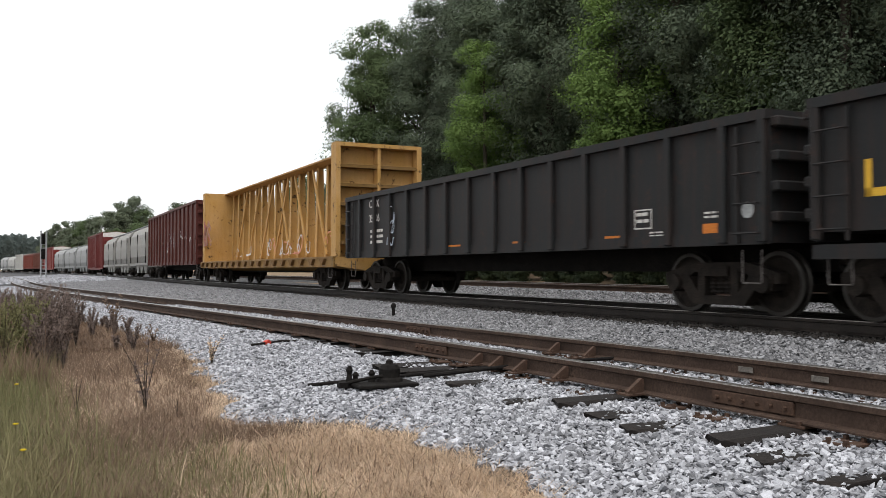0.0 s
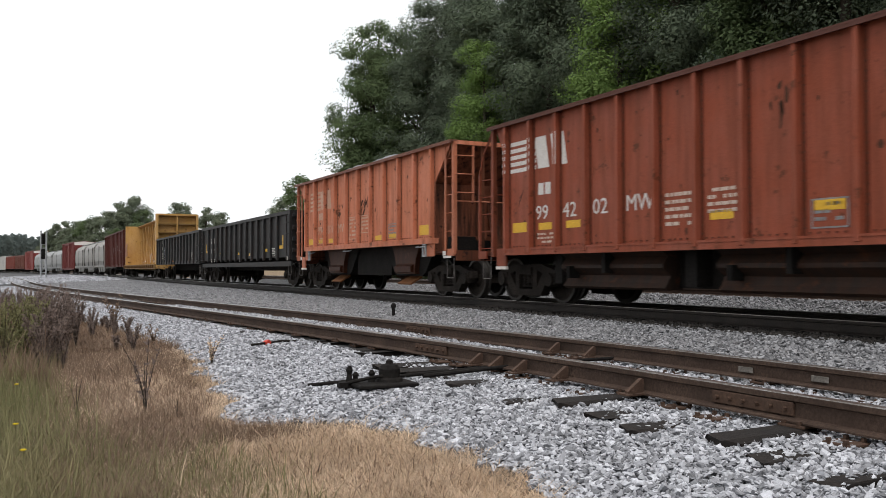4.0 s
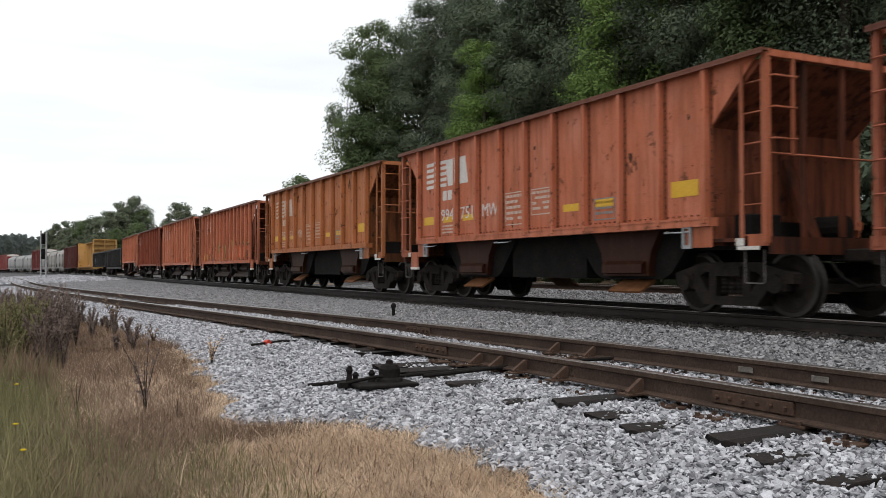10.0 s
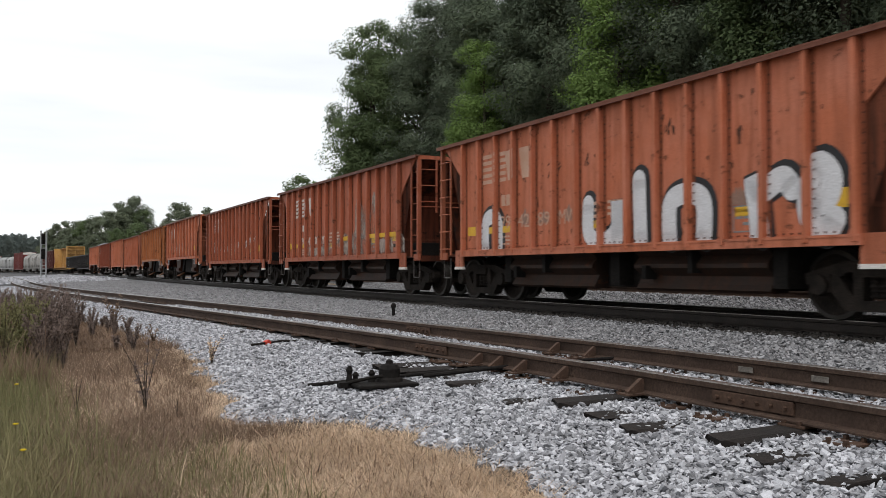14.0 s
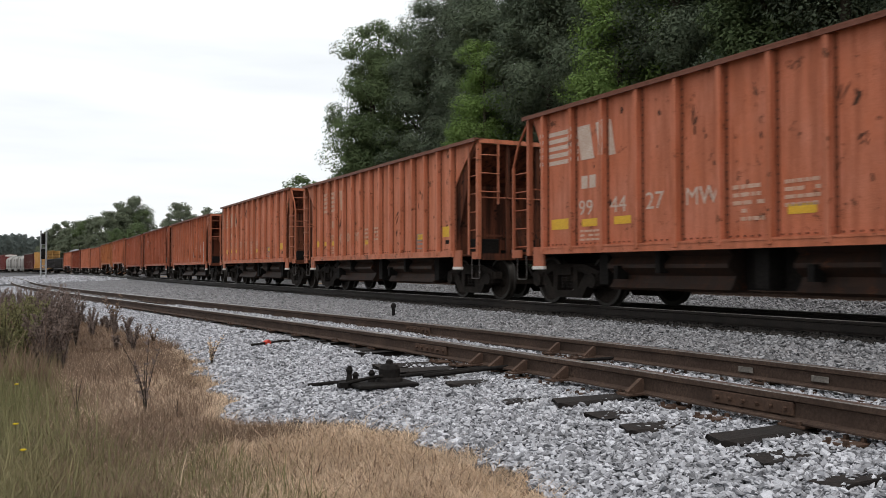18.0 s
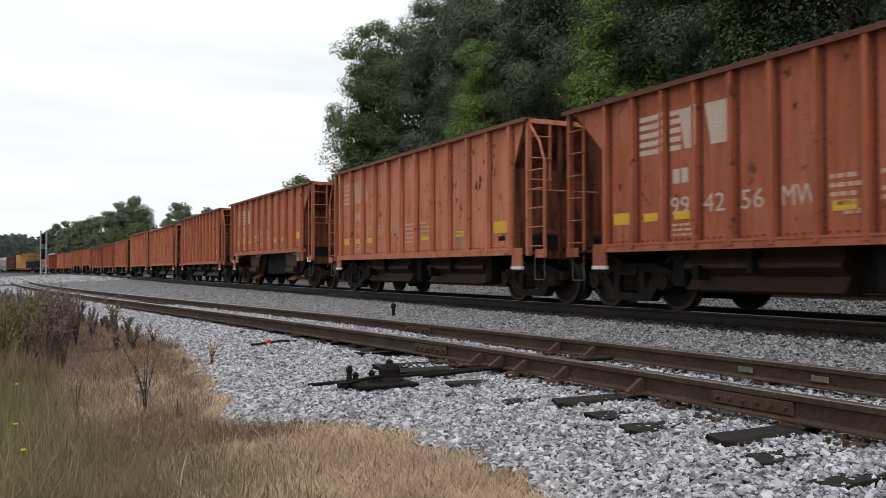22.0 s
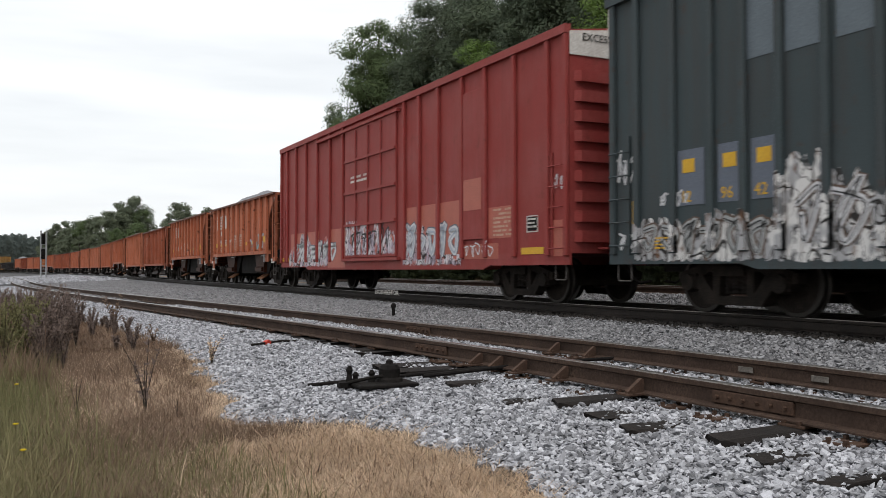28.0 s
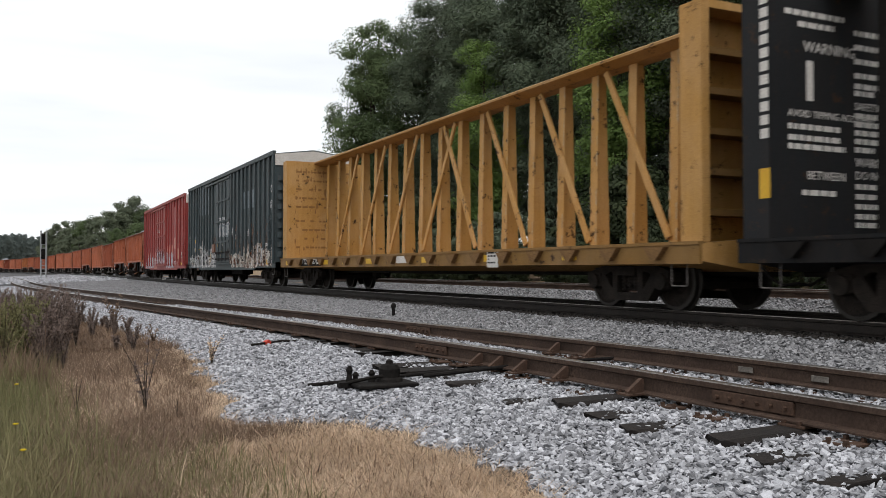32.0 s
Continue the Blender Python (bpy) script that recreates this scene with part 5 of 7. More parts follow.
def hopper(kind, nribs, colour, label, number, suffix="MW", top=3.58, mark="bright", load=0.0, patches=(), seed=0):
    """Open hopper car. kind a: two hanging bays and cut-in ends; b: low side doors between the trucks."""
    rnd = random.Random(seed)
    car = thing("hopper_car", label, "hopper car", "ballast hopper cars of the train")
    coat(*colour)
    half = 6.0 if kind == "a" else 6.2
    narrow = kind == "b" and nribs == 12
    th = half if kind == "a" else 5.62 if narrow else 6.15
    top = 3.46 if nribs == 15 else top
    low = 1.39 if kind == "a" else 1.06
    cut = half - (1.08 if kind == "a" else 1.2)
    for s in (-1, 1):
        put(("side_sheet", kind, nribs, top), M["paint"], lambda: prism(bmesh.new(), [(-th + 0.2, top - 0.04), (-cut, top - 0.92), (-cut, low), (cut, low), (cut, top - 0.92), (th - 0.2, top - 0.04)], -0.012, 0.012), car, at=(s * 1.49, 0, 0))
        put(("side_sill", kind), M["paint"], lambda: boxes((-0.09, 0.09, -cut - 0.05, cut + 0.05, low - 0.12, low), (-0.1, 0.1, -cut - 0.05, cut + 0.05, low - 0.02, low + 0.012)), car, at=(s * 1.5, 0, 0))
    ribs = [cut - 0.04 - k * (2 * cut - 0.08) / (nribs - 1) for k in range(nribs)]
    for s in (-1, 1):
        for y in ribs:
            put(("rib", kind, top), M["paint"], lambda: soft_box(-0.065, 0.065, -0.04, 0.04, low - 0.08, top - 0.06, 0.008), car, at=(s * 1.545, y, 0))
    # shade beside each rib, painted on as a strip at half the colour
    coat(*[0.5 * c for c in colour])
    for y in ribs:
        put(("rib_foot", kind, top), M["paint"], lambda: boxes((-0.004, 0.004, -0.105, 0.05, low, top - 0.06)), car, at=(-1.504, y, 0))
    dark = tuple(c * 0.4 for c in colour)
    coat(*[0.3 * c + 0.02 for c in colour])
    for s in (-1, 1):
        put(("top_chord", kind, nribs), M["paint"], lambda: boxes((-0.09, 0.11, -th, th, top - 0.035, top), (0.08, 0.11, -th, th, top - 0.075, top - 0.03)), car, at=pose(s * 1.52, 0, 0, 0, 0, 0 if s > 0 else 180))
    coat(*colour)
    for s in (-1, 1):
        put(("end_chord", kind, top), M["paint"], lambda: boxes((-1.5, 1.5, -0.05, 0.05, top - 0.1, top - 0.01)), car, at=(0, s * (th - 0.05), 0))
        # shade between cars is put into these end parts' colour, over real grime
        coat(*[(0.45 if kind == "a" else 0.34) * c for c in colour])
        put(("end_sheet", kind, nribs), M["grimy"], lambda: prism(bmesh.new(), [(-th + 0.12, top - 0.1), (-th + 0.3, top - 0.1), (-cut + 0.05, top - 0.95), (-cut + 0.05, 1.0), (-cut, 1.0), (-cut, top - 0.9)], -1.46, 1.46), car, "grimy sloping end sheet darkened for shade", at=pose(0, 0, 0, 0, 0, 0 if s > 0 else 180))
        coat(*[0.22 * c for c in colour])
        deck = low - 0.3 if kind == "a" else 1.0
        put(("end_platform", kind), M["grimy"], lambda: boxes((-1.46, 1.46, -half, -cut + 0.1, deck - 0.05, deck), (-1.46, 1.46, -half - 0.02, -half + 0.06, 0.86, deck)), car, "grimy end platform darkened for shade", at=pose(0, 0, 0, 0, 0, 0 if s > 0 else 180))
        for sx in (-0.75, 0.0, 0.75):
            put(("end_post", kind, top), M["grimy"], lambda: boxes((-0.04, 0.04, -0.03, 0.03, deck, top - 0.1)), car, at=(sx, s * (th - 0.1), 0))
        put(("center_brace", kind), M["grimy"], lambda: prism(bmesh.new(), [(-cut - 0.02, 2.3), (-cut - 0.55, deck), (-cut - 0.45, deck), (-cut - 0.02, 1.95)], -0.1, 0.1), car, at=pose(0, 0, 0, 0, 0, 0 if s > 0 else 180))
        coat(*[0.8 * c for c in colour])
        for sx in (-1, 1):
            put(("corner_post", top, deck), M["paint"], lambda: boxes((-0.045, 0.045, -0.045, 0.045, deck - 0.08, top - 0.03)), car, at=(sx * 1.49, s * (th - 0.06), 0))
            if narrow:
                lad, across, levels = put(("ladder", "bent", top), M["paint"], lambda: bent_ladder_bm(top - 1.05, half - th), car, at=pose(sx * 1.5, s * (half - 0.05), 1.0, 0, 0, 180 if s > 0 else 0)), half - th - 0.05, [0.1 + k * 0.36 for k in range(5)]
            else:
                lad, across, levels = put(("ladder", top), M["paint"], lambda: ladder_bm(top - 1.1, 0, 0.42, 0.055, False), car, at=pose(sx * 1.5, s * (th - 0.48), 0.98, 0, 0, 0 if s > 0 else 180)), 0.42, [0.14 + k * (top - 1.5) / 5 for k in range(6)]
            for z in levels:
                put(("rung", round(across, 2)), M["paint"], lambda: tube(bmesh.new(), [(0.0, -0.02, 0), (-0.07, 0.0, 0), (-0.07, across, 0), (0.0, across + 0.02, 0)], 0.014, 5), lad, at=(0, 0, z))
            put(("step", 1), M["dull"], stirrup_bm, car, "scuffed steel stirrup step", (sx * 1.46, s * (half - 0.3), 0.42))
            put(("ladder_foot", 1), M["paint"], lambda: boxes((-0.02, 0.02, -0.28, 0.06, 0.0, 0.16)), car, "orange plate under the ladder", pose(sx * 1.5, s * (half - 0.08), deck - 0.12, 0, 0, 0 if s > 0 else 180))
            if kind == "b" or s > 0:
                jack = put(("jacking_plate", 1), M["paint"], lambda: boxes((-0.02, 0.02, 0.0, 0.36, 0.72, 1.08)), car, "orange plate hanging from the sill end", pose(sx * 1.52, s * (cut + (0.08 if kind == "a" else 0.0)), 0, 0, 0, 0 if s > 0 else 180))
                put(("white_foot", 1), M["white"], lambda: boxes((-0.035, 0.03, -0.01, 0.37, 0.66, 0.72)), jack, "white painted foot of the plate")
            if kind == "a":
                put(("bolster_plate", 1), M["paint"], lambda: boxes((-0.015, 0.015, -0.5, 0.05, low - 0.42, low - 0.12), (-0.02, 0.02, -0.26, -0.19, low - 0.4, low - 0.14)), car, "orange bolster plate below the sill", pose(sx * 1.52, s * cut, 0, 0, 0, 0 if s > 0 else 180))
                put(("corner_patch", 1), M["white"], lambda: boxes((-0.004, 0.004, -0.07, 0.07, 0.0, 0.1)), car, "dirty white painted patch at the corner", (sx * 1.525, s * (half - 0.5), deck - 0.11))
        put(("end_ladder", top, kind), M["paint"], lambda: ladder_bm(top - 1.1, 6, 0.42, 0.05, False, top - 2.4), car, at=pose(-1.03 if s < 0 else 1.03, s * (th - 0.02), 1.0, 0, 0, 90 if s < 0 else -90))
        put(("end_rail", 1), M["paint"], lambda: tube(bmesh.new(), [(-1.45, 0, 2.2), (1.45, 0, 2.2)], 0.016, 5), car, at=(0, s * (th - 0.05), 0))
        put(("valve_box", 1), M["black"], lambda: soft_box(-0.3, 0.3, -0.16, 0.16, 0.0, 0.34, 0.02), car, "black valve box on the platform", (s * 0.95, s * (cut + 0.35), deck))
    coat(*dark)
    put(("center_sill", kind), M["black"], lambda: boxes((-0.32, 0.32, -half, half, 0.78, 1.1)), car)
    put(("inner_floor", kind), M["paint"], lambda: boxes((-1.46, 1.46, -cut, cut, 1.4, 1.46)), car)
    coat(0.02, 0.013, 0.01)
    if kind == "a":
        put(("air_tank", 1), M["black"], lambda: boxes((-1.05, 1.05, -1.3, 1.3, 0.5, 1.36)), car, "black tanks and brake gear under the car")
        for yb in (4.35, -4.35):
            put(("brake_gear", 1), M["black"], lambda: boxes((-0.9, 0.9, -0.62, 0.62, 0.95, 1.36)), car, at=(0, yb, 0))
        for yb in (2.65, -2.65):
            put(("inner_slope", 1), M["black"], lambda: prism(bmesh.new(), [(-1.7, 1.37), (1.7, 1.37), (1.0, 0.6), (0.8, 0.5), (-0.8, 0.5), (-1.0, 0.6)], -1.12, 1.12), car, at=(0, yb, 0))
        for yb in (2.65, -2.65):
            # bay and chute colours are cut down for the shade under the car
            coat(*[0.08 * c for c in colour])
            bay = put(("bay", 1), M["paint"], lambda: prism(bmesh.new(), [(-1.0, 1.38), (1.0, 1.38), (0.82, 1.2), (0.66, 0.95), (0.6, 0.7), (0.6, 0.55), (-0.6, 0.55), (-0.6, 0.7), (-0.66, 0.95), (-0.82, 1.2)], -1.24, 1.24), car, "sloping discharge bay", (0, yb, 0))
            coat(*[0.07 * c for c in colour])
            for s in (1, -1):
                put(("chute", 1), M["paint"], lambda: prism(bmesh.new(), [(-0.95, 0.98), (-1.33, 0.74), (-1.33, 0.6), (-0.95, 0.52)], -0.52, 0.52, "y"), bay, "rusty discharge chute darkened for shade", pose(0, 0, 0, 0, 0, 0 if s > 0 else 180))
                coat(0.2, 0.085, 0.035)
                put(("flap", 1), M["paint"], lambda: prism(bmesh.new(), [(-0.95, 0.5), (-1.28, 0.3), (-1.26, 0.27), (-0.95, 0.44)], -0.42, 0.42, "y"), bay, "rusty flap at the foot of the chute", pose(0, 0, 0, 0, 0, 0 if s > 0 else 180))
            coat(0.02, 0.013, 0.01)
        for yb in (cut - 0.42, -cut + 0.42):
            put(("tow_loop", 1), M["grey"], tow_loop_bm, car, "pale slotted towing loop", (-1.56, yb, low - 0.43))
        for yb in (4.3, 0.9, -4.3):
            put(("side_grab", 1), M["grey"], grab_bm, car, "bare steel grab iron", (-1.5, yb, low - 0.16))
    else:
        put(("hopper_body", 1), M["black"], lambda: prism(bmesh.new(), [(-3.9, 1.05), (3.9, 1.05), (3.4, 0.36), (-3.4, 0.36)], -0.95, 0.95), car)
        for yb in (1.98, -1.98):
            for s in (1, -1):
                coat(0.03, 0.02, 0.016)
                door = put(("side_door", 1), M["paint"], lambda: prism(bmesh.new(), [(-1.36, 1.0), (-1.2, 0.86), (-1.3, 0.74), (-1.3, 0.68), (-1.14, 0.56), (-1.2, 0.44), (-1.26, 0.36), (-1.2, 0.32), (-0.9, 0.34), (-0.9, 1.0)], -1.4, 1.4, "y"), car, "low dark brown side door between the trucks", pose(0, yb, 0, 0, 0, 0 if s > 0 else 180))
                put(("hinge", 1), M["black"], lambda: boxes((-1.4, -1.18, -0.05, 0.05, 0.6, 0.95)), door)
                put(("hinge", 2), M["black"], lambda: boxes((-1.4, -1.18, 1.0, 1.1, 0.5, 0.72)), door)
        for yb in (-3.55, 0.0, 3.55):
            put(("door_hanger", 1), M["black"], lambda: boxes((-1.25, 1.25, -0.12, 0.12, 0.4, 1.05)), car, at=(0, yb, 0))
    coat(*colour)
    running_gear(car, half, 4.85 if kind == "a" else 4.95)
    put(("brake_cylinder", 1), M["black"], lambda: lathe(bmesh.new(), [(-0.3, 0.17), (0.2, 0.17), (0.3, 0.06)], 12, "y"), car, at=(0.3, -cut - 0.5, deck + 0.17))
    put(("brake_wheel", 1), M["black"], lambda: lathe(bmesh.new(), [(-0.02, 0.26), (0.02, 0.26), (0.02, 0.22), (-0.02, 0.22)], 16, "y"), car, "black brake wheel", (0.75, -th - 0.01, 2.1))
    # markings
    mat = {"bright": M["white"], "faded": faded, "worn": worn}[mark]
    p = ribs[0] - ribs[1]
    cell = [(ribs[k], ribs[k + 1]) for k in range(nribs - 1)]
    emblem(car, {11: ribs[0] - 0.35 * p, 12: ribs[0] + 0.02, 13: ribs[0] - 0.5 * p, 15: ribs[1]}[nribs], top - 1.02, 2.1, 0.6, ribs, mat)
    at = 2 if nribs > 12 else 1
    zt = top - (1.32 if kind == "a" else 1.5)
    for a in (0.24, 0.5):
        decal(car, "mark_bar", cell[at][0] - (a + 0.2) * p, cell[at][0] - a * p, zt - 0.02, zt + 0.2, mat, label="painted reporting mark")
    digits = number
    groups = [digits[k:k + 2] for k in range(0, len(digits), 2)] if kind == "b" else [digits[:3], digits[3:]]
    for k, g in enumerate(groups):
        a = cell[at + k]
        letter(car, g, 0.27, a[0] - 0.14 * p, zt - 0.48, material=mat, wide=1.15)
    a = cell[at + len(groups)]
    letter(car, suffix, 0.27, a[0] - 0.14 * p, zt - 0.48, material=mat, wide=0.82 if nribs > 12 else 1.0)
    sunk = 0.24 if seed == 1 else 0.0
    for k, (i, zz, w, h) in enumerate(patches or ((0, 0.32, 0.6, 0.19), (1, 0.34, 0.48, 0.13), (2, 0.34, 0.48, 0.13), (6, 0.3, 0.5, 0.13), (nribs - 4, 0.32, 0.5, 0.13), (nribs - 2, 0.34, 0.6, 0.24))):
        a = cell[i]
        decal(car, "reflector", a[1] + (1 - w) / 2 * p, a[0] - (1 - w) / 2 * p, low + zz - sunk, low + zz - sunk + h, M["yellow"], label="yellow reflective patch")
    for i, rows, z0, z1 in ((at + 1 + len(groups), 5, 0.2, 0.75), (at + 2 + len(groups), 4, 0.35, 0.75), (at, 3, 0.06, 0.28)):
        a = cell[min(i, nribs - 2)]
        stencil(car, a[1] + 0.18 * p, a[0] - 0.2 * p, low + z0, low + z1, rows, faded if mark == "bright" else worn, frame_it=kind == "a" and z1 > 0.5, seed=seed + i)
    a = cell[nribs - 4]
    stencil(car, a[1] + 0.25 * p, a[0] - 0.25 * p, low + 0.15, low + 0.42, 3, patchgrey, frame_it=True, seed=seed)
    if kind == "b":
        decal(car, "tag_box", cell[-1][1] + 0.3 * p, cell[-1][1] + 0.6 * p, low + 0.18, low + 0.27, M["black"], label="small dark identification tag")
    if kind == "a":
        decal(car, "step_plate", -half + 0.15, -half + 0.55, low - 0.47, low - 0.42, M["white"], x=-1.53, label="white painted strip over the step")
    # torn and rust-stained places
    bm = bmesh.new()
    heavy = mark == "worn" or seed in (12, 16, 5)
    for _ in range(46 if heavy else 26):
        cy, cz, r = rnd.uniform(-cut + 0.3, cut - 0.3), low + 0.15 + (top - low - 0.4) * rnd.random() ** 1.3, rnd.uniform(0.012, 0.045)
        k = rnd.randint(5, 8)
        bm.faces.new([bm.verts.new((0, cy + math.cos(6.28 * i / k) * r * rnd.uniform(0.5, 1.2), cz + math.sin(6.28 * i / k) * r * rnd.uniform(0.8, 2.0))) for i in range(k)])
    for _ in range(7 if heavy else 2):
        scar(bm, rnd, rnd.uniform(-cut + 0.5, cut - 0.5), rnd.uniform(low + 0.8, top - 0.4), rnd.uniform(0.12, 0.36), rnd.choice((-0.9, -1.3, 1.4, 1.6)))
    tagged(part("rust_staining", bm, GASH, car, "dark rust scars and spots on the paint", (-1.5045, 0, 0)), kind="stuff")
    tagged(put(("bolts", kind, nribs, top), BOLT, lambda: bolts_bm(ribs, low, top, cut), car, "rows of rusty bolt heads", (-1.508, 0, 0)), kind="stuff")
    if load:
        part("ballast_load", stones_load(2 * cut, load, seed), None, car, "heap of grey ballast showing above the side")
    return car, half


def boxcar(length, colour, label, ribs_a, door, ribs_b, band, top=5.06):
    """High boxcar with outside posts, a plug door and pressed ends."""
    car = thing("boxcar", label, "boxcar", "boxcars of the train")
    coat(*colour)
    h = length / 2
    put(("body", length, colour), M["clean"], lambda: prism(bmesh.new(), [(-1.5, 0.95), (1.5, 0.95), (1.5, top - 0.1), (0, top + 0.1), (-1.5, top - 0.1)], -h, h, "y"), car, "painted steel body")
    for s in (-1, 1):
        part("side_sill", prism(bmesh.new(), [(-h, 0.98), (-h, 0.74), (-h + 2.9, 0.74), (-h + 3.2, 0.66), (h - 3.2, 0.66), (h - 2.9, 0.74), (h, 0.74), (h, 0.98)], -0.02, 0.02), M["clean"], car, at=(s * 1.484, 0, 0))
        put(("eave", length), M["clean"], lambda: boxes((-0.06, 0.06, -h, h, top - 0.16, top)), car, at=(s * 1.53, 0, 0))
        for y in (*ribs_a, *ribs_b):
            put(("post", top), M["clean"], lambda: soft_box(-0.04, 0.04, -0.06, 0.06, 0.9, top - 0.16, 0.015), car, at=(s * 1.54, y, 0))
        d0, d1 = door
        dr = part("door", soft_box(-0.03, 0.03, d0, d1, 1.0, top - 0.3, 0.01), M["clean"], car, "sliding plug door", at=(s * 1.53, 0, 0))
        for k in range(1, 4):
            box_z = 1.0 + (top - 1.3) * k / 4
            part("door_rail", boxes((-0.025, 0.025, d0, d1, box_z - 0.04, box_z + 0.04)), M["clean"], dr, at=(s * 0.05, 0, 0))
        for k in range(1, 4):
            yy = d0 + (d1 - d0) * k / 4
            part("lock_rod", tube(bmesh.new(), [(0, yy, 1.05), (0, yy, top - 0.4)], 0.025, 6), M["clean"], dr, at=(s * 0.06, 0, 0))
        part("door_track", boxes((-0.06, 0.06, d0 - 0.2, d1 + 2.6, top - 0.34, top - 0.26)), M["clean"], car, at=(s * 1.56, 0, 0))
        part("door_track", boxes((-0.05, 0.05, d0 - 0.2, d1 + 0.2, 0.9, 0.98)), M["clean"], car, at=(s * 1.56, 0, 0))
    for s in (-1, 1):
        for k in range(9):
            z = 1.15 + k * 0.36
            put(("end_corrugation", 1), M["clean"], lambda: prism(bmesh.new(), [(-1.4, 0), (-1.3, 0.09), (1.3, 0.09), (1.4, 0)], 0, 0.2, "z"), car, at=pose(0, s * h, z, 0, 0, 0 if s > 0 else 180))
        if band:
            put(("end_band", 1), M["white"], lambda: prism(bmesh.new(), [(-1.5, 0), (1.5, 0), (1.5, 0.42), (0, 0.6), (-1.5, 0.42)], -0.012, 0.012, "y"), car, "white painted band across the top of the end", (0, s * (h + 0.014), top - 0.55))
        for sx in (-1, 1):
            put(("ladder", "box"), M["clean"], lambda: ladder_bm(1.9, 5), car, at=pose(sx * 1.53, s * (h - 0.12) - (0.42 if s > 0 else 0), 0.9, 0, 0, 0) if sx < 0 else pose(sx * 1.53, s * (h - 0.12) + (0 if s > 0 else 0.42), 0.9, 0, 0, 180))
            put(("step", 1), M["dull"], stirrup_bm, car, "scuffed steel stirrup step", (sx * 1.46, s * (h - 0.35), 0.42))
        put(("end_walk", 1), M["clean"], lambda: boxes((-0.9, 0.9, -0.02, 0.3, 1.02, 1.06)), car, at=pose(0, s * h, 0, 0, 0, 0 if s > 0 else 180))
    put(("underframe", length), M["black"], lambda: boxes((-0.35, 0.35, -h, h, 0.62, 0.95), (-1.3, 1.3, -h + 3, -h + 3.2, 0.7, 0.95), (-1.3, 1.3, h - 3.2, h - 3, 0.7, 0.95), (-0.9, -0.4, -1.2, 1.0, 0.45, 0.9)), car)
    running_gear(car, h + 0.05, h - 2.35)
    return car, h


def gondola(length, colour, label, nribs, top=2.75, low=1.06, posts=None, centers=None):
    car = thing("gondola_car", label, "gondola car", "gondola cars of the train")
    coat(*colour)
    h = length / 2
    for s in (-1, 1):
        put(("side_sheet", "g", length), M["clean"], lambda: boxes((-0.012, 0.012, -h, h, low, top - 0.05)), car, at=(s * 1.49, 0, 0))
        put(("top_chord", "g", length), M["clean"], lambda: boxes((-0.09, 0.08, -h - 0.02, h + 0.02, top - 0.13, top)), car, at=(s * 1.5, 0, 0))
        part("side_sill", prism(bmesh.new(), [(-h, low + 0.06), (-h, low - 0.12), (h, low - 0.12), (h, low + 0.06)], -0.03, 0.03), M["clean"], car, at=(s * 1.5, 0, 0))
        for y in posts or [h - 0.1 - k * (length - 0.2) / (nribs - 1) for k in range(nribs)]:
            put(("rib", "g", top), M["clean"], lambda: soft_box(-0.05, 0.05, -0.07, 0.07, low - 0.1, top - 0.1, 0.02), car, at=(s * 1.54, y, 0))
        put(("end_sheet", "g", top), M["clean"], lambda: boxes((-1.5, 1.5, -0.02, 0.02, low - 0.1, top)), car, at=(0, s * h, 0))
        for z in ((1.35, 1.75, 2.15, 2.6) if top < 3 else (1.35, 1.95, 2.55, 3.15, 3.75, 4.2)):
            put(("end_rib", 1), M["clean"], lambda: soft_box(-1.5, 1.5, -0.07, 0.07, -0.07, 0.07, 0.02), car, at=(0, s * (h + 0.08), z))
        for sx in (-1, 1):
            put(("ladder", "g"), M["clean"], lambda: ladder_bm(1.6, 4), car, at=pose(sx * 1.56, s * (h - 0.1) - (0.44 if s > 0 else 0), 1.0, 0, 0, 0) if sx < 0 else pose(sx * 1.56, s * (h - 0.1) + (0 if s > 0 else 0.44), 1.0, 0, 0, 180))
            put(("step", 1), M["dull"], stirrup_bm, car, "scuffed steel stirrup step", (sx * 1.46, s * (h - 0.35), 0.42))
    put(("floor", "g", length), M["black"], lambda: boxes((-1.48, 1.48, -h, h, low, low + 0.05), (-0.35, 0.35, -h, h, 0.62, low)), car)
    running_gear(car, h + 0.1, centers or h - 2.2)
    return car, h


winch_rust = surface("rusty_yellow_winch", (0.16, 0.085, 0.035), (0.26, 0.14, 0.05), 6, 0.85, 0, 40, 0.3)
pale_edge = surface("chipped_pale_paint", (0.4, 0.27, 0.12), (0.55, 0.44, 0.28), 6, 0.7, 0, 30, 0.2, dark=(0.2, 0.12, 0.06))


def worn_edge_bm(seed, hi):
    """Ragged chips of bare paint down both edges of a flange."""
    rnd, bm = random.Random(seed + 400), bmesh.new()
    for s in (-1, 1):
        z = 1.15
        while z < hi - 0.3:
            ln = rnd.uniform(0.05, 0.4)
            t = (z + ln / 2 - 1.1) / (hi - 1.2)
            if rnd.random() < 0.6:
                x, w = -0.2 + 0.07 * t, rnd.uniform(0.015, 0.05)
                bm.faces.new([bm.verts.new((x - 0.006 - 0.012 * (1 - t), s * (0.108 - u * w), z + v * ln)) for u, v in ((0, 0), (1, 0.15), (0.7, 0.6), (0.9, 0.9), (0, 1))])
            z += ln + rnd.uniform(0.0, 0.15)
    return bm


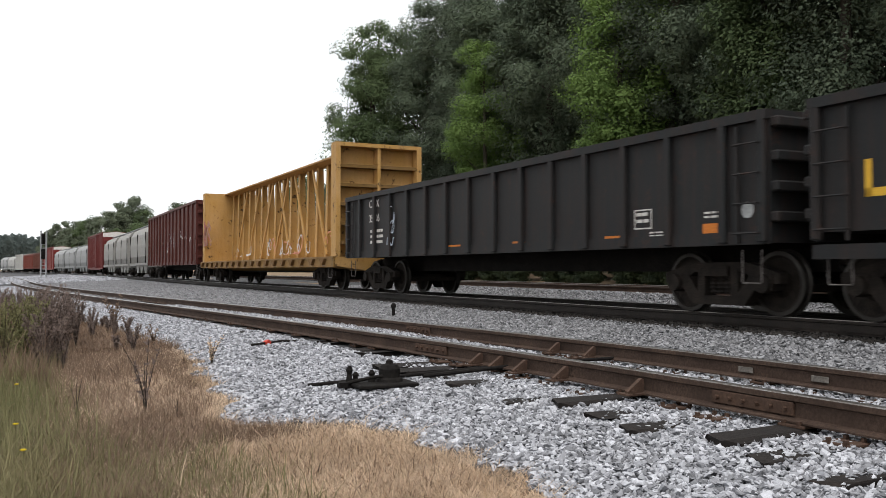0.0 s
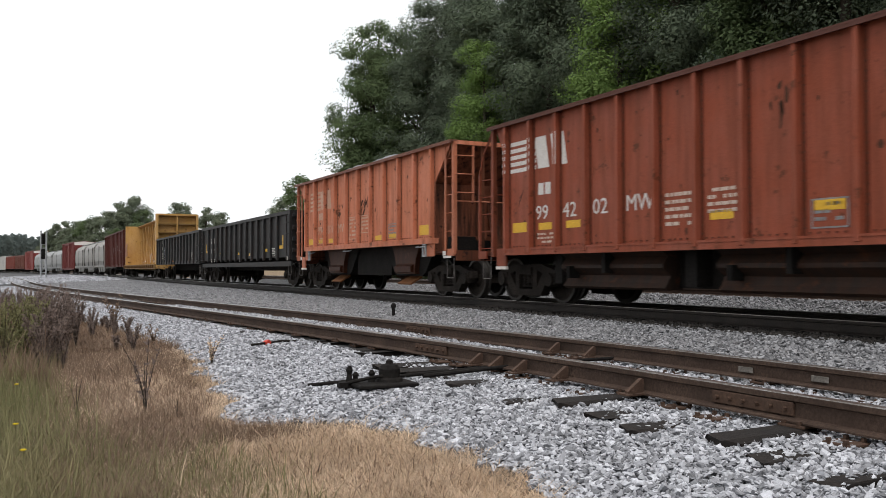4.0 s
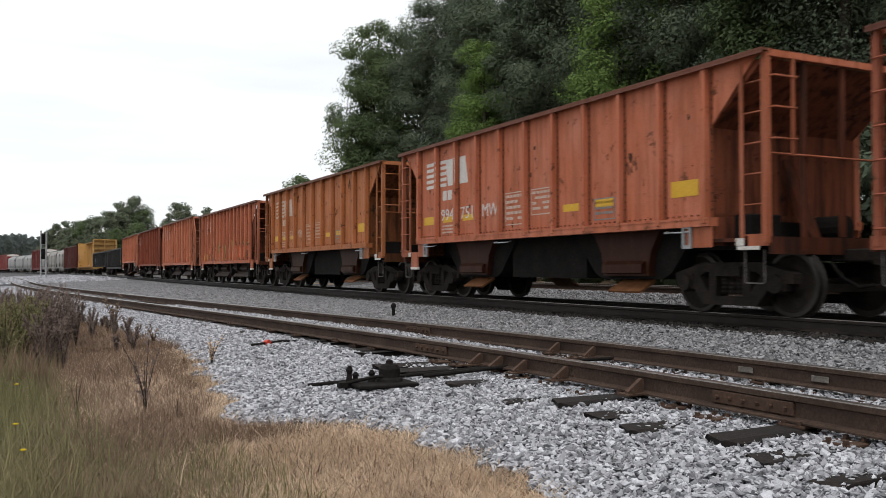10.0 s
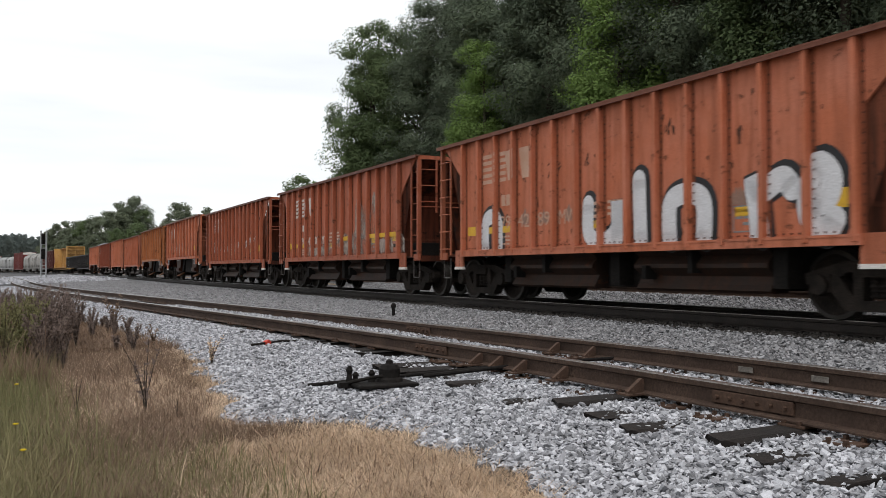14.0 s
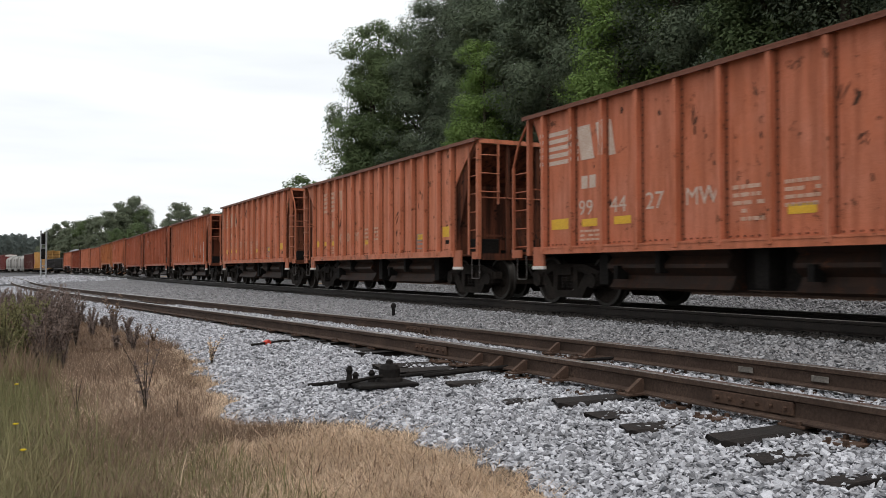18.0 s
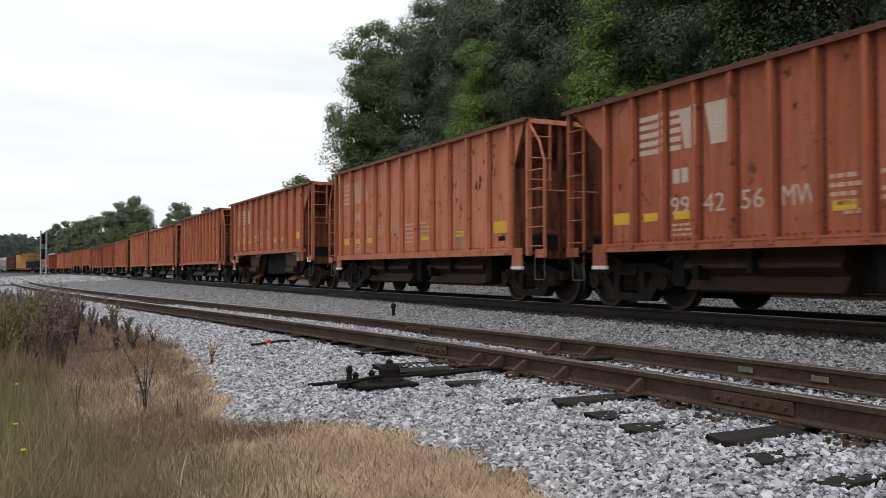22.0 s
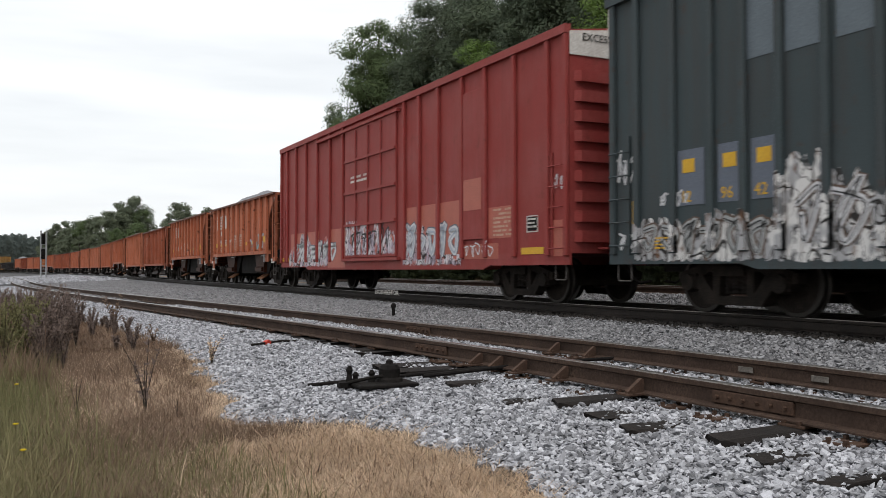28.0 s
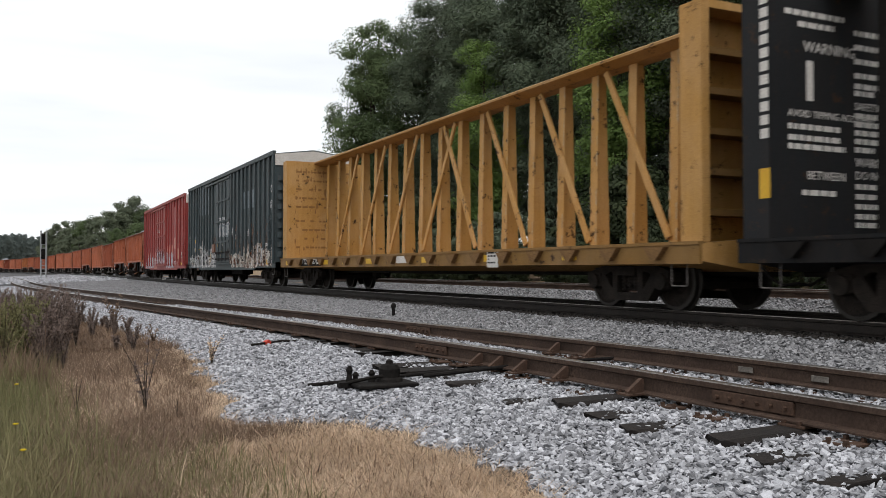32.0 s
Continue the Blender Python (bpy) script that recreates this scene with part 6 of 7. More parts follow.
def centerbeam(length, colour, label, top=4.62, close=1.15):
    """Lumber car: deck, two end bulkheads and a tall truss along the middle."""
    car = thing("centerbeam_car", label, "flat car", "centre-beam lumber cars of the train")
    coat(*colour)
    h = length / 2
    put(("deck", length, colour), M["lumber"], lambda: prism(bmesh.new(), [(-1.48, 0.78), (-1.48, 1.04), (-0.3, 1.12), (0.3, 1.12), (1.48, 1.04), (1.48, 0.78), (0.4, 0.62), (-0.4, 0.62)], -h, h, "y"), car, "steel deck")
    for s in (-1, 1):
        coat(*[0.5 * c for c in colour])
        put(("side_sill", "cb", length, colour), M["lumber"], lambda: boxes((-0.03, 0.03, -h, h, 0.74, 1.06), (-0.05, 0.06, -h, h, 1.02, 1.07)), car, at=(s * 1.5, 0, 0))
        k = -h + 0.9
        while k < h - 0.5:
            put(("winch", colour), M["black"] if colour[0] < 0.05 else winch_rust, lambda: prism(bmesh.new(), [(-0.24, 1.0), (0.24, 1.0), (0.2, 0.95), (0.05, 0.8), (-0.05, 0.8), (-0.2, 0.95)], -0.07, 0.07), car, at=(s * 1.56, k, 0))
            k += close
        # bulkheads
        coat(*colour)
        bk = put(("bulkhead", colour), M["lumber"], lambda: boxes((-1.45, 1.45, -0.16, -0.12, 1.06, top)), car, "tall end bulkhead", pose(0, s * (h - 0.32), 0, 0, 0, 0 if s > 0 else 180))
        for sx in (-1, 1):
            put(("side_flange", colour), M["lumber"], lambda: boxes((-0.075, 0.075, -0.12, 0.3, 1.06, top)), bk, at=(sx * 1.375, 0, 0))
        put(("top_flange", colour), M["lumber"], lambda: boxes((-1.3, 1.3, -0.12, 0.3, top - 0.12, top)), bk)
        put(("middle_post", colour), M["lumber"], lambda: boxes((-0.05, 0.05, -0.12, 0.26, 1.06, top - 0.12)), bk)
        # shade between neighbouring bulkheads is put into the ribs' colour
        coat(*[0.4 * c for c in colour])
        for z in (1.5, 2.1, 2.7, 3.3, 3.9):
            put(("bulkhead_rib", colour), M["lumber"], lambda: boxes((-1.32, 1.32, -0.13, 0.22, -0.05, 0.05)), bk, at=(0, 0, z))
        coat(*colour)
        for sx in (-1, 1):
            put(("step", 1), M["dull"], stirrup_bm, car, "scuffed steel stirrup step", (sx * 1.46, s * (h - 0.5), 0.36))
    hi = top - 0.02
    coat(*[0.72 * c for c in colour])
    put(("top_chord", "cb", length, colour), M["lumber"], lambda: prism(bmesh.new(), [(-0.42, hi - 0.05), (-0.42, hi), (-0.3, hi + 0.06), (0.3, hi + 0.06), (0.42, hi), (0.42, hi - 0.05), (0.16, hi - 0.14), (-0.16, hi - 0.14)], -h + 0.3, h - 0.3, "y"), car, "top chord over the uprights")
    coat(*colour)
    span, y_first = 1.155, h - 1.24
    for k in range(int((2 * h - 2.5) / span) + 1):
        y = y_first - k * span
        put(("upright", colour), M["lumber"], lambda: prism(bmesh.new(), [(-0.17, 1.1), (0.17, 1.1), (0.1, hi - 0.1), (-0.1, hi - 0.1)], -0.035, 0.035, "y"), car, at=(0, y, 0))
        put(("flange", colour), M["lumber"] if colour[0] > 0.3 else M["black"], lambda: prism(bmesh.new(), [(-0.2, 1.1), (-0.17, 1.1), (-0.1, hi - 0.1), (-0.13, hi - 0.1)], -0.11, 0.11, "y"), car, "wide outer flange of the upright", at=(0, y, 0))
        if colour[0] > 0.3:
            tagged(put(("worn_edge", k % 3), pale_edge, lambda: worn_edge_bm(k % 3, hi), car, "pale chipped edge of the flange", at=(0, y, 0)), kind="stuff")
    for k in range(4):
        for turned in (0, 1):
            a, b = (h - 2.6 - 2.34 * k, 1.2), (h - 4.43 - 2.34 * k, hi - 0.16)
            if turned:
                a, b = (-0.46 - a[0], a[1]), (-0.46 - b[0], b[1])
            d = Vector((0, b[0] - a[0], b[1] - a[1])).normalized()
            q = Vector((0, -d.z, d.y)) * 0.065
            bm = prism(bmesh.new(), [(a[0] + q.y, a[1] + q.z), (a[0] - q.y, a[1] - q.z), (b[0] - q.y, b[1] - q.z), (b[0] + q.y, b[1] + q.z)], -0.025, 0.025)
            for v in bm.verts:
                v.co.x -= 0.24 - 0.06 * (v.co.z - 1.1) / (hi - 1.2)
            part("diagonal", bm, M["lumber"], car)
    put(("underframe", "cb", length), M["black"], lambda: boxes((-0.3, 0.3, -h, h, 0.55, 0.8)), car)
    running_gear(car, h, h - 2.2)
    return car, h


def covered_hopper(length, colour, label, top=4.26, bays=3, barrel=True):
    car = thing("covered_hopper_car", label, "hopper car", "covered hopper cars of the train")
    coat(*colour)
    h = length / 2
    out = [(-1.3, 1.15), (-1.52, 1.7), (-1.55, 2.6), (-1.48, 3.4), (-1.15, 3.95), (-0.5, top), (0.5, top), (1.15, 3.95), (1.48, 3.4), (1.55, 2.6), (1.52, 1.7), (1.3, 1.15)]
    put(("body", length, label), M["clean"], lambda: prism(bmesh.new(), out, -h + 0.75, h - 0.75, "y"), car, "rounded steel body")
    for k in range(bays):
        y = (k - (bays - 1) / 2) * (length - 4.5) / bays
        put(("bay", "c", bays), M["clean"], lambda: prism(bmesh.new(), [(-1.6, 1.2), (1.6, 1.2), (0.4, 0.4), (-0.4, 0.4)], -1.2, 1.2), car, at=(0, y, 0))
    for s in (-1, 1):
        put(("end_frame", "c"), M["clean"], lambda: boxes((-1.45, 1.45, -0.1, 0.1, 0.85, 1.1), (-1.45, -1.35, -0.06, 0.06, 0.9, 3.6), (1.35, 1.45, -0.06, 0.06, 0.9, 3.6)), car, at=(0, s * (h - 0.1), 0))
        put(("side_sill", "c", length), M["clean"], lambda: boxes((-0.05, 0.05, -h, h, 1.0, 1.2)), car, at=(s * 1.45, 0, 0))
        for yy in (-h + 0.9, h - 0.9, 0):
            put(("seam", "c"), M["black"], lambda: boxes((-0.03, 0.03, -0.05, 0.05, 1.2, 3.5)), car, at=(s * 1.53, yy, 0))
    put(("roof_walk", length), M["grey"], lambda: boxes((-0.6, 0.6, -h, h, top + 0.04, top + 0.1)), car, "grating walkway along the roof")
    for k in range(4):
        put(("hatch", "c"), M["clean"], lambda: boxes((-0.3, 0.3, -0.5, 0.5, top, top + 0.16)), car, at=(0, (k - 1.5) * length / 5, 0))
    put(("center_sill", "c", length), M["black"], lambda: boxes((-0.3, 0.3, -h, h, 0.7, 1.0)), car)
    running_gear(car, h, h - 1.75)
    return car, h


# ---- the train, front to back: (car, place of its front end, half length)
TRAIN = []


def coupled(made, front):
    TRAIN.append((made[0], front, made[1]))
    return made[0]


MAROON, DKRED = (0.085, 0.024, 0.02), (0.15, 0.03, 0.028)
OCHRE = (0.5, 0.285, 0.09)
# far ahead
front = 46.6 + 1.1


def before(made):
    """Couples a car in front of those placed so far."""
    global front
    front += 2 * made[1]
    TRAIN.append((made[0], front, made[1]))
    front += 1.15
    return made[0]


chip, ch = gondola(19.6, MAROON, "tall maroon ribbed gondola with white scrawls on its side", 15, 4.4)
spray(chip, -8.5, 3.0, 1.8, 2.9, 9, [SPRAY["white"]], 3, -1.53, 0.05, 0.5)
before((chip, ch))
for k in range(3):
    before(covered_hopper(12.4, (0.29, 0.285, 0.27), "short pale grey covered hopper car with rounded sides"))
before(boxcar(18.6, DKRED, "dark red high boxcar with white end bands", [8.9, 7.6, 6.3, 5.0, 3.7, 2.4], (-1.6, 1.6), [-2.4, -3.7, -5.0, -6.3, -7.6, -8.9], True))
for k in range(3):
    before(covered_hopper(16.5, (0.3, 0.31, 0.31), "long grey covered hopper car with rounded sides"))
before(boxcar(18.6, (0.2, 0.03, 0.026), "red high boxcar with white end bands", [8.9, 6.3, 3.7], (-1.6, 1.6), [-3.7, -6.3, -8.9], True))
before(gondola(19.6, (0.14, 0.045, 0.03), "tall brown ribbed gondola car", 14, 4.2))
before(gondola(19.6, (0.2, 0.05, 0.035), "tall reddish-brown ribbed gondola car", 14, 4.2))
before(boxcar(15.6, (0.5, 0.5, 0.48), "pale grey boxcar near the front of the train", [7, 5, 3], (-1.6, 1.6), [-3, -5, -7], False, 4.6))
before(covered_hopper(16.5, (0.42, 0.42, 0.4), "long white covered hopper car with rounded sides"))
before(covered_hopper(16.5, (0.35, 0.36, 0.36), "long grey covered hopper car near the front"))

cb1 = coupled(centerbeam(21.0, OCHRE, "faded yellow centre-beam lumber car with graffiti on its bulkhead"), 46.6)
spray(cb1, 8.2, 10.2, 1.9, 3.1, 7, [SPRAY["maroon"], SPRAY["rust"]], 4, -1.47, 0.12, 0.5)
spray(cb1, -9, 8, 1.3, 2.0, 14, [SPRAY["white"], SPRAY["peach"]], 5, -0.31, 0.06, 0.4)

BLK = (0.021, 0.022, 0.023)
g1 = coupled(gondola(16.0, BLK, "black gondola car with white lettering and orange patches", 15, top=2.77, low=1.11, posts=[7.92] + [6.9 - 1.09 * k for k in range(7)] + [-0.77 - 1.06 * k for k in range(6)] + [-7.2, -7.92], centers=6.62), 24.4)
letter(g1, "CEFX", 0.22, 6.3, 2.36)
letter(g1, "35806", 0.22, 6.3, 1.96)
stencil(g1, 5.3, 6.2, 1.3, 1.75, 3, M["white"], seed=4)
spray(g1, 4.4, 4.9, 1.3, 2.3, 6, [SPRAY["pale"]], 8, -1.56, 0.03, 0.2)
for y0, y1 in ((0.8, 1.4), (-1.9, -1.45), (-4.9, -4.45)):
    decal(g1, "reflector", y0, y1, 1.1, 1.21, M["orangeplate"], label="orange reflective patch")
stencil(g1, -5.6, -5.28, 1.34, 1.55, 2, M["white"], frame_it=True, seed=9)
stencil(g1, -7.15, -6.8, 1.36, 1.48, 2, M["white"], seed=10)
stencil(g1, -5.9, -5.6, 1.14, 1.24, 2, M["white"], seed=12)
for y in (0.4, -0.6, -0.75):
    stencil(g1, y - 0.22, y, 1.12, 1.18, 1, M["white"], seed=int(y * 10) + 30)
decal(g1, "placard", -7.19, -6.77, 1.13, 1.31, M["orangeplate"], label="orange placard")
put(("badge", 1), SPRAY["ash"], lambda: lathe(bmesh.new(), [(-0.003, 0.11), (0.003, 0.11), (0.003, 0.075), (-0.003, 0.075)], 16), g1, "round pale badge", (-1.506, -7.62, 1.46))
g2 = coupled(gondola(16.0, BLK, "black gondola car with white lettering and yellow patches", 15, top=2.77, low=0.9, posts=[7.92, 6.44] + [5.37 - 0.97 * k for k in range(13)] + [-7.92], centers=6.8), 7.7)
letter(g2, "CEFX", 0.25, 6.0, 1.95)
letter(g2, "30397", 0.22, 6.0, 1.47)
stencil(g2, 5.1, 5.95, 0.97, 1.18, 2, M["white"], seed=11)
for y0, y1, z0, z1 in ((7.17, 7.26, 1.5, 1.94), (6.73, 7.26, 1.5, 1.6), (3.55, 3.98, 1.34, 1.44), (-0.16, 0.24, 1.31, 1.4), (-2.25, -1.75, 1.24, 1.34), (-4.71, -4.32, 1.36, 1.47), (-6.92, -6.8, 1.44, 1.92), (-6.92, -6.4, 1.43, 1.55)):
    decal(g2, "reflector", y0, y1, z0, z1, M["yellow"], label="yellow reflective patch")
decal(g2, "tag_plate", -0.13, 0.0, 1.02, 1.1, M["white"], label="small white tag")
decal(g2, "tag_plate", -7.49, -7.3, 1.0, 1.14, M["white"], label="small white tag")
for y, w in ((0.19, 0.43), (-0.81, 0.2), (3.3, 0.4), (-4.7, 0.5), (2.0, 0.3)):
    stencil(g2, y - w, y, 0.84, 0.88, 1, M["white"], seed=int(y * 7) + 50)
stencil(g2, -5.75, -5.25, 1.22, 1.42, 3, M["white"], frame_it=True, seed=13)

O_PINK, O_RED, O_DARK, O_YEL, O_MID = (0.55, 0.185, 0.1), (0.39, 0.11, 0.057), (0.27, 0.068, 0.036), (0.45, 0.155, 0.055), (0.5, 0.155, 0.08)
L_A, L_B = "orange open hopper car with hanging bays, rust-stained", "orange open hopper car with low side doors, rust-stained"
HOPPERS = [
    ("a", 11, O_PINK, "bright orange open hopper car loaded with pale ballast", "994810", -9.0, "worn", 0.74),
    ("b", 12, O_DARK, "red-brown open hopper car with clear white emblem and number", "994202", -22.1, "bright", 0),
    ("b", 12, O_PINK, "light orange open hopper car with low side doors", "994128", -35.4, "bright", 0),
    ("b", 15, O_MID, "orange open hopper car with coloured graffiti along its foot", "994211", -48.95, "bright", 0),
    ("a", 11, O_YEL, "yellowish-orange open hopper car with hanging bays and bolted ribs", "994511", -62.5, "faded", 0.1),
    ("a", 11, O_MID, L_A, "994751", -75.75, "bright", 0.12),
    ("b", 15, O_RED, "red-orange open hopper car with small white scrawls", "994277", -89.25, "bright", 0),
    ("b", 15, O_RED, "red-orange open hopper car with grey primed patches", "994207", -102.9, "bright", 0),
    ("b", 15, O_MID, "orange open hopper car with large white graffiti letters", "994289", -116.4, "worn", 0),
    ("b", 12, O_PINK, "faded pinkish-orange open hopper car", "994230", -131.0, "worn", 0),
    ("b", 15, O_PINK, "faded pinkish-orange open hopper car with narrow ribs", "994206", -144.4, "worn", 0),
    ("b", 12, O_MID, "orange open hopper car with brown rust stains", "994427", -158.1, "faded", 0),
    ("a", 11, O_MID, L_A, "994760", -171.8, "faded", 0),
    ("b", 12, O_PINK, "pale orange open hopper car with yellow reflector patches", "994263", -185.4, "worn", 0),
    ("b", 15, O_RED, "red-brown open hopper car with narrow ribs and dark streaks", "994256", -198.45, "faded", 0),
    ("a", 11, O_MID, "orange open hopper car with bays and clear white number", "994852", -212.0, "bright", 0.1),
    ("a", 11, O_MID, "orange open hopper car heaped with pale ballast", "994807", -225.0, "bright", 0.84),
]
HC = []
for k, (kind, nr, col, lab, num, fr, mk, load) in enumerate(HOPPERS):
    HC.append(coupled(hopper(kind, nr, col, lab, num, mark=mk, load=load, seed=k + 1), fr))
splash(HC[3], -4.9, 2.6, 1.08, 2.05, 9, SPRAY["green"], 30, -1.512)
splash(HC[3], 2.4, 4.8, 1.08, 1.65, 3, SPRAY["lemon"], 38, -1.512)
piece(HC[3], [("r", 3.7, 3.2, 1.15, 1.6), ("n", 2.5, 2.0, 1.2, 1.65), ("a", 1.85, 1.3, 1.2, 1.62), ("m", 0.9, 0.0, 1.18, 1.66), ("u", -0.45, -0.85, 1.15, 1.65), ("a", -0.85, -1.45, 1.2, 1.8), ("n", -1.75, -2.25, 1.2, 1.72), ("o", -2.5, -2.95, 1.2, 1.75), ("e", -3.2, -3.7, 1.2, 1.72), ("c", -3.9, -4.45, 1.25, 1.62)], [(0.42, SPRAY["black"]), (0.31, SPRAY["red"]), (0.12, SPRAY["peach"])], -1.514, slip=-0.04)
scrawl(HC[3], -4.1, -4.75, 1.15, 1.6, 4, SPRAY["black"], 3, 0.035, -1.53)
spray(HC[3], 1.5, 4.8, 1.12, 1.7, 4, [SPRAY["black"], SPRAY["grey"]], 32, -1.53, 0.05, 0.4)
for y0, y1, z0, z1, n, k in ((4.55, 4.05, 1.35, 2.2, 2, 1), (-0.35, -0.95, 1.55, 2.0, 3, 2), (-1.95, -2.6, 1.55, 2.0, 4, 3), (-2.75, -3.2, 1.7, 2.1, 2, 4), (-3.35, -3.95, 1.75, 2.15, 3, 5)):
    scrawl(HC[6], y0, y1, z0, z1, n, SPRAY["white"], k, 0.04, -1.51)
splash(HC[7], -0.2, 2.6, 1.08, 1.75, 1, CHALK, 61, -1.512, 0.5)
splash(HC[7], -4.8, -0.2, 1.08, 1.85, 2, CHALK, 62, -1.512, 0.5)
splash(HC[7], -2.5, -1.8, 1.5, 3.25, 1, CHALK, 63, -1.513, 0.5)
splash(HC[7], -3.5, -2.6, 1.6, 2.9, 1, CHALK, 64, -1.513, 0.5)
for y in (-0.6, -2.8, -3.5, -4.2):
    decal(HC[7], "reflector", y - 0.5, y, 1.52, 1.64, M["yellow"], -1.516, "yellow reflective patch")
WHITE_PIECE = [("n", 4.0, 3.45, 1.12, 1.75), ("u", 0.35, -0.45, 1.16, 1.8), ("i", -0.85, -1.2, 1.14, 2.1), ("n", -1.72, -2.45, 1.12, 1.78), ("r", -3.35, -4.05, 1.12, 1.86), ("e", -4.25, -4.7, 1.12, 1.98)]
piece(HC[8], WHITE_PIECE, [(0.44, SPRAY["black"]), (0.32, SPRAY["white"])], -1.506, slip=-0.045)
for y in (2.6, 2.0, 1.1, -2.9):
    splash(HC[8], y - 0.35, y, 1.5, 1.85, 2, SPRAY["fade"], int(y * 10) + 90, -1.5055)
spray(HC[16], -4.6, -1.6, 1.55, 2.05, 4, [SPRAY["teal"], SPRAY["pale"]], 36, -1.51, 0.1, 0.4)

red = coupled(boxcar(18.5, (0.29, 0.05, 0.046), "red high boxcar with graffiti along its foot and white end bands", [9.15, 8.4, 7.35, 6.2, 5.0, 3.75, 2.55], (-1.5, 2.3), [-2.0, -2.9, -3.95, -5.15, -6.2, -7.38, -8.58, -9.18], True), -237.75)
part("second_door", soft_box(-0.03, 0.03, -6.12, -5.24, 1.3, 4.5, 0.01), M["clean"], red, "narrow second door leaf", (-1.53, 0, 0))
letter(red, "EXCESS HEIGHT CAR", 0.12, 0, 0, label="black lettering")
red.children[-1].matrix_basis = Matrix.Translation((-1.25, -9.29, 4.78)) @ FONT_END
red.children[-1].data = lettering("EXCESS HEIGHT CAR", 0.14, M["black"])
for y0, y1, z0, z1 in ((4.9, 8.0, 0.9, 1.9), (2.4, 4.0, 0.72, 1.9), (-5.1, -2.1, 1.0, 2.2), (-7.3, -6.3, 1.3, 1.94), (-9.1, -8.66, 0.9, 1.56), (-6.7, -5.2, 0.88, 1.2)):
    decal(red, "repainted_patch", y0, y1, z0, z1, SPRAY["blush"], -1.506, "faded pink repainted patch")
decal(red, "repainted_patch", -6.08, -5.28, 1.93, 2.6, SPRAY["blush"], -1.563, "faded pink repainted patch")
splash(red, 3.0, 8.0, 0.74, 1.85, 4, TAGS["pink"], 74, broad=0.46)
splash(red, -5.0, -1.9, 0.74, 2.15, 4, TAGS["pink"], 76, broad=0.48)
splash(red, -1.4, 2.2, 1.05, 2.1, 4, TAGS["pink"], 77, -1.564)
tangle(red, -2.1, -5.0, 1.0, 1.9, 5, [(0.2, SPRAY["grey"]), (0.15, SPRAY["white"]), (0.05, SPRAY["pale"])], 5)
tangle(red, 7.7, 3.2, 0.95, 1.65, 7, [(0.17, SPRAY["grey"]), (0.12, SPRAY["white"])], 6)
scrawl(red, -8.75, -9.1, 2.1, 2.45, 2, SPRAY["white"], 8, 0.03, -1.512)
scrawl(red, -5.3, -6.6, 0.9, 1.3, 5, SPRAY["white"], 9, 0.03, -1.566)
scrawl(red, 1.8, -1.2, 1.2, 2.0, 7, SPRAY["black"], 10, 0.05, -1.568)
stencil(red, 0.4, 1.8, 3.1, 3.35, 2, M["white"], -1.565, seed=44)
stencil(red, -8.15, -7.85, 1.42, 1.64, 3, M["white"], -1.508, True, 45)
decal(red, "dark_plate", -8.17, -7.83, 1.4, 1.66, M["black"], -1.506, "black notice plate")
stencil(red, -7.3, -6.5, 1.3, 1.9, 7, worn, -1.509, seed=46)
for y in (-8.4, 8.3):
    decal(red, "reflector", y, y + 0.8, 0.95, 1.08, M["yellow"], -1.509, "yellow reflective patch")

DARK_POSTS = [8.8, 8.2, 7.36, 6.57, 5.95, 5.32, 4.6, 3.84, 3.15, 2.4], [-1.7, -2.35, -3.1, -3.85, -4.5, -5.28, -6.05, -6.8, -7.5, -8.22, -8.85]
dark_boxcar = coupled(boxcar(17.9, (0.056, 0.075, 0.082), "dark grey-green high boxcar with heavy graffiti and yellow lettering", DARK_POSTS[0], (-1.45, 1.55), DARK_POSTS[1], True, 5.16), -257.4)
for y, t in ((7.22, "12"), (6.4, "96"), (5.78, "42")):
    decal(dark_boxcar, "repainted_patch", y - 0.5, y + 0.05, 1.6, 2.42, SPRAY["grey"], -1.506, "grey repainted patch")
    letter(dark_boxcar, t, 0.17, y, 1.65, -1.511, M["yellow"])
    decal(dark_boxcar, "mark_bar", y - 0.3, y - 0.05, 2.08, 2.28, M["yellow"], -1.51, "yellow reporting mark")
for y0, y1, z0, z1 in ((5.38, 5.98, 3.5, 4.94), (4.65, 5.24, 3.46, 4.94), (3.9, 4.46, 3.46, 4.94), (3.2, 3.7, 3.44, 4.9), (-4.45, -3.95, 3.26, 3.97), (-5.22, -4.68, 3.25, 3.96), (-5.9, -5.42, 3.22, 3.96)):
    decal(dark_boxcar, "repainted_patch", y0, y1, z0, z1, SPRAY["slate"], -1.506, "blue-grey repainted patch")
splash(dark_boxcar, 5.4, 8.2, 0.76, 1.65, 3, TAGS["pale"], 71, broad=0.58, posts=sum(DARK_POSTS, []))
splash(dark_boxcar, 1.85, 5.3, 0.74, 2.1, 4, TAGS["pale"], 75, broad=0.58, posts=sum(DARK_POSTS, []))
splash(dark_boxcar, -4.6, -1.9, 0.74, 1.75, 2, TAGS["rusty"], 72, broad=0.5, posts=sum(DARK_POSTS, []))
splash(dark_boxcar, -6.1, -4.4, 0.7, 2.0, 1, TAGS["rusty"], 73, broad=0.5, posts=sum(DARK_POSTS, []))
splash(dark_boxcar, -8.3, -6.0, 0.76, 2.3, 2, TAGS["rusty"], 78, broad=0.5, posts=sum(DARK_POSTS, []))
splash(dark_boxcar, -8.3, -2.0, 0.95, 2.9, 1, FILM, 79, -1.5068, 0.5)
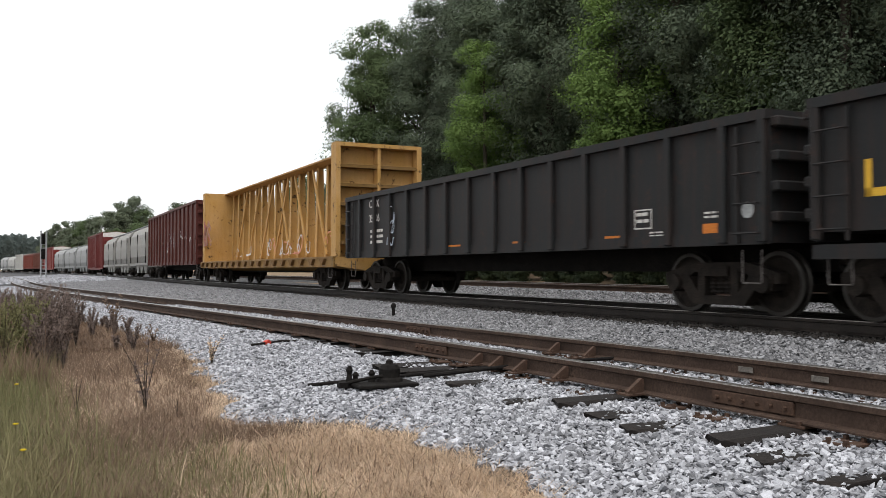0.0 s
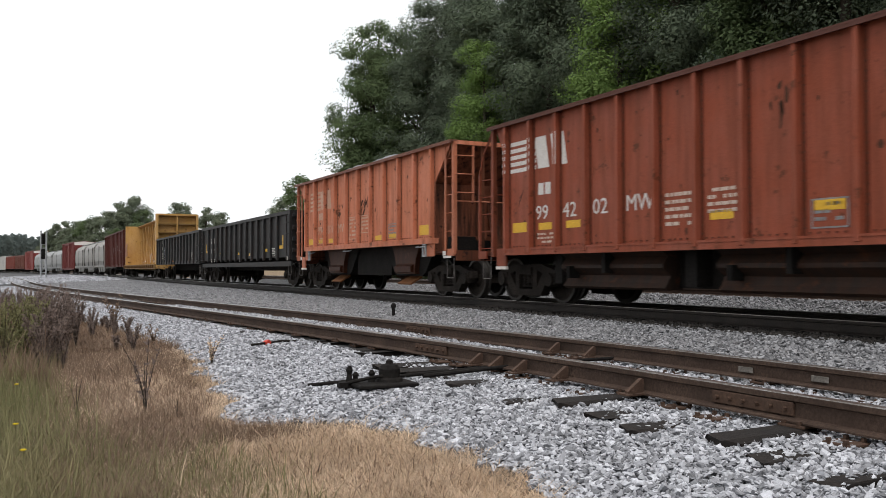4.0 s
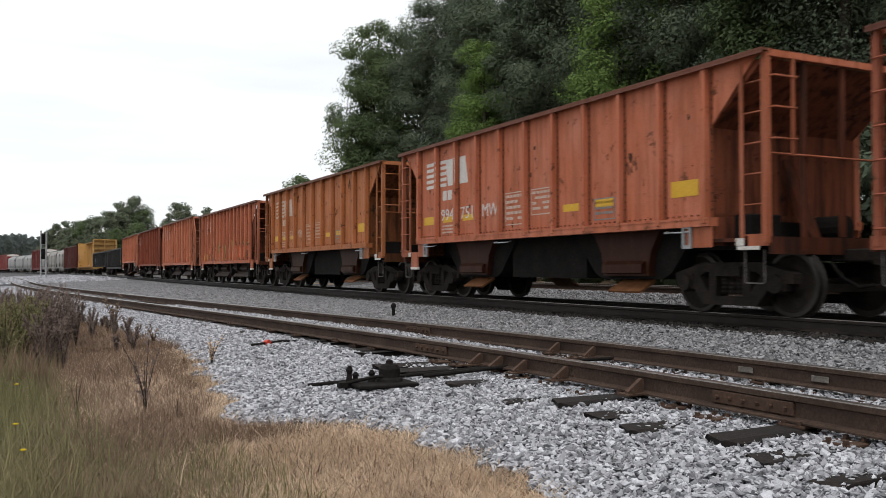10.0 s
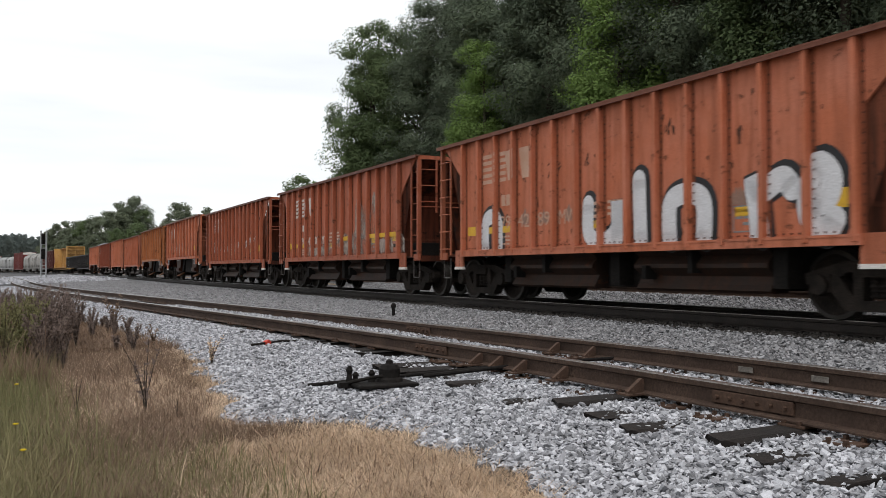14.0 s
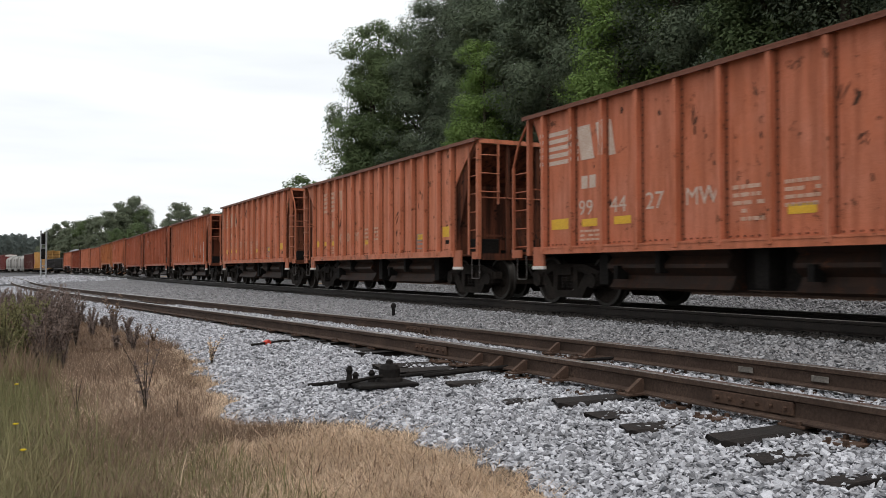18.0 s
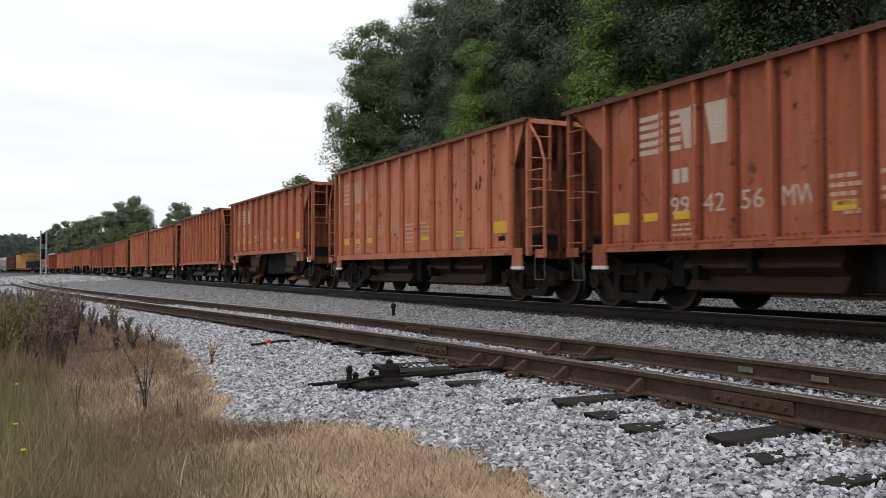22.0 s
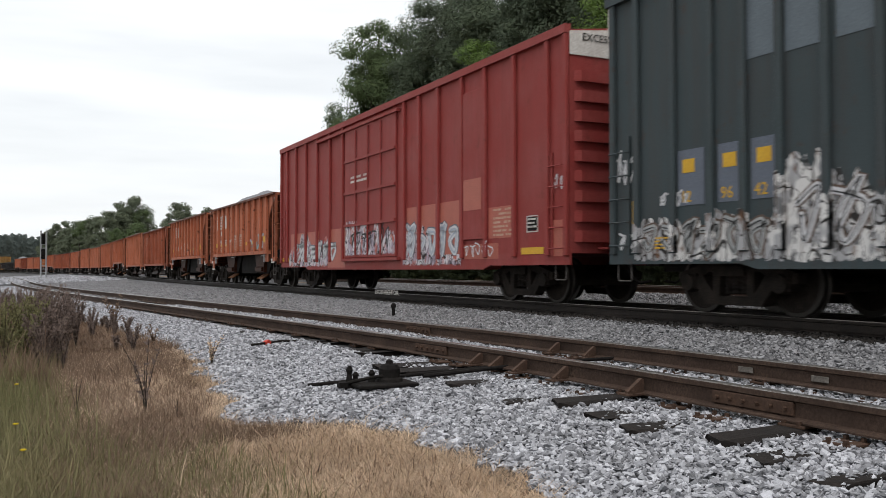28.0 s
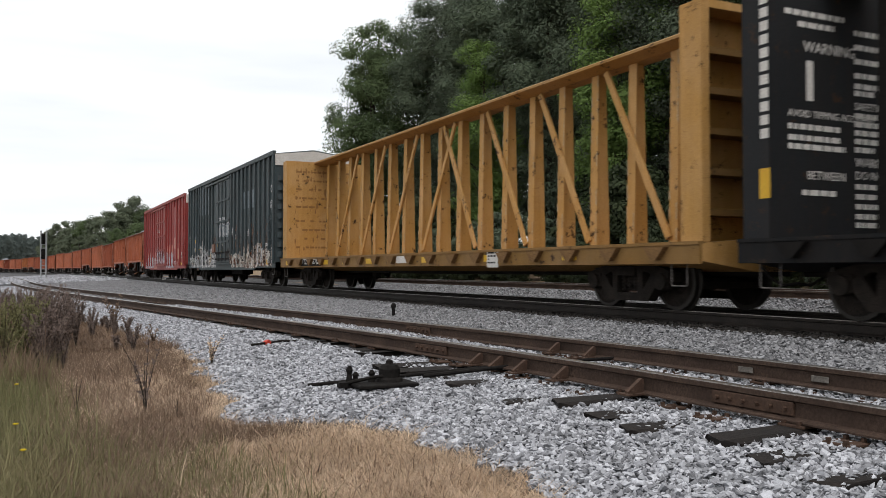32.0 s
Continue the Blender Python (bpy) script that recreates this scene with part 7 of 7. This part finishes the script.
splash(dark_boxcar, 1.7, 4.4, 0.95, 2.5, 1, FILM, 80, -1.5068, 0.5)
splash(dark_boxcar, -1.3, 1.4, 1.05, 1.9, 1, FILM, 81, -1.563, 0.5)
bm, rnd = bmesh.new(), random.Random(91)
for _ in range(50):
    scar(bm, rnd, rnd.uniform(-8.3, -2.2), rnd.uniform(1.6, 2.7), rnd.uniform(0.08, 0.24), 1.57)
for _ in range(16):
    scar(bm, rnd, rnd.uniform(1.7, 2.9), rnd.uniform(1.4, 2.2), rnd.uniform(0.08, 0.22), 1.57)
tagged(part("rust_stains", bm, SPRAY["stain"], dark_boxcar, "brown rust stains over the paint", (-1.5135, 0, 0)), kind="stuff")
for y0, y1, z0, z1, n, k in ((8.1, 5.5, 0.85, 1.5, 6, 1), (5.1, 3.0, 0.85, 1.9, 4, 2), (-2.0, -4.5, 0.8, 1.6, 5, 3), (-6.2, -8.1, 0.85, 2.0, 4, 4)):
    tangle(dark_boxcar, y0, y1, z0, z1, n, [(0.13, SPRAY["drip"]), (0.085, SPRAY["ash"] if k % 2 else SPRAY["white"]), (0.02, SPRAY["black"])], k, -1.514)
tangle(dark_boxcar, 0.75, -1.4, 2.25, 2.85, 5, [(0.3, SPRAY["white"]), (0.23, SPRAY["grey"]), (0.08, SPRAY["ash"])], 7, -1.57)
scrawl(dark_boxcar, 0.75, -0.75, 2.95, 3.15, 8, SPRAY["white"], 11, 0.03, -1.572)
for y0, y1, z0, z1, n, k in ((8.75, 8.3, 2.0, 2.7, 3, 12), (8.7, 8.3, 0.95, 1.3, 2, 13), (7.7, 7.0, 1.6, 1.85, 4, 14), (-1.7, -2.0, 2.1, 2.8, 1, 15), (-2.0, -2.5, 1.8, 2.6, 2, 16), (-8.3, -8.85, 2.9, 3.4, 3, 17), (-8.35, -8.85, 3.6, 4.0, 2, 18), (-8.4, -8.85, 0.9, 1.1, 3, 19), (-8.5, -8.8, 1.2, 1.6, 1, 20), (-4.7, -5.3, 2.0, 2.4, 3, 21)):
    scrawl(dark_boxcar, y0, y1, z0, z1, n, SPRAY["white"], k, 0.035)
for y, z0, z1, x in ((8.22, 0.95, 1.75, -1.513), (5.28, 1.03, 1.53, -1.513), (3.02, 1.03, 1.46, -1.513), (0.17, 1.3, 1.73, -1.566), (-8.24, 0.91, 1.78, -1.513)):
    decal(dark_boxcar, "reflector", y, y + 0.12, z0, z1, M["yellow"], x, "yellow reflective strip")
part("latch_box", soft_box(-0.06, 0.03, 1.8, 2.36, 1.49, 1.9, 0.02), SPRAY["stain"], dark_boxcar, "rust-brown box beside the door", (-1.52, 0, 0))
stencil(dark_boxcar, 7.5, 7.8, 0.95, 1.15, 4, M["yellow"], -1.513, seed=66)
decal(dark_boxcar, "notice", -8.03, -7.76, 0.86, 1.05, M["yellow"], -1.516, "yellow notice plate")
decal(dark_boxcar, "dark_plate", -8.12, -7.66, 1.28, 1.6, M["black"], -1.516, "black notice plate")
stencil(dark_boxcar, -8.08, -7.7, 1.32, 1.56, 3, M["white"], -1.519, True, 67)
decal(dark_boxcar, "notice", -0.03, 0.15, 1.77, 1.98, M["white"], -1.566, "white notice on the door")
stencil(dark_boxcar, 0.95, 1.12, 1.73, 1.94, 3, M["yellow"], -1.566, seed=68)
for k in range(2):
    part("door_bar", boxes((-0.03, 0.0, -1.4, 1.5, 1.12 + 0.3 * k, 1.2 + 0.3 * k)), M["black"], dark_boxcar, "dark bar across the door", (-1.575, 0, 0))

cb2 = coupled(centerbeam(21.8, (0.48, 0.265, 0.082), "weathered yellow centre-beam lumber car, empty"), -276.2)
for y in (10.2, 6.0, 4.2, 2.3, -1.4, -4.5, -7.4):
    decal(cb2, "reflector", y - 0.45, y, 0.82, 0.96, M["yellow"], -1.535, "yellow reflective patch")
letter(cb2, "TTZX", 0.17, 8.25, 0.84, -1.536, wide=1.2)
letter(cb2, "85742", 0.17, 7.2, 0.84, -1.536, wide=1.2)
decal(cb2, "mark_bar", -0.5, 0.15, 0.82, 1.0, M["white"], -1.536, "white reporting mark")
decal(cb2, "notice", -5.1, -4.65, 0.7, 1.06, M["white"], -1.54, "white framed notice plate")
stencil(cb2, -5.05, -4.7, 0.75, 1.02, 4, M["black"], -1.545, seed=71)
decal(cb2, "dark_panel", 6.25, 8.4, 0.78, 1.015, M["black"], -1.533, "black panel behind the white number")
bm, rnd = bmesh.new(), random.Random(93)
for r in range(9):
    x, z = -1.1, 4.2 - 0.32 * r - (0.2 if r > 4 else 0)
    while x < 1.0:
        w = rnd.uniform(0.06, 0.22)
        if rnd.random() < 0.6:
            box(bm, x, x + w, 0, 0.003, z, z + 0.07)
        x += w + 0.04
for _ in range(60):
    x, z, a, c = rnd.uniform(-1.25, 1.25), rnd.uniform(1.2, 4.4), rnd.uniform(0.01, 0.05), rnd.uniform(0.02, 0.16)
    bm.faces.new([bm.verts.new((x + a * math.cos(t) * rnd.uniform(0.5, 1.2), -0.002, z + c * math.sin(t) * rnd.uniform(0.5, 1.2))) for t in (6.283 * i / 7 for i in range(7))])
tagged(part("faded_lettering", bm, SPRAY["ochre"], cb2, "faded brown lettering and stains on the bulkhead", (0, 10.9 - 0.4845, 0)), kind="stuff")
cb3 = coupled(centerbeam(21.4, (0.018, 0.019, 0.021), "black centre-beam lumber car with white warning lettering"), -298.75)
def on_bulkhead(text, height, x, z):
    part("lettering", lettering(text, height, M["white"]), None, cb3, "painted " + text, Matrix.Translation((x, 10.7 - 0.487, z)) @ FONT_END)


on_bulkhead("WARNING", 0.15, -0.8, 3.62)
on_bulkhead("AVOID TIPPING ACCIDENT", 0.1, -1.1, 2.72)
on_bulkhead("BETWEEN", 0.12, -0.75, 1.88)
on_bulkhead("SAFETY FIRST", 0.11, 0.2, 2.9)
on_bulkhead("WARNING", 0.13, 0.2, 2.1)
on_bulkhead("DO NOT", 0.12, 0.2, 1.92)
bm = bmesh.new()
rnd = random.Random(81)
for z, x0, x1 in ((4.1, -1.15, 0.0), (3.95, -0.9, -0.2), (2.55, -1.1, -0.1), (2.4, -1.1, -0.1), (2.28, -1.1, 0.0), (1.66, -0.85, -0.2), (3.95, 0.2, 0.85), (3.75, 0.2, 0.85), (3.55, 0.2, 0.8), (3.35, 0.2, 0.85), (3.2, 0.2, 0.85), (3.1, 0.2, 0.6), (2.78, 0.2, 0.85), (2.66, 0.2, 0.85), (2.54, 0.2, 0.8), (2.42, 0.2, 0.85), (2.3, 0.2, 0.6), (1.78, 0.2, 0.85), (1.64, 0.2, 0.8), (1.5, 0.2, 0.85), (1.36, 0.2, 0.8), (1.24, 0.2, 0.7)):
    x = x0
    while x < x1:
        w = rnd.uniform(0.06, 0.2)
        box(bm, x, min(x + w, x1), 10.211, 10.214, z, z + 0.075)
        x += w + 0.03
box(bm, -0.75, -0.62, 10.211, 10.214, 2.95, 3.5)
tagged(part("stencil", bm, M["white"], cb3, "rows of white warning text"), kind="stuff")
bm = bmesh.new()
for k in range(12):
    box(bm, -1.455, -1.452, 10.22, 10.36, 2.4 + 0.18 * k, 2.53 + 0.18 * k)
tagged(part("stencil", bm, M["white"], cb3, "white vertical owner's mark on the bulkhead edge"), kind="stuff")
decal(cb3, "reflector", 10.2, 10.38, 1.6, 2.0, M["yellow"], -1.455, "yellow reflective strip")


# ------------------------------------------------------------ motion of the train
SPEED = 9.615
ROUTE = [-460.0]
while ROUTE[-1] < 900:
    ROUTE.append(ROUTE[-1] + 2.0)
LENGTHS = [0.0]
for a, b in zip(ROUTE, ROUTE[1:]):
    LENGTHS.append(LENGTHS[-1] + math.hypot(b - a, main_x(b) - main_x(a)))
ZERO_AT = float(np.interp(0.0, ROUTE, LENGTHS))


def on_route(s):
    """The point of the main track s metres along it from the camera's side."""
    y = float(np.interp(s + ZERO_AT, LENGTHS, ROUTE))
    return Vector((main_x(y), y, 0))


def car_pose(middle, centers):
    a, b = on_route(middle - centers), on_route(middle + centers)
    d = b - a
    return Matrix.Translation((a + b) / 2) @ pose(0, 0, 0, 0, 0, -math.degrees(math.atan2(d.x, d.y)))


def motions():
    for car, front_end, half in TRAIN:
        rows = []
        for t in range(33):
            rows.append((t, car_pose(front_end - half + SPEED * t, half * 0.78)))
        walk(car, rows)
    # wheels roll: one turning motion for the leading and one for the trailing axles
    for s in (1, -1):
        first = WHEELS[s][0]
        step = 2 / 30
        rows = [(k * step, pose(0, s * 0.889, 0.457) @ Matrix.Rotation(-SPEED * k * step / 0.457, 4, "X")) for k in range(481)]
        walk(first, rows)
        for w in WHEELS[s][1:]:
            w.rotation_mode = "QUATERNION"
            w.animation_data_create()
            w.animation_data.action = first.animation_data.action
            w.animation_data.action_slot = first.animation_data.action_slot


motions()
